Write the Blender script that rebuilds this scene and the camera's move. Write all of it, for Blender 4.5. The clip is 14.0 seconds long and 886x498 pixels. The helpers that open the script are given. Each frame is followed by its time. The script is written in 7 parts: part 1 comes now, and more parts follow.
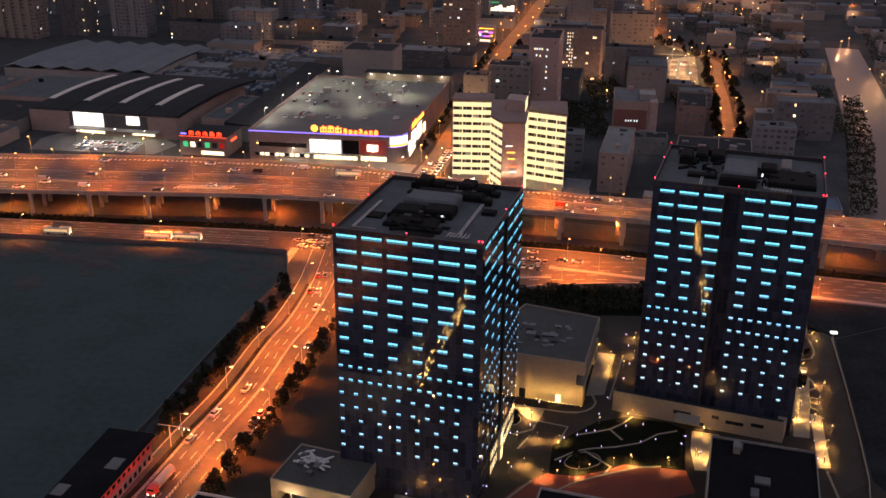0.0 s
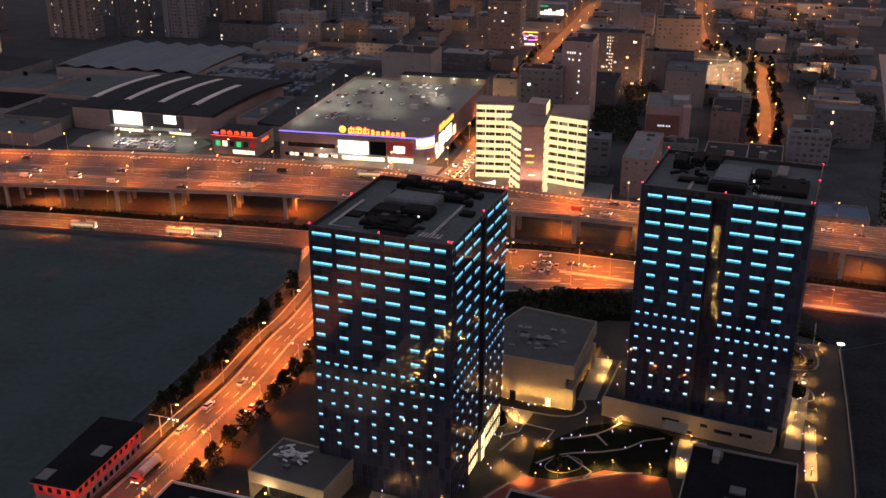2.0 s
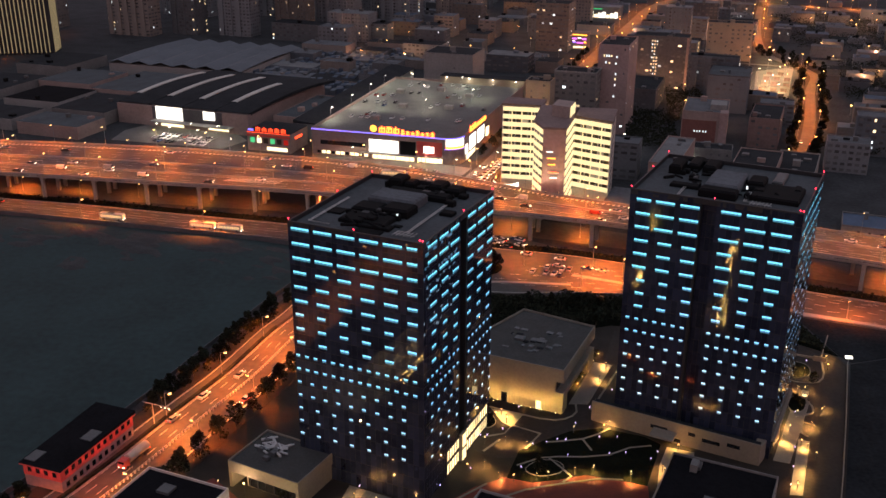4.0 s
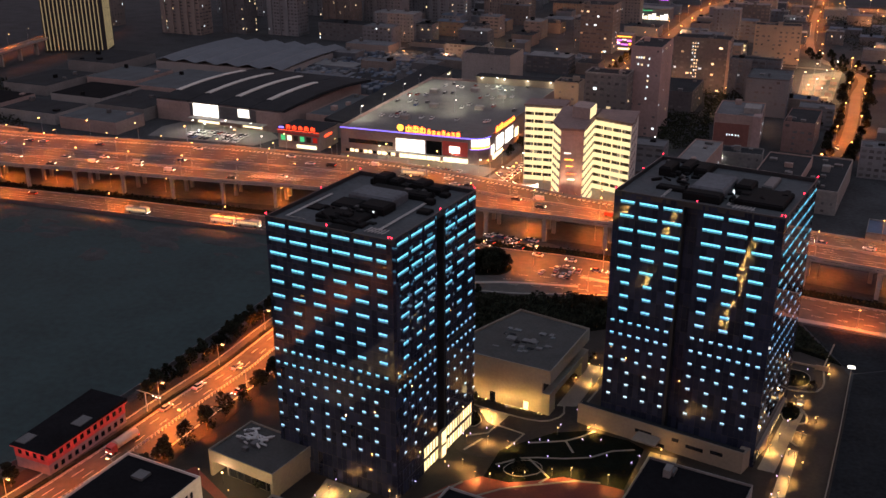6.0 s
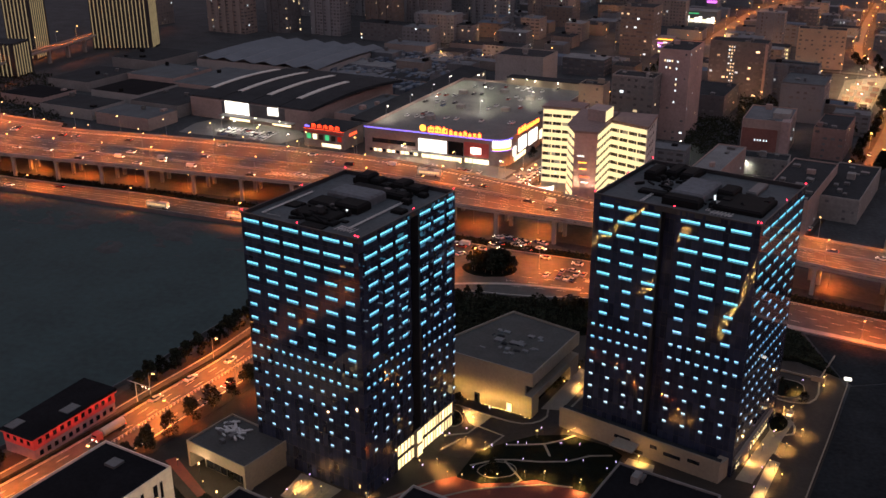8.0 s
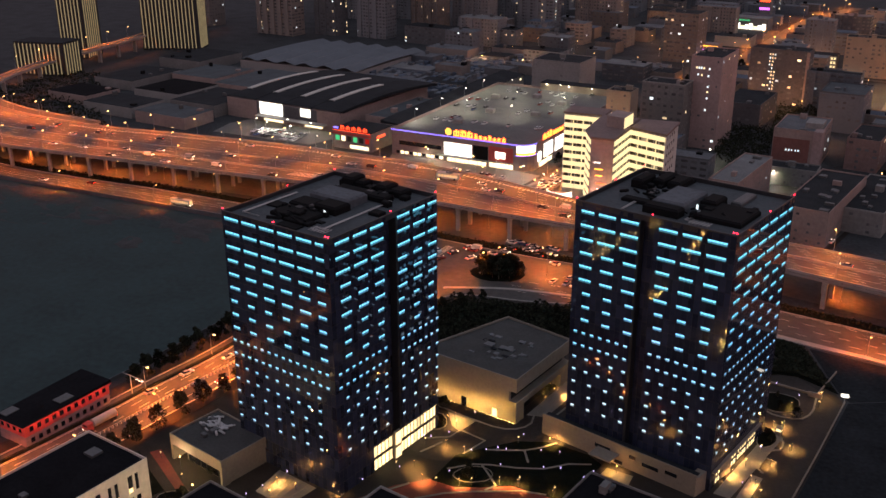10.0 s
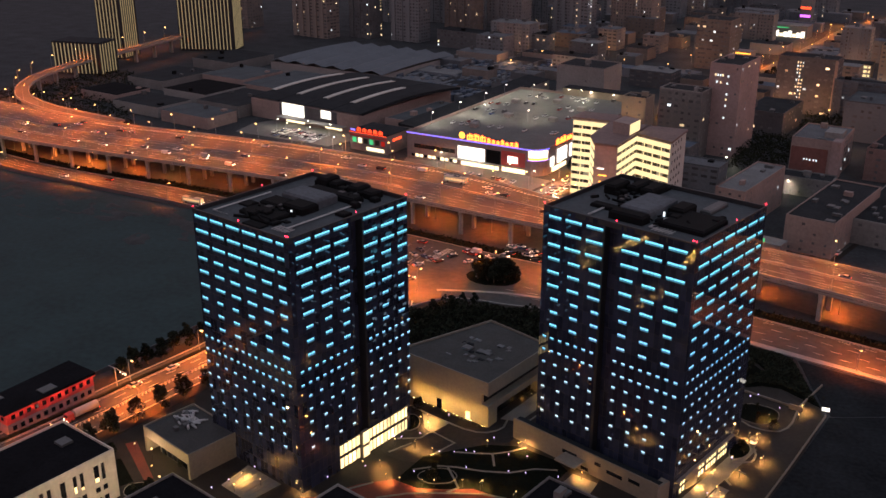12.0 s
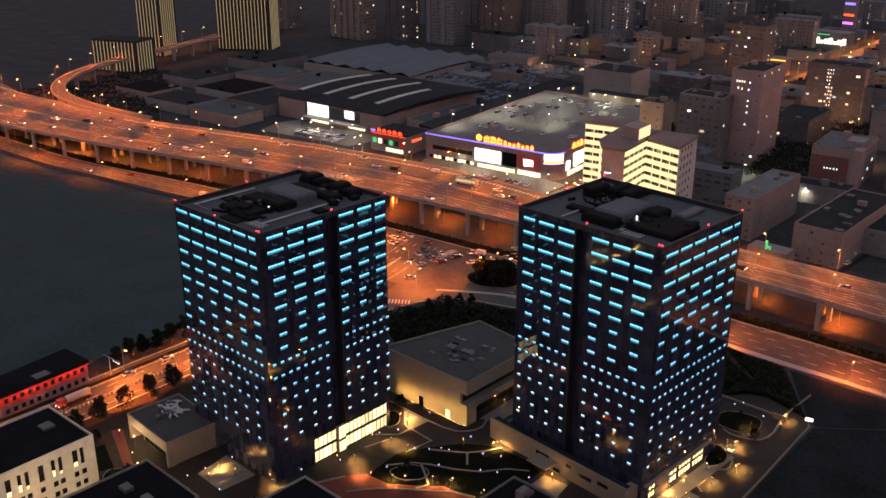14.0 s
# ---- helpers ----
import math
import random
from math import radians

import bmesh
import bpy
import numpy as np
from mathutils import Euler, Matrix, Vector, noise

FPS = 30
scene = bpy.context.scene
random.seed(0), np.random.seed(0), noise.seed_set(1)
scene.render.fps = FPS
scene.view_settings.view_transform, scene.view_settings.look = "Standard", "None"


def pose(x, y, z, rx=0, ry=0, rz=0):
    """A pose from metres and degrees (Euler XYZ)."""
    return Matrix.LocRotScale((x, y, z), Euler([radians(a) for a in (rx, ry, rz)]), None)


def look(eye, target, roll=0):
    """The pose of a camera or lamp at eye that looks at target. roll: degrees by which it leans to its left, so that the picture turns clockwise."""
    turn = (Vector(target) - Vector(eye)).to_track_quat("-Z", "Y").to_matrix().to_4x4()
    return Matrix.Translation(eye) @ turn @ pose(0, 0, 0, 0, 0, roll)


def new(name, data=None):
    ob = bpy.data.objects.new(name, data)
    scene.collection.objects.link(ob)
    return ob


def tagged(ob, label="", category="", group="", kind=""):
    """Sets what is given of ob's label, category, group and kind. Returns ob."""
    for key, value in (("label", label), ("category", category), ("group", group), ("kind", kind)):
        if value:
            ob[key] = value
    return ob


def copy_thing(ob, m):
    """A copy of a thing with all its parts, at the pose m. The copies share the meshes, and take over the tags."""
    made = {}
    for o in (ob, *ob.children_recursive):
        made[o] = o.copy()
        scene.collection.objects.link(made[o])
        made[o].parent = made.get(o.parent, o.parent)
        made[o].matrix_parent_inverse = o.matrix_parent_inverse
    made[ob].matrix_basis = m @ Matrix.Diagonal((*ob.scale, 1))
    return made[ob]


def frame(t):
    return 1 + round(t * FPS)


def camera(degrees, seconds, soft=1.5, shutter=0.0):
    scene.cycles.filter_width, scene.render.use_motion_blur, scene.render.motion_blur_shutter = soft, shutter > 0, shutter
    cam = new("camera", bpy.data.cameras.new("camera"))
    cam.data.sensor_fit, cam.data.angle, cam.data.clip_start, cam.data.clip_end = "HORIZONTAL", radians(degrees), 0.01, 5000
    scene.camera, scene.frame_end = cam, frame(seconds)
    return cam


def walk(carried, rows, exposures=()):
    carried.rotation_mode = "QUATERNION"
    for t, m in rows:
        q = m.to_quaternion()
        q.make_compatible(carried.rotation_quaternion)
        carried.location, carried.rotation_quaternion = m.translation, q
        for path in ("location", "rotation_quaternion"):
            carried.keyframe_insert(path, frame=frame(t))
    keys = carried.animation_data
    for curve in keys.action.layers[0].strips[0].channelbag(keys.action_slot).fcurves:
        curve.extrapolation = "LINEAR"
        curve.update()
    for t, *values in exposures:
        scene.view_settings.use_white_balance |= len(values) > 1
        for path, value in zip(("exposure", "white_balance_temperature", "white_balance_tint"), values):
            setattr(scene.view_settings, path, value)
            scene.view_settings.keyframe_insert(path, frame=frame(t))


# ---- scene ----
cam = camera(48.4, 14.0)
PATH = [
    (0, (4.293, -2.916, 156.358), (4.256, -1.062, 155.609), 0.5),
    (0.5, (9.918, -3.213, 156.361), (9.846, -1.359, 155.613), 0.4),
    (1, (15.483, -3.442, 156.364), (15.38, -1.59, 155.617), 0.4),
    (1.5, (20.966, -3.582, 156.363), (20.83, -1.731, 155.618), 0.3),
    (2, (26.405, -3.589, 156.357), (26.236, -1.74, 155.614), 0.2),
    (2.5, (31.931, -3.434, 156.336), (31.729, -1.587, 155.595), 0.2),
    (3, (37.516, -3.039, 156.307), (37.28, -1.196, 155.566), 0.2),
    (5.5, (65.631, 0.208, 155.952), (65.226, 2.022, 155.214), -0.0),
    (6, (71.163, 1.059, 155.938), (70.728, 2.866, 155.2), -0.1),
    (6.5, (76.593, 2.088, 155.948), (76.127, 3.888, 155.212), -0.1),
    (7, (81.992, 3.244, 155.965), (81.498, 5.037, 155.231), -0.1),
    (7.5, (87.412, 4.512, 155.974), (86.89, 6.297, 155.238), -0.2),
    (8, (92.749, 5.957, 155.992), (92.197, 7.733, 155.256), -0.2),
    (10.5, (119.374, 14.067, 156.244), (118.675, 15.795, 155.518), -0.1),
    (11, (124.747, 15.87, 156.28), (124.025, 17.589, 155.557), -0.0),
    (11.5, (130.136, 17.75, 156.305), (129.391, 19.46, 155.583), -0.1),
    (12, (135.493, 19.58, 156.311), (134.722, 21.279, 155.59), -0.1),
    (12.5, (140.739, 21.334, 156.316), (139.941, 23.021, 155.596), -0.1),
    (13, (145.815, 22.956, 156.309), (144.989, 24.63, 155.59), 0.2),
    (13.5, (150.622, 24.46, 156.299), (149.767, 26.12, 155.583), 0.4),
    (14, (155.176, 25.849, 156.301), (154.311, 27.504, 155.586), 0.1),
]
walk(cam, [(t, look(eye, target, roll)) for t, eye, target, roll in PATH])

# ---- light ----
world = bpy.data.worlds.new("dusk")
scene.world = world
world.use_nodes = True
wn = world.node_tree
wbg = wn.nodes["Background"]
wtex = wn.nodes.new("ShaderNodeTexCoord")
wsep = wn.nodes.new("ShaderNodeSeparateXYZ")
wramp = wn.nodes.new("ShaderNodeValToRGB")
wramp.color_ramp.elements[0].position, wramp.color_ramp.elements[0].color = 0.0, (0.205, 0.102, 0.090, 1)
wramp.color_ramp.elements[1].position, wramp.color_ramp.elements[1].color = 0.55, (0.094, 0.096, 0.118, 1)
wn.links.new(wtex.outputs["Generated"], wsep.inputs[0])
wn.links.new(wsep.outputs["Z"], wramp.inputs[0])
wn.links.new(wramp.outputs[0], wbg.inputs["Color"])
wbg.inputs["Strength"].default_value = 3.0
scene.view_settings.exposure = 0.12

SODIUM = (1.0, 0.165, 0.018)


def lamp_data(name, colour, watts, size=0.4):
    d = bpy.data.lights.new(name, "POINT")
    d.color, d.energy, d.shadow_soft_size = colour, watts, size
    return d


def spot_data(name, colour, watts, angle, size=0.15, blend=0.6):
    d = bpy.data.lights.new(name, "SPOT")
    d.color, d.energy, d.shadow_soft_size, d.spot_size, d.spot_blend = colour, watts, size, radians(angle), blend
    return d


STREET = spot_data("street_light", SODIUM, 46000, 144, 0.35, 0.5)
UNDER = spot_data("underpass_light", (1.0, 0.165, 0.024), 23000, 156, 0.4, 0.6)
DECKL = spot_data("deck_light", SODIUM, 29000, 140, 0.35, 0.6)
FAR_STREET = spot_data("far_street_light", (1.0, 0.21, 0.03), 44000, 136, 0.5, 0.5)
ALLEY = lamp_data("alley_light", (1.0, 0.42, 0.20), 4600, 0.4)
GARDEN = lamp_data("garden_light", (1.0, 0.48, 0.14), 220, 0.15)
PARKING = spot_data("parking_light", (1.0, 0.88, 0.70), 6200, 160, 0.4, 0.4)
YARD = spot_data("yard_light", (1.0, 0.58, 0.26), 30000, 156, 0.4, 0.5)
PAVL = lamp_data("pavilion_light", (1.0, 0.86, 0.62), 520, 0.3)
UPLIGHT = spot_data("uplight", (1.0, 0.52, 0.12), 22000, 14, 0.03, 0.7)
# Fill for the hall wall, added beside the real uplights.
HALLFILL = spot_data("hall_fill", (1.0, 0.50, 0.22), 620, 130, 0.2, 0.8)
FLOOD = spot_data("flood_light", (1.0, 0.55, 0.32), 24000, 60, 0.3, 0.8)
WASH = spot_data("path_light", (1.0, 0.50, 0.15), 4200, 150, 0.4, 1.0)


# ---- materials ----
def mat(name, colour, rough=0.8, metal=0.0, vary=0.25, scale=0.6, bump=0.0, spec=0.5, rnd=0.0, island=0.0, fine=9.0):
    """Procedural surface: base colour varied at two scales, with optional relief and per-object change."""
    m = bpy.data.materials.new(name)
    m.use_nodes = True
    nt = m.node_tree
    b = nt.nodes["Principled BSDF"]
    b.inputs["Roughness"].default_value, b.inputs["Metallic"].default_value = rough, metal
    b.inputs["Specular IOR Level"].default_value = spec
    tc = nt.nodes.new("ShaderNodeTexCoord")
    n1, n2 = nt.nodes.new("ShaderNodeTexNoise"), nt.nodes.new("ShaderNodeTexNoise")
    n1.inputs["Scale"].default_value, n2.inputs["Scale"].default_value = scale * 0.12, scale * fine * 0.12
    n1.inputs["Detail"].default_value, n2.inputs["Detail"].default_value = 4, 6
    mix = nt.nodes.new("ShaderNodeMath")
    mix.operation = "MULTIPLY_ADD"
    mix.inputs[1].default_value = 0.5
    half = nt.nodes.new("ShaderNodeMath")
    half.operation = "MULTIPLY"
    half.inputs[1].default_value = 0.5
    for n in (n1, n2):
        nt.links.new(tc.outputs["Object"], n.inputs["Vector"])
    nt.links.new(n1.outputs["Fac"], half.inputs[0])
    nt.links.new(n2.outputs["Fac"], mix.inputs[0])
    nt.links.new(half.outputs[0], mix.inputs[2])
    fac = mix.outputs[0]
    if rnd or island:
        src = nt.nodes.new("ShaderNodeObjectInfo" if rnd else "ShaderNodeNewGeometry")
        out = src.outputs["Random"] if rnd else src.outputs["Random Per Island"]
        ma = nt.nodes.new("ShaderNodeMath")
        ma.operation = "MULTIPLY_ADD"
        ma.inputs[1].default_value = rnd or island
        nt.links.new(out, ma.inputs[0])
        nt.links.new(fac, ma.inputs[2])
        sub = nt.nodes.new("ShaderNodeMath")
        sub.operation = "SUBTRACT"
        sub.inputs[1].default_value = (rnd or island) / 2
        nt.links.new(ma.outputs[0], sub.inputs[0])
        fac = sub.outputs[0]
    ramp = nt.nodes.new("ShaderNodeValToRGB")
    lo, hi = 1 - vary, 1 + vary
    ramp.color_ramp.elements[0].position, ramp.color_ramp.elements[1].position = 0.3, 0.7
    ramp.color_ramp.elements[0].color = (*[min(1, c * lo) for c in colour], 1)
    ramp.color_ramp.elements[1].color = (*[min(1, c * hi) for c in colour], 1)
    nt.links.new(fac, ramp.inputs[0])
    nt.links.new(ramp.outputs[0], b.inputs["Base Color"])
    if bump:
        bp = nt.nodes.new("ShaderNodeBump")
        bp.inputs["Strength"].default_value, bp.inputs["Distance"].default_value = bump, 0.1
        nt.links.new(n2.outputs["Fac"], bp.inputs["Height"])
        nt.links.new(bp.outputs[0], b.inputs["Normal"])
    return m


def glow(name, colour, strength, island=0.0):
    """A surface that gives off light; island: how far its pieces differ in strength."""
    m = bpy.data.materials.new(name)
    m.use_nodes = True
    nt = m.node_tree
    b = nt.nodes["Principled BSDF"]
    b.inputs["Base Color"].default_value = (*[c * 0.3 for c in colour], 1)
    b.inputs["Emission Color"].default_value = (*colour, 1)
    b.inputs["Emission Strength"].default_value = strength
    if island:
        g = nt.nodes.new("ShaderNodeNewGeometry")
        mr = nt.nodes.new("ShaderNodeMapRange")
        mr.inputs["To Min"].default_value, mr.inputs["To Max"].default_value = strength * (1 - island), strength * (1 + island)
        nt.links.new(g.outputs["Random Per Island"], mr.inputs["Value"])
        nt.links.new(mr.outputs[0], b.inputs["Emission Strength"])
    return m


def led_glow(name, strength):
    """Facade lights whose colour runs from cyan at the top to a pale blue-white low down, as the wash of the display does."""
    m = bpy.data.materials.new(name)
    m.use_nodes = True
    nt = m.node_tree
    b = nt.nodes["Principled BSDF"]
    g = nt.nodes.new("ShaderNodeNewGeometry")
    sep = nt.nodes.new("ShaderNodeSeparateXYZ")
    nz = nt.nodes.new("ShaderNodeTexNoise")
    nz.inputs["Scale"].default_value, nz.inputs["Detail"].default_value = 0.03, 1
    nt.links.new(g.outputs["Position"], sep.inputs[0])
    nt.links.new(g.outputs["Position"], nz.inputs["Vector"])
    mr = nt.nodes.new("ShaderNodeMapRange")
    mr.inputs["From Min"].default_value, mr.inputs["From Max"].default_value = 10, 72
    nt.links.new(sep.outputs["Z"], mr.inputs["Value"])
    add = nt.nodes.new("ShaderNodeMath")
    add.operation = "MULTIPLY_ADD"
    add.inputs[1].default_value = 0.9
    nt.links.new(nz.outputs["Fac"], add.inputs[0])
    sub = nt.nodes.new("ShaderNodeMath")
    sub.operation = "SUBTRACT"
    sub.inputs[1].default_value = 0.45
    nt.links.new(mr.outputs[0], sub.inputs[0])
    nt.links.new(sub.outputs[0], add.inputs[2])
    ramp = nt.nodes.new("ShaderNodeValToRGB")
    e = ramp.color_ramp.elements
    e[0].position, e[0].color = 0.0, (0.55, 0.77, 1.0, 1)
    e[1].position, e[1].color = 1.0, (0.17, 0.66, 0.97, 1)
    mid = e.new(0.45)
    mid.color = (0.20, 0.56, 1.0, 1)
    mid = e.new(0.72)
    mid.color = (0.17, 0.68, 0.98, 1)
    nt.links.new(add.outputs[0], ramp.inputs[0])
    b.inputs["Base Color"].default_value = (0.02, 0.03, 0.04, 1)
    nt.links.new(ramp.outputs[0], b.inputs["Emission Color"])
    b.inputs["Emission Strength"].default_value = strength
    return m


M_GROUND = mat("city_ground", (0.050, 0.053, 0.057), 0.95, spec=0.1, vary=0.4, scale=0.5, bump=0.2)
M_ASPHALT = mat("asphalt", (0.052, 0.050, 0.048), 0.75, vary=0.5, scale=0.5, bump=0.2, fine=7.0)
M_DECK = mat("deck_asphalt", (0.060, 0.058, 0.056), 0.7, vary=0.45, scale=0.5, bump=0.15)
M_CONC = mat("concrete", (0.30, 0.285, 0.265), 0.85, vary=0.25, scale=1.5, bump=0.15)
M_PAVE = mat("paving", (0.030, 0.025, 0.021), 0.8, spec=0.2, vary=0.3, scale=2.0, bump=0.1)
M_PALEPAVE = mat("pale_paving", (0.19, 0.17, 0.145), 0.75, vary=0.2, scale=2.0)
M_REDPAVE = mat("red_paving", (0.13, 0.018, 0.010), 0.75, vary=0.3, scale=1.5)
M_LINE = mat("road_paint", (0.62, 0.60, 0.56), 0.7, vary=0.3, scale=3.0)
M_NET = mat("green_dust_net", (0.018, 0.040, 0.042), 0.95, vary=0.35, scale=0.35, bump=0.5)
M_DIRT = mat("churned_earth", (0.036, 0.038, 0.040), 0.95, vary=0.45, scale=1.2, bump=0.6)
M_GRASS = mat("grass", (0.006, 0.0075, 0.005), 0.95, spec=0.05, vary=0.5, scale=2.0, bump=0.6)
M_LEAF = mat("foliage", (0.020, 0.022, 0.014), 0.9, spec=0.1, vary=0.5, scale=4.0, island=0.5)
M_BARK = mat("bark", (0.10, 0.075, 0.055), 0.95, vary=0.3, scale=6.0, bump=0.4)
M_WATER = mat("river_water", (0.015, 0.02, 0.024), 0.3, vary=0.1, scale=0.4, bump=0.15, spec=0.25)
M_GLASS = mat("dark_tower_glass", (0.028, 0.034, 0.058), 0.015, vary=0.4, scale=0.4, spec=0.7, island=0.4)
M_CORE = mat("dark_metal_frame", (0.02, 0.022, 0.026), 0.5, vary=0.25, scale=2.0)
M_ROOF = mat("grey_roof_membrane", (0.15, 0.155, 0.16), 0.85, vary=0.35, scale=0.9, bump=0.1)
M_TOWERROOF = mat("tower_roof_membrane", (0.052, 0.064, 0.074), 0.85, vary=0.4, scale=0.9, bump=0.1)
M_PLANTROOF = mat("plant_room_roof", (0.085, 0.100, 0.118), 0.85, vary=0.4, scale=0.9, bump=0.1)
M_TENT = mat("grey_fabric", (0.11, 0.125, 0.145), 0.8, vary=0.2, scale=0.6)
M_HALLROOF = mat("hall_roof_gravel", (0.050, 0.050, 0.048), 0.9, vary=0.35, scale=1.2, bump=0.2)
M_DARKROOF = mat("dark_roof_felt", (0.022, 0.025, 0.029), 0.9, spec=0.15, vary=0.45, scale=0.9, bump=0.2)
M_PLANT = mat("plant_metal", (0.10, 0.105, 0.11), 0.55, metal=0.3, vary=0.35, scale=2.0)
M_DARKPLANT = mat("black_louvre_metal", (0.008, 0.009, 0.010), 0.8, spec=0.1, vary=0.3, scale=2.0)
M_PIPE = mat("galvanised_pipe", (0.5, 0.5, 0.5), 0.5, metal=0.1, vary=0.2, scale=3.0)
M_STONE = mat("beige_stone", (0.235, 0.20, 0.16), 0.8, vary=0.18, scale=1.0, bump=0.05)
M_WALLW = mat("pale_render", (0.55, 0.52, 0.48), 0.85, vary=0.2, scale=0.8)
M_WALLP = mat("pinkish_render", (0.30, 0.225, 0.205), 0.85, vary=0.25, scale=0.6)
M_WALLD = mat("dark_reddish_render", (0.20, 0.135, 0.125), 0.85, vary=0.3, scale=0.6)
M_WALLB = mat("dark_grey_cladding", (0.085, 0.085, 0.092), 0.8, vary=0.3, scale=0.6)
M_WALLG = mat("grey_render", (0.22, 0.215, 0.21), 0.85, vary=0.3, scale=0.6, rnd=0.5)
M_RED = mat("red_painted_wall", (0.58, 0.10, 0.085), 0.8, vary=0.25, scale=1.0)
M_STEEL = mat("painted_steel", (0.30, 0.31, 0.32), 0.5, metal=0.4, vary=0.15, scale=4.0)
M_WIN = mat("window_glass", (0.015, 0.018, 0.022), 0.1, vary=0.3, scale=1.0, spec=0.6)
# Paler than near glass: haze over far windows is put into the colour.
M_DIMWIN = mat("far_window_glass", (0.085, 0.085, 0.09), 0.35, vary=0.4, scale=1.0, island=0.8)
M_BLACKROOF = mat("black_bitumen_roof", (0.010, 0.010, 0.012), 0.95, spec=0.05, vary=0.4, scale=0.9, bump=0.2)
# Warm tint: the yellow light washing the panes is put into the colour.
M_YWIN = mat("light_washed_glass", (0.045, 0.036, 0.024), 0.4, vary=0.5, scale=1.0, island=0.8)
M_CARPARK = mat("car_park_deck", (0.13, 0.127, 0.12), 0.8, vary=0.3, scale=0.9)
M_RUBBER = mat("tyre_rubber", (0.02, 0.02, 0.02), 0.9, vary=0.2, scale=8.0)
M_CAMPUSROAD = mat("campus_asphalt", (0.034, 0.029, 0.026), 0.75, spec=0.2, vary=0.35, scale=0.8, bump=0.1)
# Near-black tone: the lack of lamp light here is put into the colour.
M_UNLIT = mat("unlit_dark_earth", (0.020, 0.023, 0.026), 0.95, spec=0.05, vary=0.5, scale=0.7, bump=0.4)
M_YARD = mat("yard_concrete", (0.115, 0.11, 0.105), 0.8, vary=0.3, scale=1.0)
M_PINK = mat("dusty_pink_render", (0.34, 0.245, 0.235), 0.85, vary=0.25, scale=0.6)
# Haze over the far quarter is put into the next five base colours.
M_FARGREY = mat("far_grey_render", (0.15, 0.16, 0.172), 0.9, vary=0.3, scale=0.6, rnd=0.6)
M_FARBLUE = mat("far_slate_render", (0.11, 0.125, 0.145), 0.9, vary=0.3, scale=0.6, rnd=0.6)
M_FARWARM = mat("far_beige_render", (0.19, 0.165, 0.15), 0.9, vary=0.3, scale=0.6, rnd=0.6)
M_HAZEROOF = mat("haze_grey_roof", (0.105, 0.112, 0.125), 0.9, vary=0.4, scale=0.7)
M_HAZEBLUE = mat("haze_blue_roof", (0.07, 0.095, 0.135), 0.85, vary=0.35, scale=0.8)
M_BLUE = mat("blue_sheet_roof", (0.05, 0.09, 0.16), 0.7, vary=0.3, scale=1.0)

G_LED = led_glow("facade_led", 1.7)
G_LEDDIM = led_glow("facade_led_lower", 0.32)
G_LOBBY = glow("lobby_light", (1.0, 0.76, 0.38), 1.7, 0.45)
G_BULB = glow("sodium_lamp", (1.0, 0.50, 0.15), 10)
G_FAIRY = glow("string_light", (1.0, 0.60, 0.20), 150)
G_WBULB = glow("white_lamp", (1.0, 0.88, 0.7), 10)
G_VIOLET = glow("violet_garden_lamp", (0.62, 0.5, 1.0), 3.2)
COURT = lamp_data("court_light", (1.0, 0.66, 0.34), 1500, 0.2)
G_REDBOX = glow("red_light_box", (1.0, 0.03, 0.015), 0.28)
G_UPLENS = glow("uplight_lens", (1.0, 0.60, 0.18), 50)
G_RED = glow("red_beacon", (1.0, 0.02, 0.05), 9)
G_HEAD = glow("headlight", (1.0, 0.86, 0.62), 14)
G_TAIL = glow("tail_light", (1.0, 0.05, 0.02), 3)
G_LIT = glow("lit_room", (1.0, 0.72, 0.40), 1.3, 0.8)
G_LITW = glow("lit_office", (0.85, 0.95, 1.0), 1.2, 0.7)
G_BOARD = glow("white_light_board", (1.0, 0.93, 0.82), 2.2)
G_REDSIGN = glow("red_sign", (1.0, 0.07, 0.02), 2.8)
G_ORANGESIGN = glow("orange_sign", (1.0, 0.38, 0.05), 3.0)
G_BLUELINE = glow("blue_violet_tube", (0.22, 0.16, 1.0), 2.2)
G_GREEN = glow("green_sign", (0.1, 0.8, 0.3), 0.7)
# Floodlight on the yellow walls is put in as glow of the wall.
G_BAND = glow("floodlit_wall_glow", (1.0, 0.80, 0.42), 1.0, 0.4)
G_SHOP = glow("shop_interior_light", (1.0, 0.80, 0.50), 1.7, 0.8)


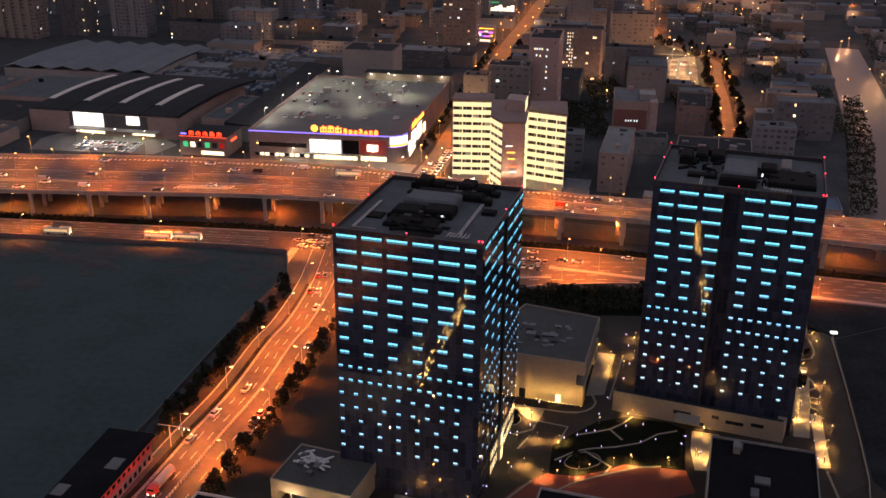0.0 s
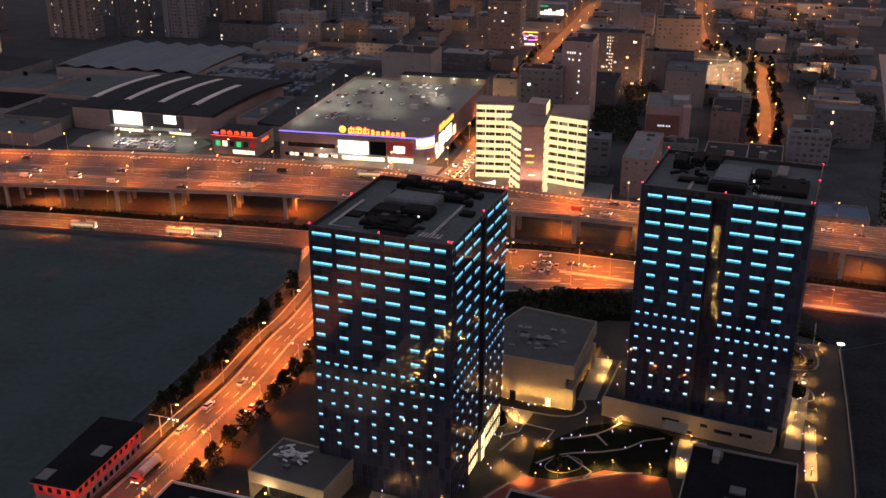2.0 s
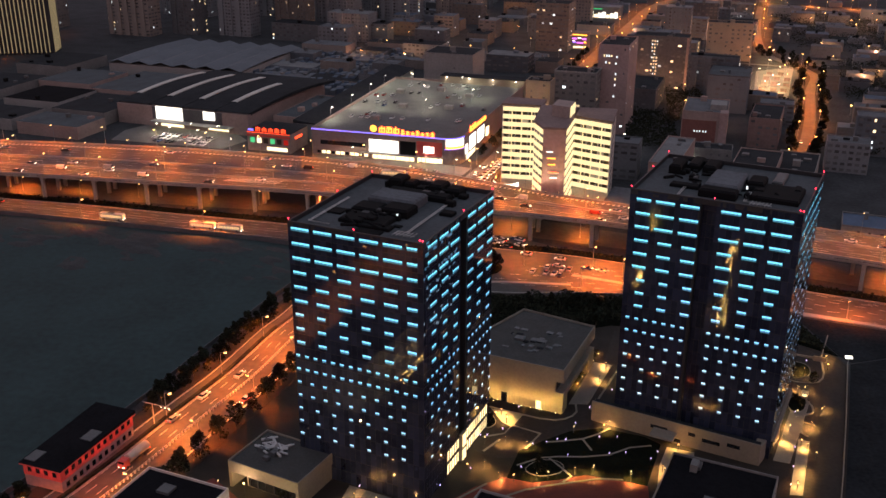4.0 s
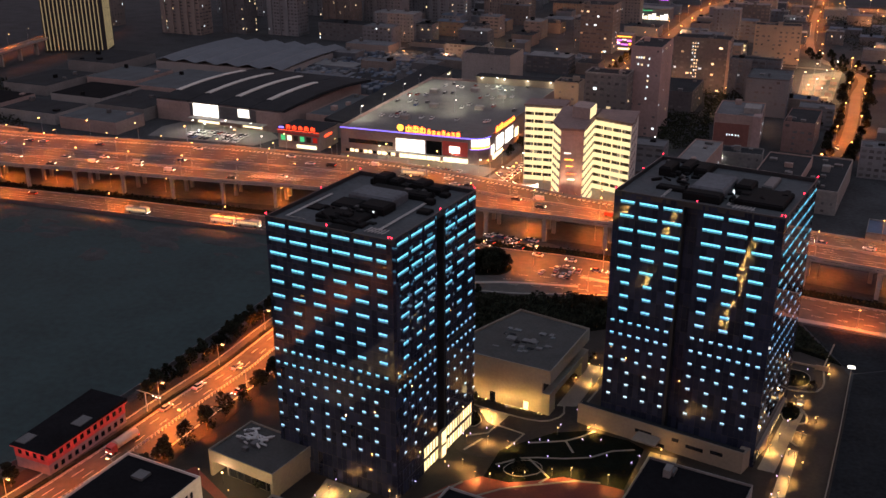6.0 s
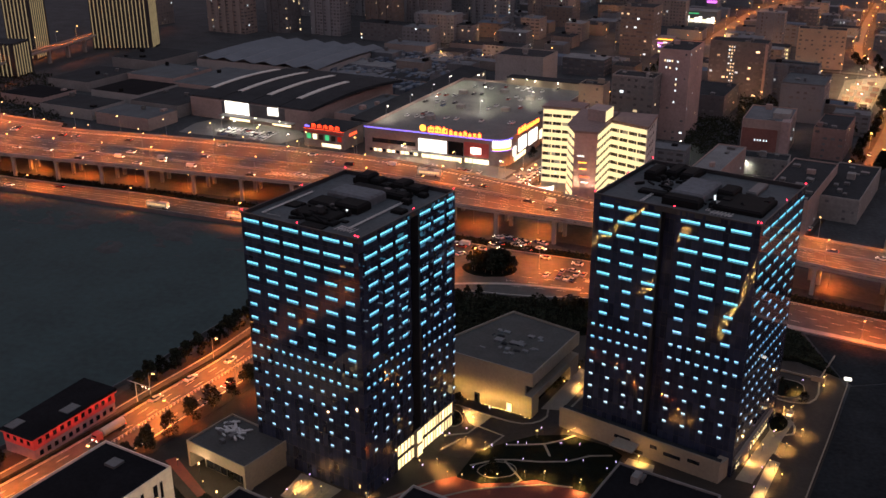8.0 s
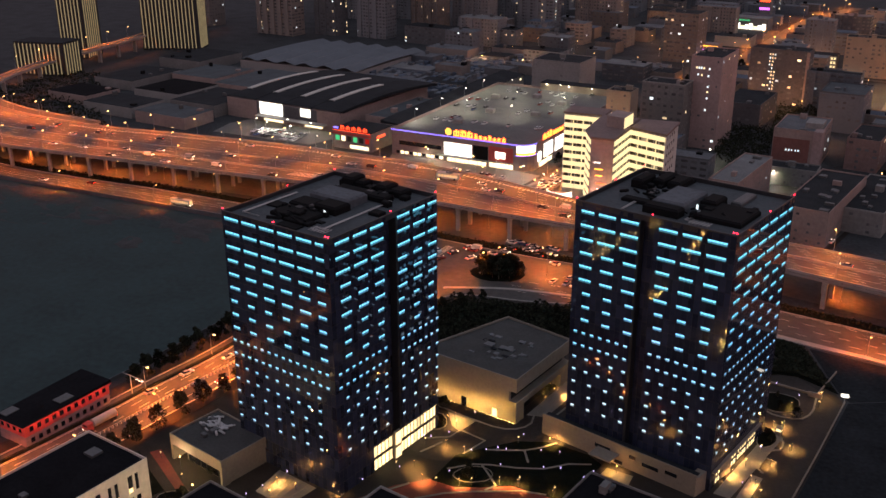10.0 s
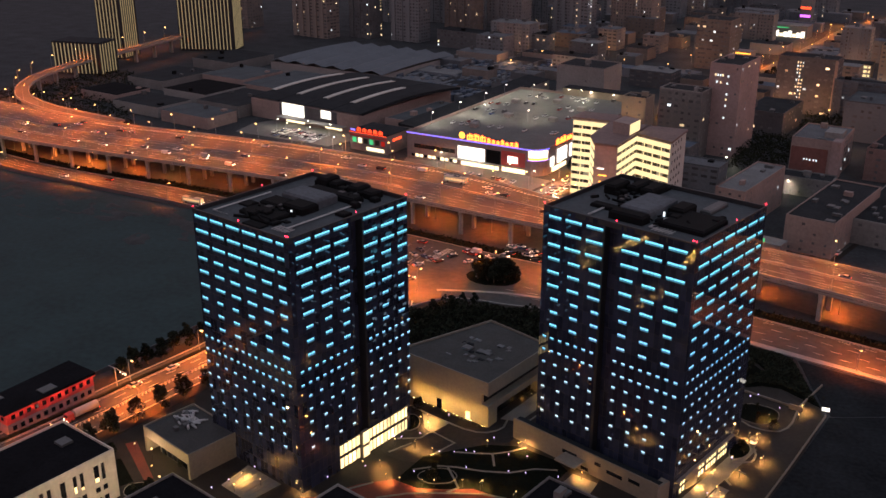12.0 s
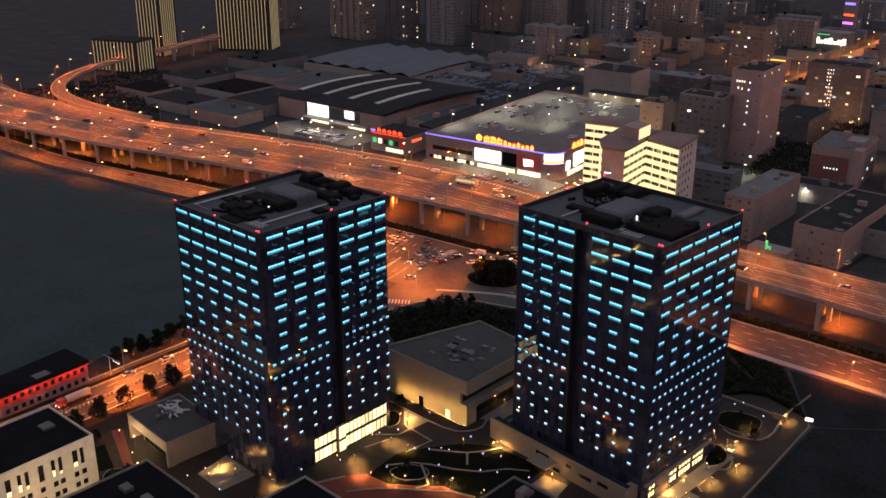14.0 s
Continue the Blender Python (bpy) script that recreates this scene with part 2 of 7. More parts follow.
# ---- mesh building ----
class Mesh:
    """Collects plain geometry; each face keeps the index of its material."""

    def __init__(self):
        self.v, self.f, self.m = [], [], []

    def face(self, pts, m=0):
        n = len(self.v)
        self.v += [tuple(p) for p in pts]
        self.f.append(tuple(range(n, n + len(pts))))
        self.m.append(m)
        return self

    def prism(self, poly, z0, z1, m=0, top=None, bottom=True):
        """An upright body on a polygon; poly runs anticlockwise."""
        n, k = len(self.v), len(poly)
        z0s = z0 if isinstance(z0, (list, tuple)) else [z0] * k
        z1s = z1 if isinstance(z1, (list, tuple)) else [z1] * k
        self.v += [(p[0], p[1], z) for p, z in zip(poly, z0s)] + [(p[0], p[1], z) for p, z in zip(poly, z1s)]
        for i in range(k):
            j = (i + 1) % k
            self.f.append((n + i, n + j, n + k + j, n + k + i))
            self.m.append(m)
        self.f.append(tuple(range(n + k, n + 2 * k)))
        self.m.append(m if top is None else top)
        if bottom:
            self.f.append(tuple(range(n + k - 1, n - 1, -1)))
            self.m.append(m)
        return self

    def box(self, x0, y0, z0, x1, y1, z1, m=0, top=None):
        return self.prism([(x0, y0), (x1, y0), (x1, y1), (x0, y1)], z0, z1, m, top)

    def chamfer(self, x0, y0, z0, x1, y1, z1, c, m=0, top=None):
        """A box whose top edges are bevelled."""
        n = len(self.v)
        base = [(x0, y0), (x1, y0), (x1, y1), (x0, y1)]
        ins = [(x0 + c, y0 + c), (x1 - c, y0 + c), (x1 - c, y1 - c), (x0 + c, y1 - c)]
        self.v += [(*p, z0) for p in base] + [(*p, z1 - c) for p in base] + [(*p, z1) for p in ins]
        for r in (0, 4):
            for i in range(4):
                j = (i + 1) % 4
                self.f.append((n + r + i, n + r + j, n + r + 4 + j, n + r + 4 + i))
                self.m.append(m)
        self.f += [(n + 8, n + 9, n + 10, n + 11), (n + 3, n + 2, n + 1, n)]
        self.m += [m if top is None else top, m]
        return self

    def tube(self, a, b, r0, r1=None, sides=6, m=0):
        a, b = Vector(a), Vector(b)
        r1 = r0 if r1 is None else r1
        w = (b - a).normalized()
        u = w.orthogonal().normalized()
        s = w.cross(u)
        n = len(self.v)
        for c, r in ((a, r0), (b, r1)):
            for i in range(sides):
                t = 2 * math.pi * i / sides
                self.v.append(tuple(c + r * (math.cos(t) * u + math.sin(t) * s)))
        for i in range(sides):
            j = (i + 1) % sides
            self.f.append((n + i, n + j, n + sides + j, n + sides + i))
            self.m.append(m)
        self.f += [tuple(range(n + sides - 1, n - 1, -1)), tuple(range(n + sides, n + 2 * sides))]
        self.m += [m, m]
        return self

    def data(self, name, mats):
        me = bpy.data.meshes.new(name)
        me.from_pydata(self.v, [], self.f)
        for x in mats if isinstance(mats, (list, tuple)) else [mats]:
            me.materials.append(x)
        me.polygons.foreach_set("material_index", self.m)
        me.update()
        return me


def part(name, mesh, mats, parent=None, label="", m=None, kind=""):
    """Links geometry as ONE mesh object under a thing or under a part."""
    me = mesh.data(name, mats) if isinstance(mesh, Mesh) else mesh
    ob = new(name, me)
    if parent is not None:
        ob.parent = parent
    if m is not None:
        ob.matrix_basis = m
    return tagged(ob, label, kind=kind)


def thing(name, label, category, m=None, group="", kind="", mesh=None, mats=None):
    ob = new(name, mesh.data(name, mats) if mesh else None)
    if m is not None:
        ob.matrix_basis = m
    return tagged(ob, label, category, group, kind)


def along(pts, step, start=0.0):
    """Points and headings (degrees) every so many metres on a polyline."""
    out, left = [], start
    for (x0, y0), (x1, y1) in zip(pts, pts[1:]):
        d = math.hypot(x1 - x0, y1 - y0)
        while left < d:
            k = left / d
            out.append((x0 + k * (x1 - x0), y0 + k * (y1 - y0), math.degrees(math.atan2(y1 - y0, x1 - x0))))
            left += step
        left -= d
    return out


def at_x(line, x):
    """The y of a polyline (x rising) at x."""
    return float(np.interp(x, [p[0] for p in line], [p[1] for p in line]))


def offset(pts, d):
    """The polyline moved sideways by d (to the left of its run)."""
    out = []
    for i, p in enumerate(pts):
        a, b = pts[max(0, i - 1)], pts[min(len(pts) - 1, i + 1)]
        h = math.atan2(b[1] - a[1], b[0] - a[0])
        out.append((p[0] - d * math.sin(h), p[1] + d * math.cos(h)))
    return out


def smooth(pts, n=6):
    """A finer line through the points (Catmull-Rom)."""
    out = []
    for i in range(len(pts) - 1):
        p = [Vector(pts[max(0, min(len(pts) - 1, i + k))]) for k in (-1, 0, 1, 2)]
        for s in range(n):
            t = s / n
            q = 0.5 * (2 * p[1] + (p[2] - p[0]) * t + (2 * p[0] - 5 * p[1] + 4 * p[2] - p[3]) * t * t + (3 * p[1] - p[0] - 3 * p[2] + p[3]) * t ** 3)
            out.append(tuple(q))
    return out + [tuple(pts[-1])]


def ribbon(mesh, left, right, z, thick=0.0, m=0):
    """A strip between two lines with the same number of points; z may be a number or a list."""
    zs = z if isinstance(z, (list, tuple)) else [z] * len(left)
    for i in range(len(left) - 1):
        a, b, c, d = (*left[i], zs[i]), (*right[i], zs[i]), (*right[i + 1], zs[i + 1]), (*left[i + 1], zs[i + 1])
        mesh.face([a, b, c, d], m)
        if thick:
            dn = [(p[0], p[1], p[2] - thick) for p in (a, b, c, d)]
            mesh.face(dn[::-1], m).face([b, dn[1], dn[2], c], m).face([d, dn[3], dn[0], a], m)
    return mesh


def band(mesh, line, width, z, height=0.0, m=0):
    """A strip of that width on a line; with a height, a kerb or low wall that stands on z."""
    l, r = offset(line, width / 2), offset(line, -width / 2)
    if height:
        zs = z if isinstance(z, (list, tuple)) else [z] * len(line)
        return ribbon(mesh, l, r, [q + height for q in zs], height, m)
    return ribbon(mesh, l, r, z, 0, m)


# ---- ground, roads, elevated road ----
thing("ground", "dark city ground of worn asphalt and earth", "ground", kind="structure",
      mesh=Mesh().face([(-3000, -2000, 0), (3000, -2000, 0), (3000, 3500, 0), (-3000, 3500, 0)]), mats=M_GROUND)

DECK_Z = 12.4
FRONT = smooth([(-620, 486), (-470, 443), (-360, 422), (-285, 415.8), (-205, 415), (-140, 414), (-103, 414), (-60, 410.5), (-10, 403), (37, 397.5), (81, 388), (153, 368), (300, 325), (520, 262)])
BACK = smooth([(-620, 566), (-447, 497), (-345, 477), (-282, 469), (-235, 470), (-172, 470.5), (-125, 468), (-72, 462), (-35, 452.5), (-10, 443.5), (21, 431.5), (41, 424.5), (76, 416), (140, 402.5), (300, 359), (520, 296)])
XS = [x for x in range(-620, 521, 10)]
F_LINE = [(x, at_x(FRONT, x)) for x in XS]
B_LINE = [(x, at_x(BACK, x)) for x in XS]


def between(k):
    """A line on the deck, k from 0 (front edge) to 1 (back edge)."""
    return [(x, f[1] + k * (b[1] - f[1])) for x, f, b in zip(XS, F_LINE, B_LINE)]


deck = thing("elevated_road", "wide elevated city expressway of stained concrete with sodium-lit asphalt", "elevated road", kind="structure")
part("road_deck", ribbon(Mesh(), B_LINE, F_LINE, DECK_Z, 0.35), M_DECK, deck)
girder = Mesh()
for k0, k1 in ((0.03, 0.24), (0.28, 0.49), (0.53, 0.74), (0.78, 0.97)):
    ribbon(girder, between(k1), between(k0), DECK_Z - 0.36, 1.3)
part("box_girder", girder, M_CONC, deck)
for line, s in ((F_LINE, 1), (B_LINE, -1)):
    part("parapet", band(Mesh(), offset(line, 0.2 * s), 0.4, DECK_Z - 0.9, 1.85), M_CONC, deck)
part("median_barrier", band(Mesh(), between(0.53), 0.5, DECK_Z, 0.85), M_CONC, deck)
part("side_barrier", band(Mesh(), [p for p in between(0.27) if p[0] < -60], 0.4, DECK_Z, 0.8), M_CONC, deck)
lines = Mesh()
for k in (0.045, 0.255, 0.50, 0.56, 0.955):
    band(lines, between(k), 0.16, DECK_Z + 0.012)
for k in (0.11, 0.18, 0.34, 0.42, 0.64, 0.72, 0.80, 0.88):
    for x, y, h in along(between(k), 12):
        c, s = math.cos(radians(h)), math.sin(radians(h))
        lines.face([(x - s * .09, y + c * .09, DECK_Z + .012), (x + s * .09, y - c * .09, DECK_Z + .012),
                    (x + 5 * c + s * .09, y + 5 * s - c * .09, DECK_Z + .012), (x + 5 * c - s * .09, y + 5 * s + c * .09, DECK_Z + .012)])
# hatched gore where the slip road joins, and the dotted verge on the far side
for i in range(14):
    x = -128 + 1.9 * i
    y = at_x(between(0.20), x)
    lines.face([(x, y - 2.6, DECK_Z + .014), (x + .7, y - 2.6, DECK_Z + .014), (x + 3.2, y + 2.6, DECK_Z + .014), (x + 2.5, y + 2.6, DECK_Z + .014)])
for x, y, h in along(between(0.90), 2.4):
    if -300 < x < 60:
        lines.face([(x, y, DECK_Z + .014), (x + 1.1, y, DECK_Z + .014), (x + 1.6, y + 1.5, DECK_Z + .014), (x + .5, y + 1.5, DECK_Z + .014)])
part("lane_marking", lines, M_LINE, deck, kind="stuff")


def pier(width):
    """A portal of two slender columns under a cap beam."""
    m = Mesh()
    m.chamfer(-0.9, -width / 2, DECK_Z - 2.9, 0.9, width / 2, DECK_Z - 1.66, 0.2)
    for y in (-width / 2 + 0.9, width / 2 - 0.9):
        m.chamfer(-0.75, y - 0.75, 0, 0.75, y + 0.75, DECK_Z - 2.9, 0.05)
    return m.data("pier", M_CONC)


PIERS = {}
for x, y, h in along(between(0.5), 27.0, 8.0):
    if -560 < x < 420:
        w = at_x(B_LINE, x) - at_x(F_LINE, x)
        for a, b in (((0.03, 0.30), (0.38, 0.62), (0.70, 0.97)) if w > 45 else ((0.04, 0.46), (0.54, 0.96))):
            ww = round(w * (b - a))
            if ww not in PIERS:
                PIERS[ww] = pier(ww)
            part("pier", PIERS[ww], None, deck, m=pose(x, at_x(F_LINE, x) + (a + b) / 2 * w, 0, 0, 0, h))

# slip road that curves away on the far left
RAMP = smooth([(-287, 473), (-355, 486), (-404, 510), (-438, 555), (-454, 623), (-462, 739), (-482, 875)])
ramp = thing("slip_road", "curved concrete slip road with low parapets", "slip road", kind="structure")
part("road_deck", band(Mesh(), RAMP, 9.5, DECK_Z - 0.02, -0.0), M_DECK, ramp)
part("girder", ribbon(Mesh(), offset(RAMP, 3.5), offset(RAMP, -3.5), DECK_Z - 0.1, 1.4), M_CONC, ramp)
for s in (-4.6, 4.6):
    part("parapet", band(Mesh(), offset(RAMP, s), 0.35, DECK_Z - 0.6, 1.5), M_CONC, ramp)
for x, y, h in along(RAMP, 26, 30):
    part("pier", Mesh().chamfer(-1, -1.3, 0, 1, 1.3, DECK_Z - 1.5, 0.1), M_CONC, ramp, m=pose(x, y, 0, 0, 0, h))

# roads at grade
FRONTAGE = smooth([(-620, 480), (-470, 444), (-359, 421), (-297, 409), (-249, 405), (-200, 403), (-150, 398.5), (-98, 394.5), (-60, 390), (0, 381), (40, 377), (90, 365), (130, 356), (200, 338), (420, 275)])
frontage = thing("frontage_road", "six-lane asphalt street below the elevated road", "road", kind="structure")
part("carriageway", band(Mesh(), FRONTAGE, 17, 0.05), M_ASPHALT, frontage)
part("under_deck_lane", ribbon(Mesh(), [(x, y - 2) for x, y in B_LINE], [(x, y + 5) for x, y in F_LINE], 0.04), M_ASPHALT, frontage)
JUNC = [(-62, 318), (-40, 306), (-24, 318), (-8, 341), (20, 345), (46, 350), (84, 352), (120, 344), (165, 334), (160, 352), (96, 372), (40, 392), (0, 410), (-80, 420), (-78, 372)]
part("junction", Mesh().prism(JUNC, 0.01, 0.07, 0), M_ASPHALT, frontage)
AVENUE = smooth([(-44, 388), (-44.6, 345), (-48.2, 312), (-52.3, 294), (-57.1, 263.3), (-64, 235), (-71, 204.7), (-80, 174), (-98, 122), (-120, 52), (-150, -68), (-190, -248)])
avenue = thing("avenue", "sodium-lit six-lane avenue with a white median railing", "road", kind="structure")
part("carriageway", ribbon(Mesh(), offset(AVENUE, 7.4), offset(AVENUE, -9.4), 0.06), M_ASPHALT, avenue)
part("side_lane", ribbon(Mesh(), offset(AVENUE, -11.2), offset(AVENUE, -14.6), 0.05), M_ASPHALT, avenue, "narrow service lane")
mk = Mesh()
for d in (-7.0, 9.0, 14.4):
    band(mk, offset(AVENUE, -d), 0.15, 0.075)
for d in (-3.7, 3.4, 6.3):
    for x, y, h in along(offset(AVENUE, -d), 10):
        c, s = math.cos(radians(h)), math.sin(radians(h))
        mk.face([(x - s * .08, y + c * .08, .075), (x + s * .08, y - c * .08, .075), (x + 4 * c + s * .08, y + 4 * s - c * .08, .075), (x + 4 * c - s * .08, y + 4 * s + c * .08, .075)])
part("lane_marking", mk, M_LINE, avenue, kind="stuff")
fm = Mesh()
for d in (-8, -1.2, 1.2, 8):
    band(fm, offset(FRONTAGE, d), 0.14, 0.066)
for d in (-4.6, 4.6):
    for x, y, h in along(offset(FRONTAGE, d), 10):
        c, s = math.cos(radians(h)), math.sin(radians(h))
        fm.face([(x - s * .08, y + c * .08, .066), (x + s * .08, y - c * .08, .066), (x + 4 * c + s * .08, y + 4 * s - c * .08, .066), (x + 4 * c - s * .08, y + 4 * s + c * .08, .066)])
part("lane_marking", fm, M_LINE, frontage, kind="stuff")
part("kerb", band(Mesh(), offset(FRONTAGE, 8.8), 0.5, 0.0, 0.2), M_CONC, frontage)
part("verge", band(Mesh(), offset(FRONTAGE, 12.5), 6.5, 0.0, 0.16), M_GRASS, frontage)
NORTH = smooth([(-620, 590), (-447, 516), (-345, 496), (-282, 488), (-235, 489), (-172, 490), (-110, 489), (-66, 482), (-30, 470), (0, 457), (40, 437), (80, 428.5), (140, 414.5), (300, 371), (520, 308)])
north = thing("north_frontage_road", "lit frontage street behind the elevated road", "road", kind="structure")
part("carriageway", band(Mesh(), NORTH, 13, 0.05), M_ASPHALT, north)
nm = Mesh()
for d in (-6, 0, 6):
    band(nm, offset(NORTH, d), 0.15, 0.066)
part("lane_marking", nm, M_LINE, north, kind="stuff")
part("forecourt", Mesh().prism([(-108, 497), (-62, 491), (-26, 478), (-8, 500), (-34, 507), (-112, 515)], 0.0, 0.13), M_YARD, north)
part("market_yard", Mesh().prism([(-238, 523), (-166, 516), (-158, 535), (-168, 547), (-232, 560), (-240, 545)], 0.0, 0.1), M_YARD, north, "lit concrete market yard")

jm = Mesh()
for k in range(5):
    for x, y, h in along([(4 + k * 3.6, 352 + k * 5.2), (60 + k * 3.6, 354.5 + k * 4.4), (110 + k * 3, 348 + k * 4.4), (165, 337 + k * 4.0)], 9, k * 2):
        c, s = math.cos(radians(h)), math.sin(radians(h))
        jm.face([(x - s * .09, y + c * .09, .082), (x + s * .09, y - c * .09, .082), (x + 4 * c + s * .09, y + 4 * s - c * .09, .082), (x + 4 * c - s * .09, y + 4 * s + c * .09, .082)])
for x0, y0, dx, dy in ((-34, 322, 1.0, .42), (-30, 372, .2, 1.0), (-66, 366, .1, 1.0)):
    for i in range(14):
        x, y = x0 + dx * i * 1.2, y0 + dy * i * 1.2
        jm.face([(x, y, .082), (x + .5 * abs(dx) + .1, y + .5 * abs(dy), .082), (x + .5 * abs(dx) + .1 - dy * 3.5, y + .5 * abs(dy) + dx * 3.5, .082), (x - dy * 3.5, y + dx * 3.5, .082)])
part("junction_marking", jm, M_LINE, frontage, kind="stuff")
part("near_kerb", band(Mesh(), smooth([(-24, 316), (-8, 340), (20, 344.5), (46, 349.5), (84, 351.5), (120, 343.5), (165, 333.5), (260, 309)]), 0.6, 0.0, 0.28), M_CONC, frontage)
# Bright sodium-lit road edge is put in as paler concrete strips.
part("footway", band(Mesh(), smooth([(40, 365.6), (57, 361.4), (77, 356), (90, 352.8), (102, 349.6), (120, 345.2), (134, 342), (149, 338), (200, 325), (260, 313)]), 2.4, 0.0, 0.22), M_CONC, frontage, "pale strip standing in for lit road edge")
part("footway", band(Mesh(), smooth([(-15, 345.2), (-11, 347), (10, 353.4), (29, 355.2), (40, 356)]), 1.8, 0.0, 0.22), M_CONC, frontage, "pale strip standing in for lit road edge")

# median railing of the avenue: short posts and rails
rail = thing("median_railing", "white steel median railing along the avenue", "railing", kind="structure")
AV_MED = [p for p in offset(AVENUE, -0.6) if p[1] < 372]
rl = Mesh()
band(rl, AV_MED, 0.10, 0.85, 0.10)
band(rl, AV_MED, 0.06, 0.4, 0.06)
part("rail", rl, M_WALLW, rail)
ps = Mesh()
for x, y, h in along(AV_MED, 1.5):
    ps.chamfer(x - 0.16, y - 0.2, 0.06, x + 0.16, y + 0.2, 0.95, 0.05)
part("railing_posts", ps, M_LINE, rail, kind="stuff")

for d, w in ((-10.2, 5.2), (10.3, 1.5), (17.4, 5.4)):
    p = thing("pavement", "grey paved footway beside the avenue", "pavement", kind="structure")
    line = [q for q in offset(AVENUE, -d) if q[1] < 350]
    part("slab", band(Mesh(), line, w, 0.0, 0.2), M_PAVE, p)
    part("kerb", band(Mesh(), offset(line, (w / 2 + .1) * (1 if d > 0 else -1)), 0.25, 0.0, 0.24), M_CONC, p)
    if w < 2:
        part("hedge", band(Mesh(), [q for q in line if q[1] < 300], .9, .2, .75), M_LEAF, p, "clipped dark hedge")

# building lot under a dark green dust net, with its boundary wall
LOT = [(-470, 428), (-355, 409), (-288, 397), (-241, 393), (-196, 389), (-146, 385), (-96, 380), (-68, 375), (-64, 352), (-73, 316), (-80, 280), (-86, 246), (-93, 216), (-102, 186), (-118, 140), (-480, 140)]
lot = thing("building_lot", "vacant building lot covered with dark green dust netting", "ground", kind="structure")
lot_mesh = Mesh()
G = 12.0
wall_x = sorted((y, x) for x, y in LOT[7:15])
for i in range(-40, -4):
    for j in range(11, 36):
        cs = []
        for a, b in ((0, 0), (1, 0), (1, 1), (0, 1)):
            x, y = (i + a) * G, (j + b) * G
            xr = float(np.interp(y, [q[0] for q in wall_x], [q[1] for q in wall_x]))
            yt = at_x(LOT[:8], max(-470, min(-68, x)))
            x2, y2 = min(x, xr), min(y, yt)
            h = 0.12 + 0.5 * max(0, noise.noise(Vector((x / 45, y / 45, 3)))) + 0.12 * noise.noise(Vector((x / 9, y / 9, 1)))
            cs.append((x2, y2, max(0.08, h)))
        if len({(round(c[0], 2), round(c[1], 2)) for c in cs}) > 2:
            lot_mesh.face(cs)
part("netting", lot_mesh, M_NET, lot)
dirt = Mesh()
for i in range(-110, -24):
    for j in range(16):
        cs = []
        for a, b in ((0, 0), (1, 0), (1, 1), (0, 1)):
            x = (i + a) * 3.0
            y = at_x(LOT[:8], max(-470, min(-68, x))) - 5 - (j + b) * 3.0
            n = noise.noise(Vector((x / 17, y / 7, 8))) + .6 * noise.noise(Vector((x / 5, y / 4, 2)))
            cs.append((x, y, -.1 + .75 * n + .35 - .03 * (j + b)))
        if max(c[2] for c in cs) > .1:
            dirt.face(cs)
part("earth_heaps", dirt, M_DIRT, lot, "churned brown earth heaps", kind="stuff")
wl = thing("lot_wall", "low grey boundary wall of the building lot", "wall", kind="structure")
part("masonry", band(Mesh(), LOT[:8], 0.3, 0.0, 2.2), M_WALLB, wl)
part("masonry", band(Mesh(), LOT[7:15], 0.3, 0.0, 1.5), M_WALLB, wl)

# river on the east side
thing("river", "still grey river water between low banks", "river", kind="structure",
      mesh=Mesh().face([(182, 425, .05), (212, 420, .05), (262, 560, .05), (300, 690, .05), (345, 860, .05), (318, 866, .05), (268, 690, .05), (228, 555, .05)]), mats=M_WATER)

# streets of the quarter beyond
STREET1 = [(-18, 470), (-6, 530), (18, 700), (41, 850), (70, 1010), (96, 1150), (142, 1260)]
STREET2 = [(118, 432), (137, 495), (157, 548), (179, 647), (193, 730), (206, 800), (182, 880), (192, 1022), (228, 1260)]
STREET3 = [(206, 820), (120, 838), (46, 850)]
FARHW = [(150, 1215), (318, 1156), (465, 1106), (700, 1030)]
for line, w in ((STREET1, 14), (STREET2, 7), (STREET3, 8), (FARHW, 26)):
    st = thing("street", "narrow sodium-lit city street of worn asphalt", "road", kind="structure")
    part("carriageway", band(Mesh(), smooth(line), w, 0.06), M_ASPHALT, st)
    c = Mesh()
    for s in (-1, 1):
        band(c, offset(smooth(line), s * (w / 2 + 1.2)), 2.2, 0.0, 0.16)
    part("footway", c, M_PAVE, st)


# ---- the twin towers ----
PITCH = 3.91


def strip_mesh(w, h):
    """A lit facade window: dark frame, bright upper and dimmer lower panes between thin mullions."""
    m = Mesh()
    n = max(1, round(w / 1.02))
    m.box(0, -0.10, 0, w, 0.0, 0.06, 0).box(0, -0.10, h - .06, w, 0.0, h, 0)
    for i in range(n + 1):
        x = min(w - 0.05, max(0, i * w / n - 0.025))
        m.box(x, -0.10, 0.06, x + 0.05, 0.0, h - .06, 0)
    for i in range(n):
        x0, x1 = i * w / n + 0.025, (i + 1) * w / n - 0.025
        zc = h * 0.5
        m.face([(x0, -0.06, zc), (x1, -0.06, zc), (x1, -0.06, h - .06), (x0, -0.06, h - .06)], 1)
        m.face([(x0, -0.06, .06), (x1, -0.06, .06), (x1, -0.06, zc), (x0, -0.06, zc)], 2)
    return m.data("window", [M_CORE, G_LED, G_LEDDIM])


STRIPS = {}


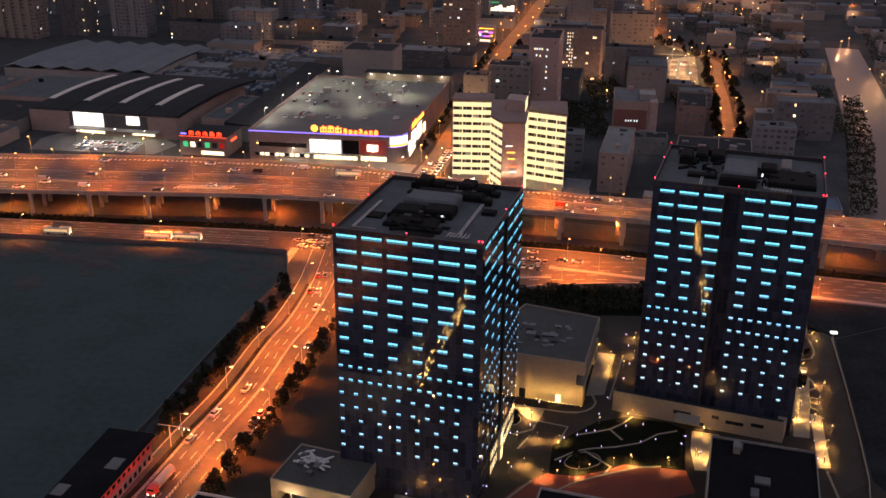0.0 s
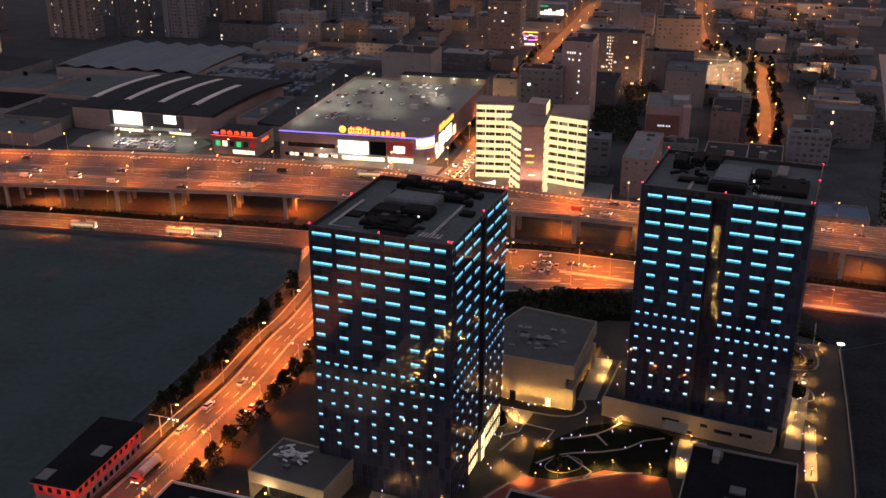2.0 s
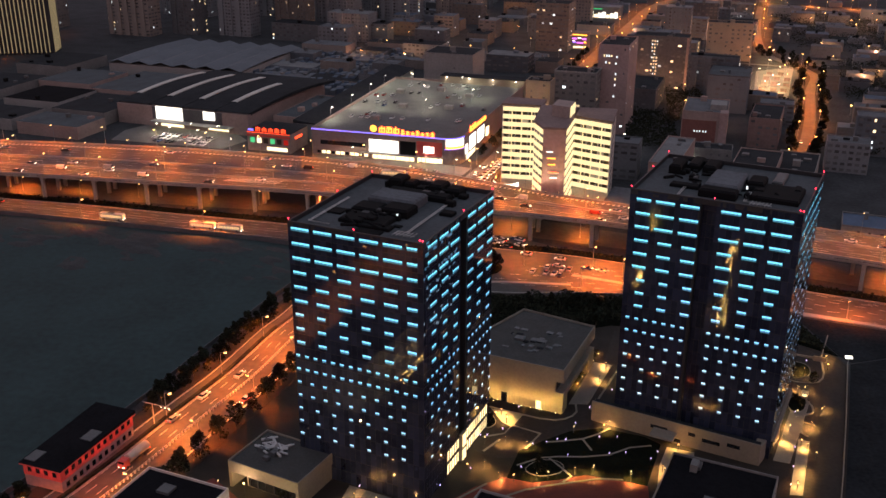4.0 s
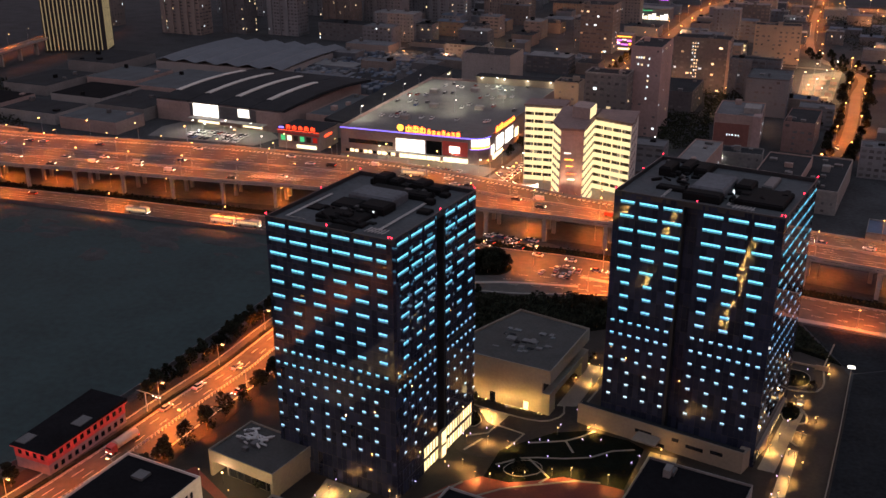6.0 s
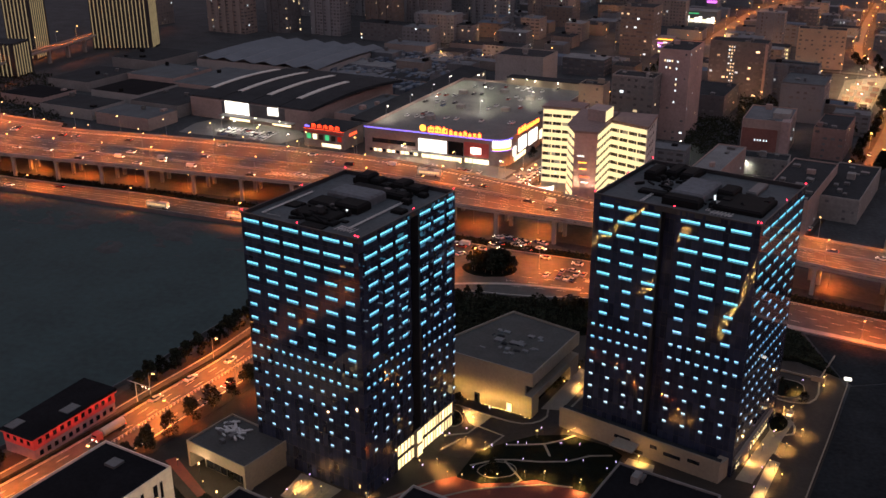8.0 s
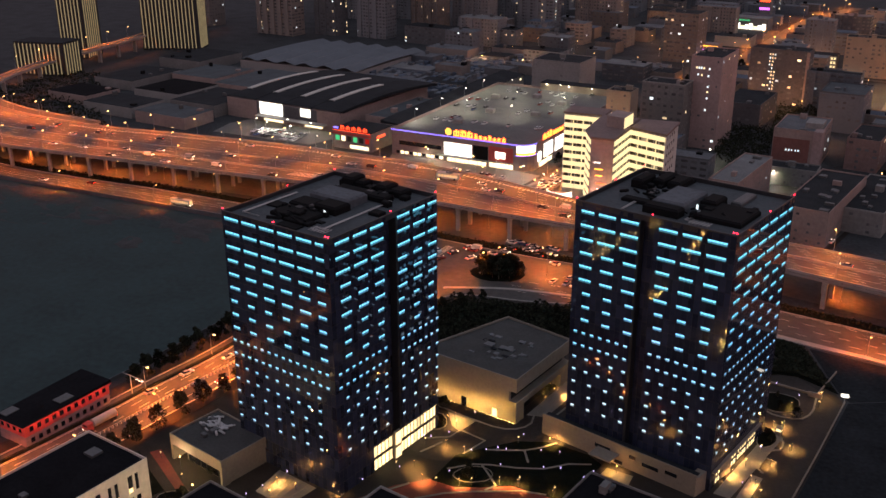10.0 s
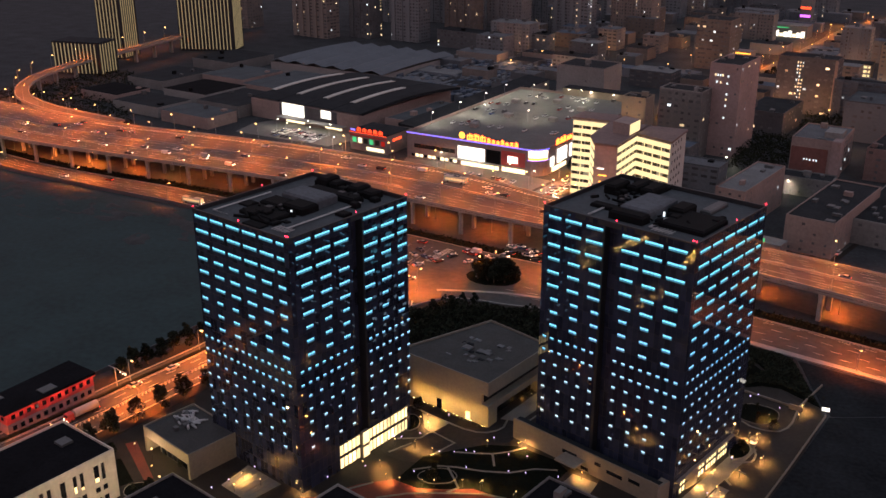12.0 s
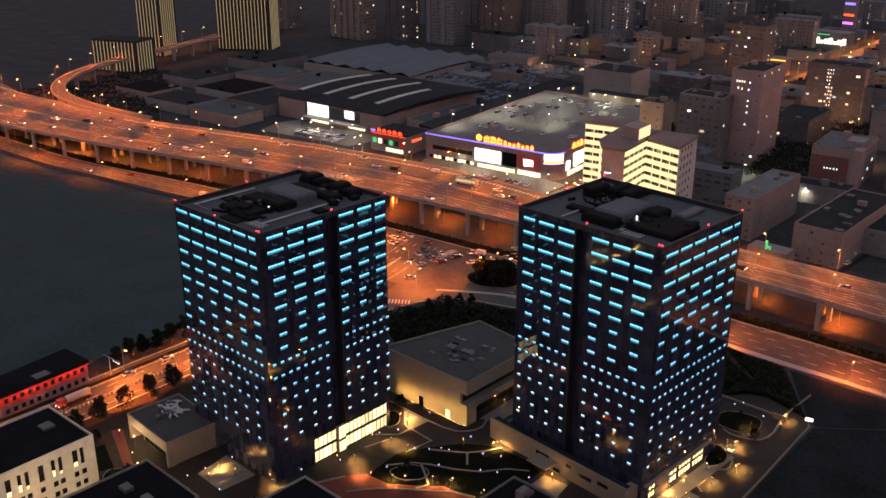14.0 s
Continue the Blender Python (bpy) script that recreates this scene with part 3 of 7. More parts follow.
def face_rows(kind, top, start, pitch):
    """Start along the facade, height and width of its lit windows, from the corner that the pattern starts at."""
    out = []
    for r in range(16):
        z = top - pitch * r - 0.55
        if kind == "plain":
            if r < 9:
                w = (5.2, 3.85, 2.5)[r // 3]
                out += [(start + 6.4 * c, z, w, 1.1) for c in range(5)] + [(start + 31.95, z, min(w, 2.8), 1.1)]
            else:
                n, p = ((14, 2.6), (9, 3.82), (7, 5.06))[0 if r < 11 else 1 if r < 13 else 2]
                out += [(start - 0.5 + p * c, z, 1.2, 0.95) for c in range(n)]
        else:
            if r < 9:
                w = (5.2, 3.85, 2.5)[r // 3]
                out += [(e - w - (0.5 if r > 5 else 0), z, w, 1.1) for e in (7.3, 13.9, 20.4)]
                out += [(s, z, min(w, 4.0) if s > 39 else w, 1.1) for s in (26.0, 32.6, 39.1)]
            else:
                a, n1, p1, n2, p2 = ((2.1, 8, 2.58, 7, 2.6), (4.5, 5, 3.9, 5, 3.88), (4.4, 4, 5.2, 4, 5.15))[0 if r < 11 else 1 if r < 13 else 2]
                out += [(a - .6 + p1 * c, z, 1.2, 0.95) for c in range(n1)] + [(26.9 + p2 * c, z, 1.2, 0.95) for c in range(n2)]
    return out


def tower(label, x, y, yaw, w, d, slot_front, lobby, top, start, pitch):
    """A dark glass tower. slot_front: the face with the vertical groove is the front (else the right-hand side)."""
    t = thing("office_tower", label, "tower", pose(x, y, 0, 0, 0, yaw), group="twin towers")
    H = 72.6
    core = Mesh()
    sl = 4.0
    if slot_front:
        a = w - 21.7 - sl
        core.prism([(0.15, .15), (a, .15), (a, 2.5), (a + sl, 2.5), (a + sl, .15), (w - .15, .15), (w - .15, d - .15), (0.15, d - .15)], 0, H - 1.3)
    else:
        a = 21.7
        core.prism([(0.15, .15), (w - .15, .15), (w - .15, a), (w - 2.5, a), (w - 2.5, a + sl), (w - .15, a + sl), (w - .15, d - .15), (0.15, d - .15)], 0, H - 1.3)
    part("core", core, M_CORE, t)
    rnd = random.Random(5)
    glass = Mesh()
    faces = [((0, 0), (1, 0), w), ((w, 0), (0, 1), d), ((w, d), (-1, 0), w), ((0, d), (0, -1), d)]
    for fi, (o, u, L) in enumerate(faces):
        nx, ny = u[1], -u[0]
        cols = round(L / 1.55)
        for r in range(19):
            z0, z1 = PITCH * r * 0.98 + 0.05, min(H - 0.1, PITCH * (r + 1) * 0.98)
            for c in range(cols):
                s0, s1 = c * L / cols + 0.03, (c + 1) * L / cols - 0.03
                mid = (s0 + s1) / 2
                if slot_front and fi == 0 and a - .1 < mid < a + sl + .1 or (not slot_front) and fi == 1 and a - .1 < mid < a + sl + .1:
                    continue
                if lobby and fi == 1 and z1 < (9.5 if not slot_front else 5.5) and (14 if not slot_front else 3.5) < mid < (d - 1 if not slot_front else d - 7):
                    continue
                q = [rnd.uniform(-0.004, 0.004) for _ in range(4)]
                g = [(s0, z0, q[0]), (s1, z0, q[1]), (s1, z1 - .06, q[2]), (s0, z1 - .06, q[0] + q[2] - q[1])]
                glass.face([(o[0] + u[0] * s + nx * e, o[1] + u[1] * s + ny * e, z) for s, z, e in g])
    for r in range(19):
        z0, z1 = PITCH * r * 0.98 + 0.05, min(H - 1.4, PITCH * (r + 1) * 0.98 - .06)
        for k in range(3):
            s0, s1 = a + k * sl / 3 + .03, a + (k + 1) * sl / 3 - .03
            e = 2.44 + rnd.uniform(-.004, .004)
            glass.face([(s, e, z) if slot_front else (w - e, s, z) for s, z in ((s0, z0), (s1, z0), (s1, z1), (s0, z1))])
    part("curtain_wall", glass, M_GLASS, t, "dark reflective glass panels", kind="stuff")
    for x0, y0, x1, y1 in ((0, 0, w, .35), (0, d - .35, w, d), (0, .35, .35, d - .35), (w - .35, .35, w, d - .35)):
        part("parapet", Mesh().box(x0, y0, H - 1.35, x1, y1, H + 0.2), M_CORE, t)
    part("roof", Mesh().box(.36, .36, H - 1.3, w - .36, d - .36, H - 1.0), M_TOWERROOF, t, "grey membrane roof")
    # lit windows: the two faces towards the garden singly, the others joined
    far = Mesh()
    for fi, (o, u, L) in enumerate(faces):
        kind = "slot" if (fi % 2 == 0) == slot_front else "plain"
        ang = math.degrees(math.atan2(u[1], u[0]))
        for s, z, ww, hh in face_rows(kind, top, start, pitch):
            flip = (fi == 0 and slot_front) or fi == 3 or (fi == 2 and not slot_front)
            s = L - s - ww if flip else s
            px, py = o[0] + u[0] * s + u[1] * 0.05, o[1] + u[1] * s - u[0] * 0.05
            if fi < 2:
                if (ww, hh) not in STRIPS:
                    STRIPS[ww, hh] = strip_mesh(ww, hh)
                part("window", STRIPS[ww, hh], None, t, m=pose(px, py, z, 0, 0, ang))
            else:
                e = (px + u[0] * ww, py + u[1] * ww)
                far.face([(px, py, z), (*e, z), (*e, z + hh), (px, py, z + hh)])
    part("far_windows", far, G_LED, t, kind="stuff")
    return t


A = tower("dark glass office tower with rows of cyan lit windows", -26.6, 216.65, -15.2, 37.2, 43.4, False, True, 70.9, 0.95, 3.9)
B = tower("dark glass office tower with cyan lit windows and groove", 57.08, 257.43, -17.5, 45.0, 38.0, True, True, 69.95, 1.95, 3.925)


# ---- roof plant of the towers ----
def roof_plant(t, w, d, z, items, pipes, mast):
    for (x0, y0, x1, y1, h, m, name) in items:
        part(name, Mesh().chamfer(x0, y0, z, x1, y1, z + h * .66, min(.55, h * .2)), m, t)
    for i, (a, b) in enumerate(pipes):
        for k in (0, 0.5):
            part("roof_pipe", Mesh().tube((a[0] + k, a[1], z + .5), (b[0] + k, b[1], z + .5), 0.11), M_PIPE, t)
    x, y = mast
    for i in range(6):
        part("pipe_rack", Mesh().tube((x + i * 0.95, y, z + 0.7), (x + i * 0.95 + .3, y + 3.2, z + 0.7), 0.09), M_PIPE, t)
    part("pipe_rack", Mesh().tube((x - .3, y + 1.5, z + .6), (x + 5.4, y + 1.2, z + .6), 0.08), M_PIPE, t)


def roof_clutter(t, area, n, seed):
    rnd = random.Random(seed)
    x0, y0, x1, y1 = area
    for i in range(n):
        x, y = rnd.uniform(x0, x1), rnd.uniform(y0, y1)
        if i % 3:
            part("roof_unit", Mesh().chamfer(x, y, ZR, x + rnd.uniform(.8, 2.6), y + rnd.uniform(.8, 2.6), ZR + rnd.uniform(.4, 1.9), .22), rnd.choice((M_DARKPLANT, M_DARKPLANT, M_DARKPLANT, M_CORE)), t)
        else:
            part("duct", Mesh().tube((x, y, ZR + .8), (x + rnd.uniform(-4, 4), y + rnd.uniform(-4, 4), ZR + rnd.uniform(.6, 2)), rnd.uniform(.2, .5), None, 8), M_DARKPLANT, t)


ZR = 71.6
roof_plant(A, 37.2, 44.8, ZR,
           [(9.5, 15, 17, 21, 2.6, M_DARKPLANT, "plant_room"), (17.5, 16, 25, 22, 3.4, M_DARKPLANT, "plant_room"), (10.5, 22, 24, 30, 3.9, M_PLANTROOF, "plant_room"), (10, 7.5, 23, 14.5, 1.7, M_DARKPLANT, "cooling_tower"),
            (16, 6, 25, 9, 1.2, M_DARKPLANT, "cooling_tower"), (9, 36.5, 13, 42, 4.6, M_DARKPLANT, "cooling_tower"), (13.5, 37, 16.5, 41, 3.6, M_DARKPLANT, "cooling_tower"), (21, 36.5, 25, 42, 4.2, M_DARKPLANT, "cooling_tower"), (25.6, 37, 30, 41.5, 3.2, M_DARKPLANT, "cooling_tower"),
            (11, 31, 29, 35, 2.6, M_DARKPLANT, "duct_bank"), (31, 22, 34.5, 25, 1.4, M_DARKPLANT, "vent_box"), (4, 12, 8, 16, .7, M_DARKPLANT, "skylight"), (17, 2.5, 24, 5.5, .6, M_DARKPLANT, "skylight")],
           [((3.5, 4), (3.5, 24)), ((3.5, 4), (9, 4)), ((29.5, 6.5), (29.5, 33)), ((27, 6.5), (30, 6.5)), ((29.5, 33), (26, 33))], (27.3, 3.5))
roof_plant(B, 45.0, 38.0, ZR,
           [(17, 5, 27, 9, 3.6, M_DARKPLANT, "plant_room"), (17.6, 9.4, 26.6, 23.5, 4.3, M_PLANTROOF, "plant_room"), (27.5, 17, 32, 24, 3.8, M_DARKPLANT, "duct_bank"),
            (30, 8, 42.5, 21, 2.2, M_DARKPLANT, "cooling_tower"), (4.5, 22, 8, 30, 4.2, M_DARKPLANT, "cooling_tower"), (8.6, 27, 12, 36, 3.4, M_DARKPLANT, "cooling_tower"), (13, 27, 17, 35, 3.4, M_DARKPLANT, "duct_bank"), (8, 10, 16, 13, 1.5, M_DARKPLANT, "vent_box"), (33, 24, 36, 34, 1.8, M_PLANT, "vent_box")],
           [((12, 3), (12, 11)), ((29, 5), (29, 14)), ((29, 5), (35, 5)), ((34, 22.5), (41, 22.5))], (31, 2.6))
for t, w, d in ((A, 37.2, 43.4), (B, 45.0, 38.0)):
    for bx, by in ((.2, .2), (w - .2, .2), (w - 1.0, .2), (.2, d - .2), (w - .2, d - .2), (w / 2, .2), (w - .2, d * .55), (.2, d * .55)):
        lamp = part("obstruction_light", Mesh().tube((bx, by, 72.8), (bx, by, 73.25), .06), M_STEEL, t)
        part("beacon", Mesh().chamfer(bx - .14, by - .14, 73.25, bx + .14, by + .14, 73.55, .06), G_RED, lamp, "red warning light")
    part("hatch_light", Mesh().box(w * .62, 13.8, ZR + .6, w * .62 + .5, 14.0, ZR + 1.9), G_LITW, t)


roof_clutter(A, (8, 5, 25, 16), 20, 1)
roof_clutter(A, (7, 29, 30, 40), 24, 2)
roof_clutter(B, (3, 14, 17, 35), 26, 3)
roof_clutter(B, (27, 8, 40, 24), 20, 4)


def lobby(t, face_x, y0, y1, z1, door):
    """Warm lit double-height lobby glazing in the right-hand face, with mullions and a pale portal."""
    g, fr = Mesh(), Mesh()
    n = max(2, round((y1 - y0) / 1.5))
    for i in range(n):
        a, b = y0 + i * (y1 - y0) / n, y0 + (i + 1) * (y1 - y0) / n
        for c, e in ((0.4, z1 * .44), (z1 * .56, z1 - .3)):
            g.face([(face_x, a, c), (face_x, b, c), (face_x, b, e), (face_x, a, e)])
        fr.box(face_x, a - .06, 0.2, face_x + .18, a + .06, z1)
    fr.box(face_x, y0, z1 * .46, face_x + .25, y1, z1 * .54).box(face_x, y0, z1 - .25, face_x + .3, y1, z1 + .1)
    part("lobby_glazing", g, G_LOBBY, t, "warm lit lobby windows")
    part("lobby_frame", fr, M_CORE, t)
    for c, e in ((0.4, z1 * .44), (z1 * .56, z1 + .2)) if door else ():
        part("portal_glazing", Mesh().box(face_x + .9, door - 1.2, c, face_x + .98, door + 1.2, e), G_LOBBY, t, "warm lit entrance glazing")
    if door:
        part("portal", Mesh().chamfer(face_x, door - 1.4, 0, face_x + .9, door + 1.4, z1 + .4, .1), M_STONE, t, "pale stone entrance portal")


lobby(A, 37.12, 14.0, 22.0, 8.2, 0)
lobby(A, 37.12, 25.6, 42.4, 8.2, 23.7)
for y0, y1 in ((3.5, 9.5), (10.5, 17), (18, 24), (25, 31)):
    lobby(B, 44.92, y0, y1, 5.0, 0)
part("entrance_canopy", Mesh().chamfer(44.95, 1.0, 5.3, 45.9, 33.0, 5.8, .1), M_STONE, B, "pale stone entrance canopy")


# ---- the campus round the towers ----
CAMPUS = [(-40, 296), (-46, 264), (-56, 216), (-68, 178), (-82, 140), (146, 140), (120, 222), (133, 305), (121, 342), (98, 350), (20, 344), (-8, 340), (-24, 316)]
campus = thing("campus_paving", "dark stone paving of the office campus", "pavement", kind="structure",
               mesh=Mesh().prism(CAMPUS, 0.0, 0.12), mats=M_PAVE)


def flat(name, label, category, poly, z, m, base=0.1, kind="structure", edge=None):
    ob = thing(name, label, category, kind=kind)
    part("surface", Mesh().prism(poly, base, z), m, ob)
    if edge:
        part("edging", band(Mesh(), poly + poly[:1], edge, base, z - base + 0.12), M_PALEPAVE, ob, "pale stone edging")
    return ob


flat("campus_drive", "smooth asphalt campus drive with a wide bend", "road", smooth([(57, 318), (54, 296), (49, 274), (43, 259), (30, 254), (22, 250), (18, 243), (19, 234), (28, 232), (40, 240), (50, 252), (57, 270), (63, 292), (68, 316)]), 0.16, M_CAMPUSROAD)
flat("east_drive", "dark asphalt service drive beside a low wall", "road", [(104, 214), (115.5, 222), (132.5, 304), (119, 318), (113.5, 262)], 0.16, M_CAMPUSROAD)
flat("red_plaza", "red stone plaza paving with pale inlaid lines", "pavement", [(10, 203), (25, 196), (42, 200), (58, 212), (67, 215), (66.5, 225), (58, 227), (50, 228), (43, 224.5), (36, 222), (29, 223), (21, 217)], 0.17, M_REDPAVE)
flat("pale_path", "pale lit stone steps towards the podium", "pavement", [(70, 236), (69, 225.5), (77, 224.8), (79.2, 236.2), (79.8, 243.6), (72.4, 245.2)], 0.2, M_PALEPAVE)
flat("east_footway", "pale lit stone footway", "pavement", [(110, 256), (103.3, 227.6), (106.6, 227.7), (113, 255)], 0.2, M_PALEPAVE)
flat("entrance_terrace", "pale lit stone terrace before the tower", "pavement", [(-13, 201), (-2, 197.5), (1.5, 208), (-12, 212)], 0.2, M_PALEPAVE)
steps = thing("terrace_steps", "shallow pale stone steps of a lit terrace", "steps", kind="structure")
for i in range(6):
    a = i / 6
    part("step", band(Mesh(), [(-12.6 + 10.6 * a, 202.0 - 3.2 * a), (-11.4 + 12.2 * a, 211.4 - 3.6 * a)], .28, .2, .1), M_STONE, steps)
flat("red_walk", "narrow red stone walk beside the annex", "pavement", [(-51, 206.5), (-33.5, 194), (-32, 196), (-49, 209)], 0.19, M_REDPAVE)
flat("court_lawn", "small lawn beside a red walk", "grass", [(-47, 200), (-36, 192.5), (-39, 187), (-49, 195)], 0.2, M_GRASS)
flat("hall_forecourt", "pale lit stone forecourt by the tower entrance", "pavement", [(20.5, 257.6), (24.5, 250.5), (27.8, 248.2), (30.3, 255.6)], 0.2, M_PALEPAVE)
flat("lobby_apron", "pale lit stone apron along the lobby glazing", "pavement", [(101.2, 243.4), (105.6, 242.6), (117, 278.5), (112.8, 280.4)], 0.2, M_PALEPAVE)
flat("hall_ramp", "pale broad stepped ramp beside the hall", "pavement", [(43.6, 264.2), (49.4, 265), (56.4, 291.4), (50.6, 292.6)], 0.35, M_PALEPAVE)


def blob(cx, cy, rx, ry, rot, n=18, wob=0.12, seed=0):
    out = []
    for i in range(n):
        a = 2 * math.pi * i / n
        k = 1 + wob * noise.noise(Vector((math.cos(a) * 1.5 + seed, math.sin(a) * 1.5, seed)))
        x, y = rx * k * math.cos(a), ry * k * math.sin(a)
        c, s = math.cos(radians(rot)), math.sin(radians(rot))
        out.append((cx + c * x - s * y, cy + s * x + c * y))
    return out


BEDS = [(39, 228.8, 5.5, 3.6, 25), (19.5, 251, 3, 4.5, 20), (112.5, 276, 2.6, 5.0, -12), (114, 299, 7, 6, 10), (-30, 190, 6, 4, 10), (12, 196, 6, 4, 0)]
for i, (x, y, rx, ry, rot) in enumerate(BEDS):
    flat("planting_bed", "low planted garden bed with pale stone edging", "garden bed", blob(x, y, rx, ry, rot, seed=i), 0.3, M_GRASS, kind="", edge=0.2)["group"] = "garden beds"
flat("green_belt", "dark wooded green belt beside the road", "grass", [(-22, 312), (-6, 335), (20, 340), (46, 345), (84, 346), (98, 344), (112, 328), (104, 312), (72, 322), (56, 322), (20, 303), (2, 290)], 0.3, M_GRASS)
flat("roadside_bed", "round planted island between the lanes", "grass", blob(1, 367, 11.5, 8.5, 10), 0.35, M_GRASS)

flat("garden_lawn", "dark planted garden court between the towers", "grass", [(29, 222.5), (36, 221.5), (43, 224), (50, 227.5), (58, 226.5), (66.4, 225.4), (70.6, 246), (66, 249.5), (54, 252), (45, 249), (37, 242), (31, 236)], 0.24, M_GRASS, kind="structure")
paths = thing("garden_path", "narrow pale stone garden paths", "path", kind="structure")
for line in ([(20, 241.4), (26, 244.4), (27.7, 249.1), (36.3, 246.1), (32.7, 237.3)], [(31.1, 228.8), (37.2, 233.5), (41.8, 234.9), (49, 236), (56.2, 238.3), (62, 243), (68, 245)], [(38.4, 241.8), (43, 243.2), (48.5, 245.2), (52.7, 248.4), (56.2, 252.4)], [(48.5, 245.2), (51.3, 239.6)], [(39.7, 233.8), (43, 230), (46.2, 226.1), (44, 223)],
             [(11.8, 261.1), (26.1, 256.7), (35.8, 254.3), (40, 254.2), (42.8, 255.3), (45, 257.4), (46.2, 260.2), (45.6, 265.8)], [(21, 234), (25, 241)], [(14, 207), (24, 219)], [(28, 213), (34.5, 218), (40.8, 221.1), (47, 223.6), (53.4, 226.2), (60, 226.8)],
             [(110.6, 292.9), (113, 291), (116.1, 290.3), (119, 290.4), (121.6, 291.3), (123.6, 294.4), (124.6, 298.1), (125.3, 306.5)], [(113.5, 282.2), (115.8, 279.6), (117.1, 275.7), (117, 273), (116.4, 271.3), (110.7, 268.4)], [(113, 257.5), (111.3, 259.6), (112.8, 265.8), (116, 264.5)], [(50.5, 262), (59, 291)], [(105, 226), (104, 214), (100, 196)]):
    part("path", band(Mesh(), line, 0.6, 0.12, 0.2), M_PALEPAVE, paths)
ew = thing("boundary_wall", "low pale boundary wall along the service drive", "wall", kind="structure")
part("masonry", band(Mesh(), [(133.5, 306), (126.2, 271.3), (119, 239.2), (115, 222.5), (104, 190)], 0.3, 0.0, 0.9), M_STONE, ew)
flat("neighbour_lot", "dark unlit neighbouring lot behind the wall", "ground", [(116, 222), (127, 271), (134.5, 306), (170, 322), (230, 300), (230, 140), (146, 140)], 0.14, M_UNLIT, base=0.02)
# Dark sheet over the bare ground: its lack of light is in the colour.
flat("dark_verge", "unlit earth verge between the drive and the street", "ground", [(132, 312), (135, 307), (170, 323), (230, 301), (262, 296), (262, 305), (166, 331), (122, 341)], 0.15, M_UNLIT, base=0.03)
gw = thing("garden_wall", "low pale garden wall with a lit end", "wall", kind="structure")
part("masonry", band(Mesh(), [(104.8, 312.7), (125.2, 307.4), (130.8, 325.7)], .4, .12, .7), M_STONE, gw)
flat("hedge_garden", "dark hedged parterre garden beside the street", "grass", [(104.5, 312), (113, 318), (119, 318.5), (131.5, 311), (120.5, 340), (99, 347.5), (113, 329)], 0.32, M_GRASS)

# performance hall with wall-washing lights
hall = thing("low_hall", "low beige stone hall with grey flat roof", "hall", pose(12.9, 265.6, 0, 0, 0, -14.6))
part("wall", Mesh().prism([(-6, 0), (30, 0), (30, 4.5), (27, 4.5), (27, 27), (30, 27), (30, 33), (4.5, 36)], 0, 5.2), M_STONE, hall)
part("floor_band", Mesh().prism([(-6, 0), (30, 0), (30, 33), (4.5, 36)], 5.2, 7.2), M_STONE, hall)
part("upper_wall", Mesh().prism([(-6, 0), (27.5, 0), (27.5, 33.3), (4.5, 36)], 7.2, 10.6), M_STONE, hall)
part("roof_band", Mesh().prism([(-6, 0), (30, 0), (30, 33), (4.5, 36)], 10.6, 14.2), M_STONE, hall)
pr = band(Mesh(), [(-5.8, .2), (29.8, .2), (29.8, 32.8), (4.6, 35.8), (-5.8, .2)], .4, 14.2, .8)
part("parapet", pr, M_STONE, hall)
part("roof", Mesh().prism([(-5.4, .42), (29.58, .42), (29.58, 32.5), (4.8, 35.4)], 14.2, 14.4), M_HALLROOF, hall, "brown-grey gravel roof")
for i, (x0, y0, x1, y1, h) in enumerate(((9, 14, 12, 16.5, .7), (14, 15, 19, 17, .5), (15, 10, 16.6, 11.6, .8), (20, 12, 22, 13.2, .6))):
    part("roof_unit", Mesh().chamfer(x0, y0, 14.4, x1, y1, 14.4 + h, .1), M_ROOF, hall)
part("door", Mesh().box(10.3, -.08, .1, 12.2, .0, 3.4), M_WIN, hall)
part("lit_door", Mesh().box(21.6, -.08, .1, 23.2, .0, 2.9), G_LOBBY, hall, "lit hall entrance door")
part("glazing", Mesh().box(27.5, 1, 7.3, 27.56, 32, 10.5), M_WIN, hall, "dark set-back glazing")
part("glazing", Mesh().box(27.0, 4.6, .2, 27.06, 26.9, 5.1), M_WIN, hall, "dark set-back glazing")
# Added fill spots in front of the wall; no lamp stands there.
for x in (8, 17, 26):
    l = new("hall_fill_light", HALLFILL)
    l.parent = hall
    l.matrix_basis = look((x, -5.5, .6), (x, 0, 8))
rnd = random.Random(3)
for i in range(26):
    x0, y0 = rnd.uniform(6, 22), rnd.uniform(8, 23)
    part("roof_scrap", Mesh().chamfer(x0, y0, 14.4, x0 + rnd.uniform(.4, 2.4), y0 + rnd.uniform(.3, 1.6), 14.4 + rnd.uniform(.1, .5), .05), M_ROOF if i % 3 else M_DARKROOF, hall)
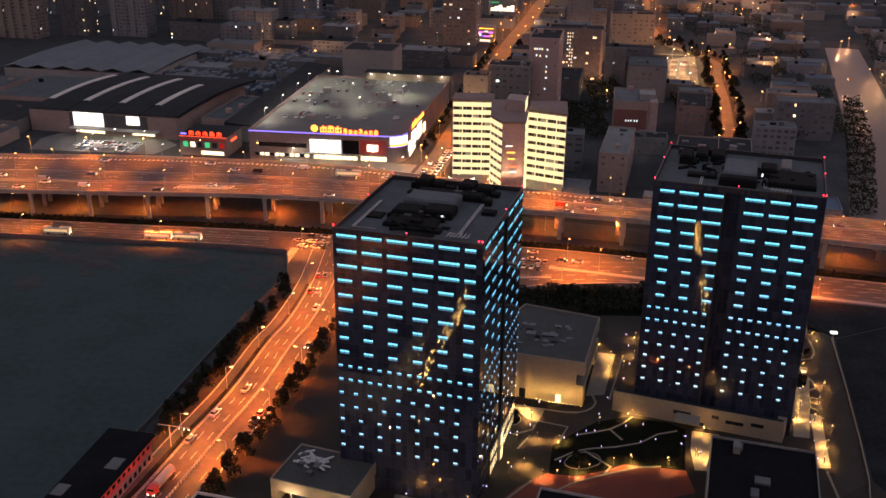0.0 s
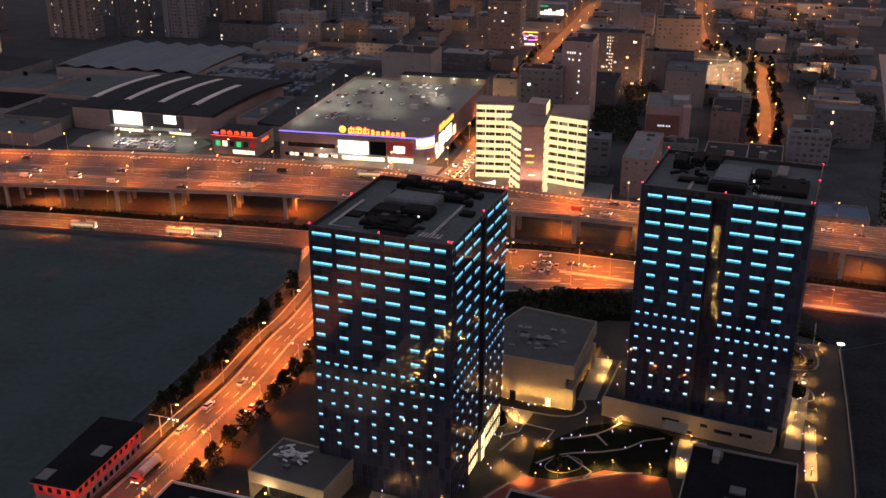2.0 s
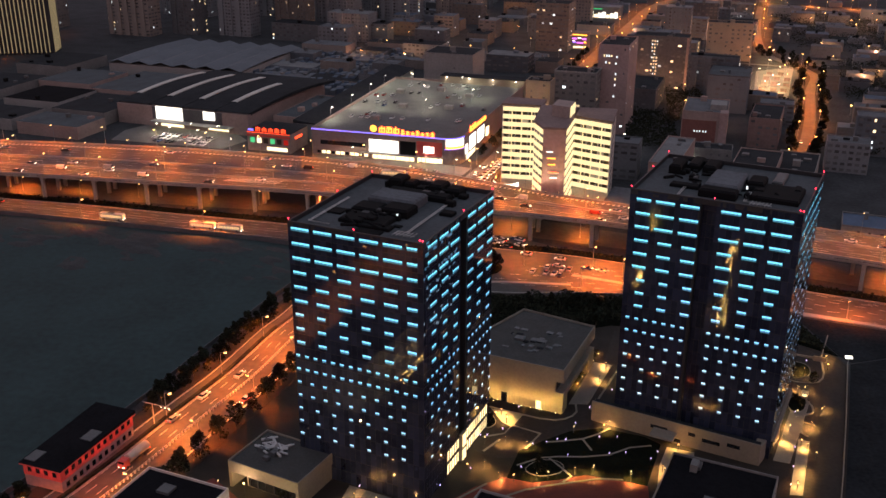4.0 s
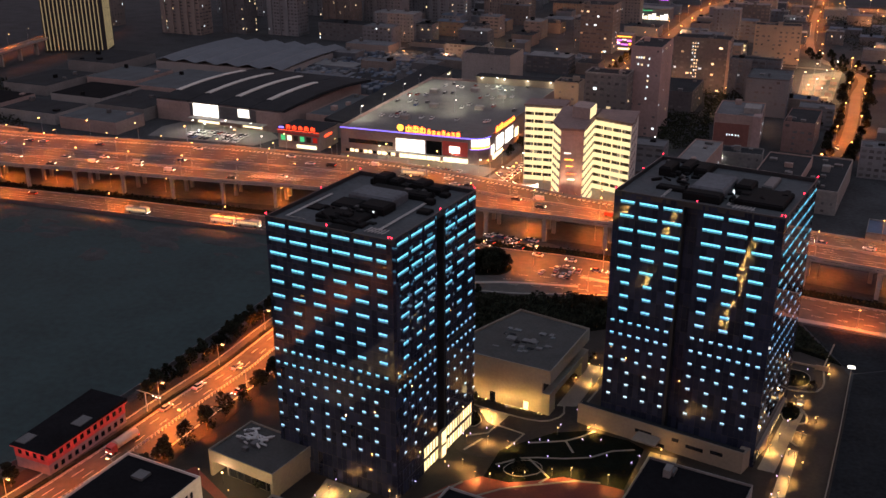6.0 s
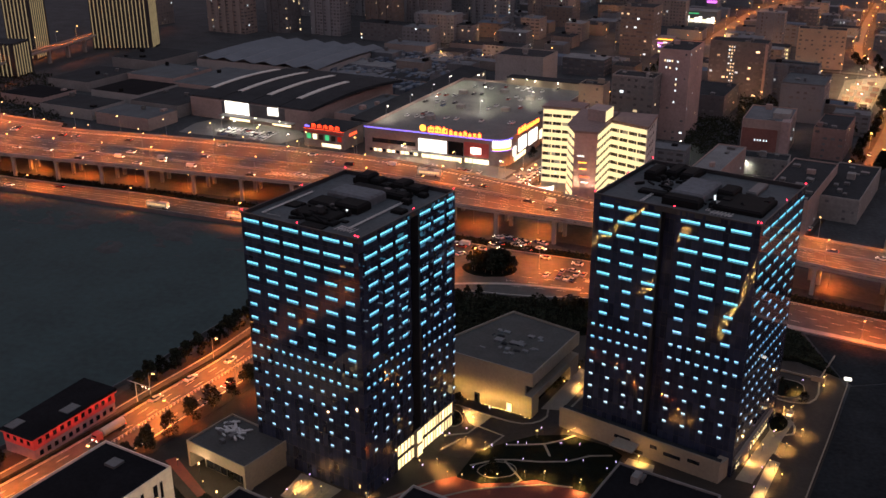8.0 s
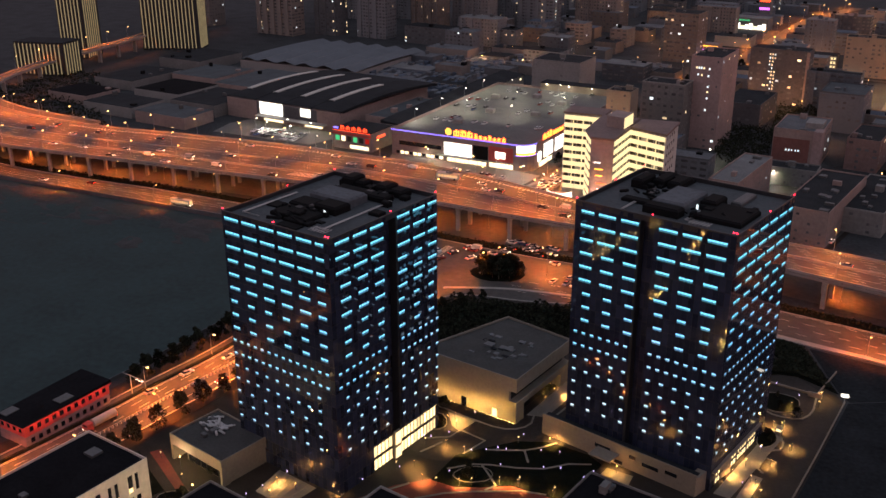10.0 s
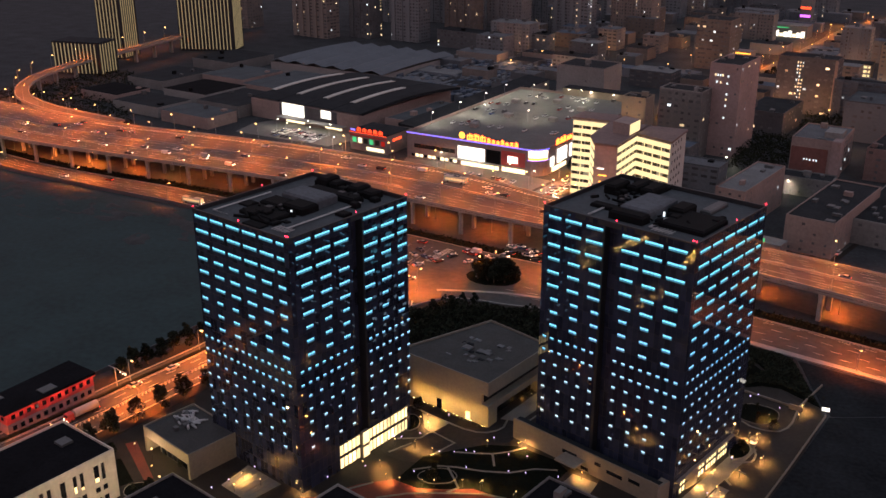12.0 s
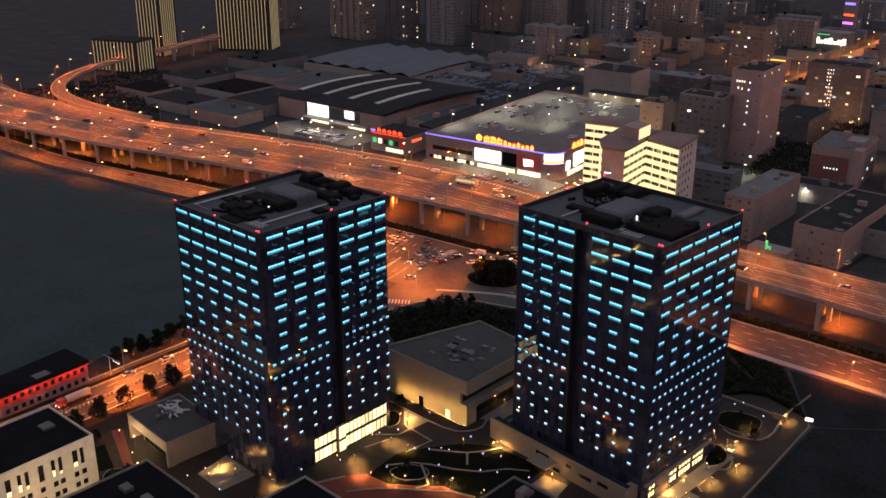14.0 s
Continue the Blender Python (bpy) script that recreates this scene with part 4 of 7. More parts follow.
for i in range(20):
    x = 1.2 + i * 1.36 if i < 7 else 13.0 + (i - 7) * 1.36
    up = part("uplight", Mesh().chamfer(x - .16, -.46, .12, x + .16, -.24, .19, .02), M_CORE, hall)
    part("lens", Mesh().face([(x - .14, -.42, .26), (x + .14, -.42, .26), (x + .14, -.28, .2), (x - .14, -.28, .2)]), G_UPLENS, up, "warm glowing lens")
    l = new("uplight_beam", UPLIGHT)
    l.parent = hall
    l.matrix_basis = look((x, -.45, .3), (x + rnd.uniform(-.12, .12), 0, 3.3))
    xs = x + rnd.uniform(-.5, .5)
    part("wall_shrub", Mesh().tube((xs, -1.2, .1), (xs + rnd.uniform(-.1, .1), -1.2, rnd.uniform(.5, 1.2)), .2, .03, 5), M_LEAF, hall)

# lit hedge and shrubs on the hall's open side
for i in range(9):
    sx, sy = 45.2 + i * .78, 277.5 + i * 2.7
    bush = thing("lit_shrub", "small clipped shrub lit warm from below", "shrub", pose(sx, sy, .12), group="lit shrubs")
    rr = random.Random(60 + i)
    lf = Mesh()
    for k in range(60):
        c = Vector((rr.gauss(0, .4), rr.gauss(0, .4), .5 + rr.uniform(0, 1.0)))
        u = Vector((rr.gauss(0, 1), rr.gauss(0, 1), rr.gauss(0, 1))).normalized()
        w = u.orthogonal().normalized()
        lf.face([c - u * .22, c + w * .15, c + u * .22, c - w * .15])
    part("leaves", lf, M_LEAF, bush)
    part("stem", Mesh().tube((0, 0, 0), (0, 0, .7), .05, .03, 6), M_BARK, bush)
    if i % 2 == 0:
        sp = part("spike_lamp", Mesh().tube((.5, -.3, 0), (.5, -.3, .25), .06, .08, 6), M_CORE, bush)
        part("lens", Mesh().face([(.42, -.38, .27), (.58, -.38, .27), (.58, -.22, .27), (.42, -.22, .27)]), G_UPLENS, sp, "warm glowing lens")
        l = new("shrub_glow", GARDEN)
        l.parent = bush
        l.matrix_basis = pose(.6, -.4, .7)

# guard kiosk and light wall beside the east drive
ki = thing("guard_kiosk", "small lit guard kiosk with a flat pale roof", "kiosk", pose(115.6, 280.6, .14, 0, 0, -17) @ Matrix.Diagonal((.72, .72, .8, 1)))
part("base", Mesh().box(-1.1, -1.1, 0, 1.1, 1.1, .9), M_STONE, ki)
for a in (0, 90, 180, 270):
    part("window", Mesh().box(-.95, -1.08, 1.2, .95, -1.02, 2.1), G_LOBBY, ki, "lit kiosk window", m=pose(0, 0, 0, 0, 0, a))
for cx in (-1.05, 1.05):
    for cy in (-1.05, 1.05):
        part("post", Mesh().box(cx - .06, cy - .06, .9, cx + .06, cy + .06, 2.4), M_CORE, ki)
part("roof", Mesh().chamfer(-1.5, -1.5, 2.4, 1.5, 1.5, 2.62, .06), M_STONE, ki)
sw = thing("sign_wall", "low pale stone sign wall lit from the ground", "wall", pose(122.6, 306.6, .14, 0, 0, -12))
part("slab", Mesh().chamfer(0, 0, 0, 4.2, .4, 1.7, .05), M_STONE, sw)

# podium under tower B
pod = thing("podium", "long beige stone podium with dark slot windows", "podium", pose(50.6, 256.2, 0, 0, 0, -19.5))
part("wall", Mesh().prism([(0, 0), (49, 0), (51, 17), (47.5, 17), (47, 3.0), (0, 3.0)], 0.0, 5.9), M_STONE, pod)
part("parapet", Mesh().box(0, 0, 5.9, 49, .35, 6.7), M_STONE, pod)
part("roof", Mesh().box(.2, .36, 5.9, 48.6, 3.0, 6.0), M_DARKROOF, pod)
for x0, x1, z0 in ((18, 23, 3.2), (29, 31, 3.8), (33, 38, 3.0), (40, 43.5, 3.6), (24.5, 27, .6)):
    part("slot_window", Mesh().box(x0, -.06, z0, x1, .0, z0 + 1.1), M_WIN, pod)
part("entrance_canopy", Mesh().chamfer(19, -5, 3.3, 26, -.05, 3.7, .1), M_STONE, pod)

# annex beside tower A
ann = thing("annex", "two-storey beige annex with pipes on its roof", "annex", pose(-43.3, 206.4, 0, 0, 0, -18.4))
am = Mesh()
am.box(0, 0, 5.0, 22.5, 17, 7.6)
am.box(4.0, 2.4, 0, 22.1, 16.6, 5.0).box(0, 0, 0, .9, 17, 5.0).box(21.6, 0, 0, 22.5, 2.5, 5.0)
part("wall", am, M_STONE, ann)
pr = Mesh()
for x0, y0, x1, y1 in ((0, 0, 22.5, .3), (0, 16.7, 22.5, 17), (0, .3, .3, 16.7), (22.2, .3, 22.5, 16.7)):
    pr.box(x0, y0, 7.6, x1, y1, 8.3)
part("parapet", pr, M_STONE, ann)
part("roof", Mesh().box(.31, .31, 7.6, 22.19, 16.69, 7.8), M_HALLROOF, ann, "grey membrane roof")
rnd = random.Random(8)
for i in range(24):
    x, y = 1.2 + rnd.random() * 8, 8.5 + rnd.random() * 6
    part("roof_duct", Mesh().tube((x, y, 8.2), (x + rnd.uniform(1.5, 4), y + rnd.uniform(-2.5, 2.5), 8.2 + rnd.uniform(-.2, .5)), rnd.uniform(.18, .4), None, 8), M_PIPE, ann)
for i in range(5):
    x, y = 2 + rnd.random() * 8, 3 + rnd.random() * 9
    part("roof_unit", Mesh().chamfer(x, y, 7.8, x + 1.6, y + 1.2, 8.9, .1), M_PLANT, ann)
part("glazing", Mesh().box(4.6, 2.3, .3, 21.5, 2.38, 4.8), M_WIN, ann)
for i in range(7):
    part("mullion", Mesh().box(5 + i * 2.6, 2.15, .2, 5.12 + i * 2.6, 2.3, 4.9), M_CORE, ann)


def block(label, x, y, yaw, w, d, h, wall, roof, floors, cols, lit=0.1, category="building", depthcols=None, group="", roofbits=3, win=(1.3, 1.5), seed=1, joined=0.0, bare=False):
    """A plain building: wall body, parapet, roof with plant, and single windows on its front and right-hand faces."""
    rnd = random.Random(seed)
    b = thing("building", label, category, pose(x, y, 0, 0, 0, yaw), group=group)
    part("wall", Mesh().box(0, 0, 0, w, d, h - .05), wall, b)
    pr = Mesh()
    for x0, y0, x1, y1 in ((0, 0, w, .3), (0, d - .3, w, d), (0, .3, .3, d - .3), (w - .3, .3, w, d - .3)):
        pr.box(x0, y0, h - .05, x1, y1, h + .75)
    part("parapet", pr, wall, b)
    part("roof", Mesh().box(.31, .31, h - .05, w - .31, d - .31, h + .12), roof, b)
    for i in range(roofbits):
        a, c = rnd.uniform(1, max(1.1, w - 5)), rnd.uniform(1, max(1.1, d - 5))
        part("roof_house" if i == 0 else "roof_unit", Mesh().chamfer(a, c, h + .1, a + rnd.uniform(1.5, 4), c + rnd.uniform(1.5, 4), h + (rnd.uniform(2.2, 3.2) if i == 0 else rnd.uniform(.6, 1.6)), .08), wall if i == 0 else M_PLANT, b)
    if bare:
        return b
    fh = h / floors
    ww, wh = win
    if joined:
        grid = Mesh()
        for ox, oy, ang, L, n in ((0, 0, 0, w, cols), (w, 0, 90, d, depthcols or cols)):
            dx, dy = math.cos(radians(ang)), math.sin(radians(ang))
            for r in range(floors):
                for c in range(n):
                    if rnd.random() > joined:
                        continue
                    q, s0, z0 = ww * rnd.uniform(.7, 1.3), (c + .5) * L / n - ww / 2, r * fh + fh * .32
                    k = 0 if rnd.random() > lit else (1 if rnd.random() < .65 else 2)
                    grid.face([(ox + dx * s + dy * .05, oy + dy * s - dx * .05, z) for s, z in ((s0, z0), (s0 + q, z0), (s0 + q, z0 + wh * .8), (s0, z0 + wh * .8))], k)
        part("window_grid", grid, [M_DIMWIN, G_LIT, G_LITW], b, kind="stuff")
        return b
    wh = min(wh, fh * .62)
    key = (ww, round(wh, 2))
    if key not in WMESH:
        fr = Mesh()
        fr.box(0, -.06, 0, ww, 0, .08, 0).box(0, -.06, wh - .08, ww, 0, wh, 0).box(0, -.06, .08, .08, 0, wh - .08, 0).box(ww - .08, -.06, .08, ww, 0, wh - .08, 0).box(ww / 2 - .03, -.06, .08, ww / 2 + .03, 0, wh - .08, 0)
        WMESH[key] = []
        for g in (M_WIN, G_LIT, G_LITW):
            f2 = Mesh()
            f2.v, f2.f, f2.m = list(fr.v), list(fr.f), list(fr.m)
            f2.face([(.08, -.02, .08), (ww - .08, -.02, .08), (ww - .08, -.02, wh - .08), (.08, -.02, wh - .08)], 1)
            WMESH[key].append(f2.data("window", [M_WALLG, g]))
    faces = [(0, 0, 0, w, cols), (w, 0, 90, d, depthcols or max(1, round(cols * d / w)))]
    for ox, oy, ang, L, n in faces:
        for r in range(floors):
            for c in range(n):
                s = (c + .5) * L / n - ww / 2
                dx, dy = math.cos(radians(ang)), math.sin(radians(ang))
                k = 0 if rnd.random() > lit else (1 if rnd.random() < .65 else 2)
                part("window", WMESH[key][k], None, b, m=pose(ox + dx * s, oy + dy * s, r * fh + fh * .3, 0, 0, ang))
    return b


WMESH = {}
wb = block("white rendered office building with tall lit windows", -66.5, 154.5, -13.5, 23.5, 38, 14, M_WALLW, M_BLACKROOF, 3, 6, 0.1, depthcols=1, win=(1.3, 1.3), seed=4, bare=True)
for ox, oy, ang, spots in ((23.5, 0, 90, (1.6, 3.4, 7.4, 9.2, 13.0, 16.2, 18.2, 21.8, 25.4, 27.4, 31.4, 33.6)), (0, 0, 0, (2, 4, 8, 10, 14, 16, 20))):
    face = pose(ox, oy, 0, 0, 0, ang)
    for i, a in enumerate(spots):
        w2 = 1.5 if i % 3 == 1 else 1.05
        slot = part("tall_window", Mesh().box(a, -.03, 7.6, a + w2, -.005, 12.4), M_WIN, wb, "tall dark slot window", m=face)
        part("window_frame", Mesh().box(a - .1, -.16, 7.5, a, -.005, 12.5).box(a + w2, -.16, 7.5, a + w2 + .1, -.005, 12.5).box(a - .1, -.16, 12.5, a + w2 + .1, -.005, 12.6).box(a - .1, -.22, 7.35, a + w2 + .1, -.005, 7.5), M_WALLW, slot)
        if i % 4 != 3:
            part("sill_light", Mesh().box(a + .15, -.1, 7.6, a + w2 - .15, -.035, 8.3 + .5 * (i % 3)), G_LOBBY, slot, "warm light at the window foot")
        for z in (1.2, 4.4):
            part("window", Mesh().box(a, -.06, z, a + 1.3, -.005, z + 1.5), M_WIN, wb, m=face)
block("low office building with a dark felt roof", -27, 148, -15.5, 24, 40, 11.5, M_WALLG, M_BLACKROOF, 3, 5, 0.05, seed=6)
block("low office building with a dark felt roof", 14.5, 163, -15.5, 24, 38, 11.5, M_WALLG, M_BLACKROOF, 3, 5, 0.05, seed=7)
block("low office building with roof plant and dark felt", 60, 181, -15.5, 26.5, 45, 11.5, M_WALLG, M_BLACKROOF, 3, 5, 0.05, roofbits=7, seed=8)

# red roadside building
G_EAVES = glow("red_eaves_light", (1.0, 0.16, 0.12), 34)
rb = thing("red_building", "two-storey building with bright red upper wall", "building", pose(-97.2, 198.2, 0, 0, 0, -10.8))
# Pink puts the red glow falling on this wall into its colour.
part("lower_wall", Mesh().box(0, 0, 0, 12, 30, 3.4), M_PINK, rb, "pale lower wall")
part("upper_wall", Mesh().box(-.1, -.1, 3.4, 12.1, 30.1, 7.4), M_RED, rb, "red painted upper wall")
part("roof", Mesh().prism([(-.3, -1.2), (13.2, -1.2), (13.2, 30.3), (-.3, 30.3)], 7.4, [7.55, 7.55, 8.4, 8.4]), M_BLACKROOF, rb, "dark sheet roof")
part("fascia", Mesh().box(13.0, -1.2, 6.95, 13.2, 30.3, 7.4).box(-.3, -1.2, 6.95, 13.0, -1.0, 7.4), M_RED, rb)
part("roof_patch", Mesh().prism([(8, 13), (11.5, 13), (11.5, 18), (8, 18)], 8.0, 8.22), M_PLANT, rb)
part("roof_patch", Mesh().prism([(.2, .4), (3.6, .4), (3.6, 5), (.2, 5)], 7.5, 7.85), M_PLANT, rb)
for i in range(11):
    for z in (1.0, 4.6):
        part("window", Mesh().box(12.1, 1.5 + i * 2.6, z, 12.18, 2.8 + i * 2.6, z + 1.5), M_WIN, rb)
for i in range(4):
    part("window", Mesh().box(1.4 + i * 2.7, -.18, 4.6, 2.6 + i * 2.7, -.1, 6.0), M_WIN, rb)
part("eaves_light", Mesh().box(12.6, .2, 7.2, 12.85, 29.8, 7.38), G_EAVES, rb, "red light strip under the eaves")
part("eaves_light", Mesh().box(.3, -.85, 7.2, 12.3, -.6, 7.38), G_EAVES, rb, "red light strip under the eaves")


# ---- the hypermarket and its neighbours ----
mart = thing("hypermarket", "large hypermarket with glowing signs and rooftop car park", "supermarket", pose(-112.3, 515.8, 0, 0, 0, -6.5))
MW, MD, MH = 86.0, 142.0, 14.6
arc = [(MW - 9 + 9 * math.sin(radians(a)), 9 - 9 * math.cos(radians(a))) for a in range(0, 91, 15)]
MPOLY = [(0, 0)] + arc + [(MW + 6, MD), (2, MD)]
part("wall", Mesh().prism(MPOLY, 0, MH - .8), M_WALLP, mart)
part("roof", Mesh().prism([(.5, .5), (MW - 1, 6), (MW + 4, MD - .6), (2.6, MD - .6)], MH - .8, MH - .6), M_CARPARK, mart, "rooftop car park deck")
part("parapet", band(Mesh(), MPOLY + MPOLY[:1], .5, MH - .8, 1.6), M_WALLP, mart)
part("blue_line", band(Mesh(), [(-.1, -.35)] + [(x + .25, y - .3) for x, y in arc], .2, MH - .2, .5), G_BLUELINE, mart, "blue-violet light tube")
part("blue_line", band(Mesh(), [(x + .3, y - .35) for x, y in arc], .2, MH - 6, .3), G_BLUELINE, mart, "blue-violet light tube")


def front(name, x0, x1, z0, z1, m, out=.25, label=""):
    return part(name, Mesh().box(x0, -out, z0, x1, -.02, z1), m, mart, label)


front("light_board", 34, 51, 4.2, 11.2, G_BOARD, .4, "white glowing advertising board")
front("dark_panel", 52, 61, 3.8, 11.5, M_DARKPLANT)
front("red_panel", 61.5, 76, 4.2, 12.2, M_RED)
front("light_board", 65.5, 71.5, 6.0, 9.6, G_BOARD, .5, "white glowing advertising board")
front("strip_window", 5, 32, 6.2, 8.6, M_WIN)
for i in range(11):
    front("shop_window", 3 + i * 2.8, 5.1 + i * 2.8, 1.0, 2.6, G_SHOP if i % 3 else M_WIN)
for i in range(6):
    front("shop_window", 62 + i * 2.4, 64 + i * 2.4, .6, 3.0, G_SHOP)
for i in range(9):
    front("shop_window", 36 + i * 2.7, 38.3 + i * 2.7, .5, 3.0, G_SHOP)
front("canopy", 30, 62, 3.4, 3.9, M_CONC, 2.5)
part("corner_board", Mesh().prism([(MW - 8.6 + 9.4 * math.sin(radians(a)), 8.8 - 9.4 * math.cos(radians(a))) for a in range(5, 76, 10)] + [(MW - 8.6 + 8.9 * math.sin(radians(a)), 8.8 - 8.9 * math.cos(radians(a))) for a in range(75, 4, -10)], MH - 4.2, MH - .4), G_BOARD, mart, "white curved corner board")
part("corner_board", Mesh().prism([(MW - 8.6 + 9.35 * math.sin(radians(a)), 8.8 - 9.35 * math.cos(radians(a))) for a in range(5, 76, 10)] + [(MW - 8.6 + 8.9 * math.sin(radians(a)), 8.8 - 8.9 * math.cos(radians(a))) for a in range(75, 4, -10)], MH - 5.6, MH - 4.6), G_ORANGESIGN, mart, "orange corner sign")
for y0, y1, z0, z1, m in ((18, 30, 4.5, 12, G_BOARD), (33, 47, 4.5, 12, G_BOARD), (10, 14, 4, 9, G_BOARD), (50, 56, 4, 9, G_SHOP), (12, 60, .6, 3.0, G_SHOP)):
    part("light_board", Mesh().box(MW - .2 + y0 * .045, y0, z0, MW + .4 + y0 * .045, y1, z1), m, mart)
# rooftop letter signs, as plain glowing strokes
sx = 37.0
sign = Mesh()
for a in range(16):
    t0, t1 = a * .3927, (a + 1) * .3927
    sign.face([(sx, -.9, MH + 3), (sx + 2.0 * math.cos(t0), -.9, MH + 3 + 2.0 * math.sin(t0)), (sx + 2.0 * math.cos(t1), -.9, MH + 3 + 2.0 * math.sin(t1))])
part("round_sign", sign, G_ORANGESIGN, mart, "round orange glowing logo")


def glyph(n, w, h):
    """Strokes of one plain sign character: upright and level bars in a w by h field."""
    rr = random.Random(n)
    out = [(0, h * rr.uniform(.55, .7), w, h * .14), (w * rr.uniform(.3, .5), 0, w * .16, h), (0, 0, w * .15, h * rr.uniform(.4, .6)), (w * .84, 0, w * .15, h * rr.uniform(.35, .95))]
    if rr.random() < .6:
        out.append((w * .1, h * .86, w * rr.uniform(.5, .8), h * .13))
    if rr.random() < .6:
        out.append((w * .2, h * .05, w * .6, h * .13))
    return out


def letters(parent, m, spans, glows):
    """Glowing sign characters with a red rim behind, each standing on the wall top."""
    for n, (x, z, w, h) in enumerate(spans):
        face, rim = Mesh(), Mesh()
        for a, b, c, d in glyph(n * 7 + int(w * 10), w, h):
            face.box(x + a, -.9, z + b, x + a + c, -.65, z + b + d)
            rim.box(x + a - .22, -.64, z + b - .22, x + a + c + .22, -.5, z + b + d + .22)
        ch = part("sign_letter", face, glows[0], parent, "orange glowing sign strokes", m=m)
        part("rim", rim, glows[1], ch, "red glowing rim")


LETTERS = [(40.2 + i * 4.1, MH + .9, 3.4, 3.6) for i in range(3)] + [(53.0 + i * 2.8, MH + .8, 1.8, 2.6 if i % 3 == 0 else 1.9) for i in range(7)]
letters(mart, None, LETTERS, (G_ORANGESIGN, G_REDSIGN))
letters(mart, pose(MW + .9, 12, 0, 0, 0, 87.5), [(2 + i * 4.1, MH + .9, 3.3, 3.4) for i in range(3)] + [(15 + i * 2.8, MH + .8, 1.8, 2.4) for i in range(7)], (G_ORANGESIGN, G_REDSIGN))
part("sign_frame", Mesh().box(35, -.45, MH + .5, 74, -.35, MH + .7).box(35, -.45, MH + 3.2, 74, -.35, MH + 3.35), M_CORE, mart)
for x, y in ((24, 30), (30, 62), (58, 66), (62, 100), (16, 100), (40, 112)):
    part("roof_hut", Mesh().chamfer(x, y, MH - .6, x + 5, y + 4, MH + 1.8, .1), M_CONC, mart)

block("grey box building behind the car park", -83, 701, -9, 37, 30, 24, M_WALLG, M_DARKROOF, 4, 4, 0.0, seed=11, roofbits=2, joined=0.12)
lowm = thing("roof_pavilion", "long pale low pavilion lit by wall lamps", "building", pose(-62, 651, 0, 0, 0, -8))
part("wall", Mesh().box(0, 0, 0, 58, 10, 18.5), M_STONE, lowm)
part("roof", Mesh().box(-.4, -.4, 18.5, 58.4, 10.4, 18.9), M_DARKROOF, lowm)
for i in range(4):
    part("wall_lamp", Mesh().chamfer(4 + i * 16, -.5, 17.6, 4.6 + i * 16, -.05, 18.0, .08), G_WBULB, lowm)
    l = new("pavilion_light", PAVL)
    l.parent = lowm
    l.matrix_basis = pose(4.3 + i * 16, -1.4, 17.6)

# yellow floodlit building: two wings and a prow
yb = thing("floodlit_building", "office block floodlit yellow with pale stone ends", "building")
YH = 42.5
WINGS = [[(-1, 474), (18.4, 473), (19.4, 486), (0.5, 487)], [(22.2, 431.8), (32.3, 431.8), (35, 456), (36.5, 471), (18.5, 472.9), (17.4, 443.2)], [(35.1, 455.5), (52.6, 446.8), (54.4, 471), (36.6, 471.1)]]
yr = random.Random(9)
LITEDGES = {0: (0,), 1: (1, 4, 5), 2: (0,)}
for wi, poly in enumerate(WINGS):
    n_p = len(poly)
    mid = (sum(q[0] for q in poly) / n_p, sum(q[1] for q in poly) / n_p)
    part("wing", Mesh().prism(poly, 0, YH), M_WALLW if wi != 1 else M_PINK, yb, "pale rendered wing")
    part("roof", Mesh().prism([(mid[0] + (p[0] - mid[0]) * 1.05, mid[1] + (p[1] - mid[1]) * 1.05) for p in poly], YH, YH + 1.0), M_WALLD, yb, "dark overhanging roof slab")
    for e in LITEDGES[wi]:
        (x0, y0), (x1, y1) = poly[e], poly[(e + 1) % n_p]
        L = math.hypot(x1 - x0, y1 - y0)
        ang = math.degrees(math.atan2(y1 - y0, x1 - x0))
        base = pose(x0, y0, 0, 0, 0, ang)
        for r in range(2 if wi == 2 else 1, 11):
            z = 1.3 + r * 3.86
            if z + 2.0 > YH:
                continue
            # Spandrel wall glows itself, in place of the floodlight falling on it.
            part("floodlit_band", Mesh().chamfer(.3, -.4, z - .1, L - .3, -.02, z + 2.0, .08), G_BAND, yb, "spandrel glowing as if floodlit yellow", m=base)
            n = max(2, round(L / 3.4))
            for k in range(n):
                a, c = .5 + k * (L - .9) / n, .5 + (k + 1) * (L - .9) / n
                if yr.random() < .9:
                    part("window", Mesh().box(a + yr.uniform(.05, .4), -.1, z + 2.15, c - yr.uniform(.05, .5), -.02, min(YH - .3, z + 3.62)), M_YWIN, yb, m=base)
        for k in range(1, int(L / 5.8) + 1):
            # Piers get the same glow in place of floodlit stone.
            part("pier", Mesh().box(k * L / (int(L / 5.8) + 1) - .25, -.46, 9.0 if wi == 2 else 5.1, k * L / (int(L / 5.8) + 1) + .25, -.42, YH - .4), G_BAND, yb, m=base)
for x in (24.4, 30.2):
    fl = part("floodlight", Mesh().chamfer(x - .3, 429.6, 13.0, x + .3, 430.2, 13.4, .06).box(x - .05, 429.9, 12.9, x + .05, 431.8, 13.0), M_CORE, yb)
    part("lens", Mesh().face([(x - .25, 429.66, 13.42), (x + .25, 429.66, 13.42), (x + .25, 430.14, 13.42), (x - .25, 430.14, 13.42)]), G_LOBBY, fl, "warm glowing lens")
    l = new("flood_beam", FLOOD)
    l.parent = yb
    l.matrix_basis = look((x, 429.7, 13.7), (x, 431.8, 32))
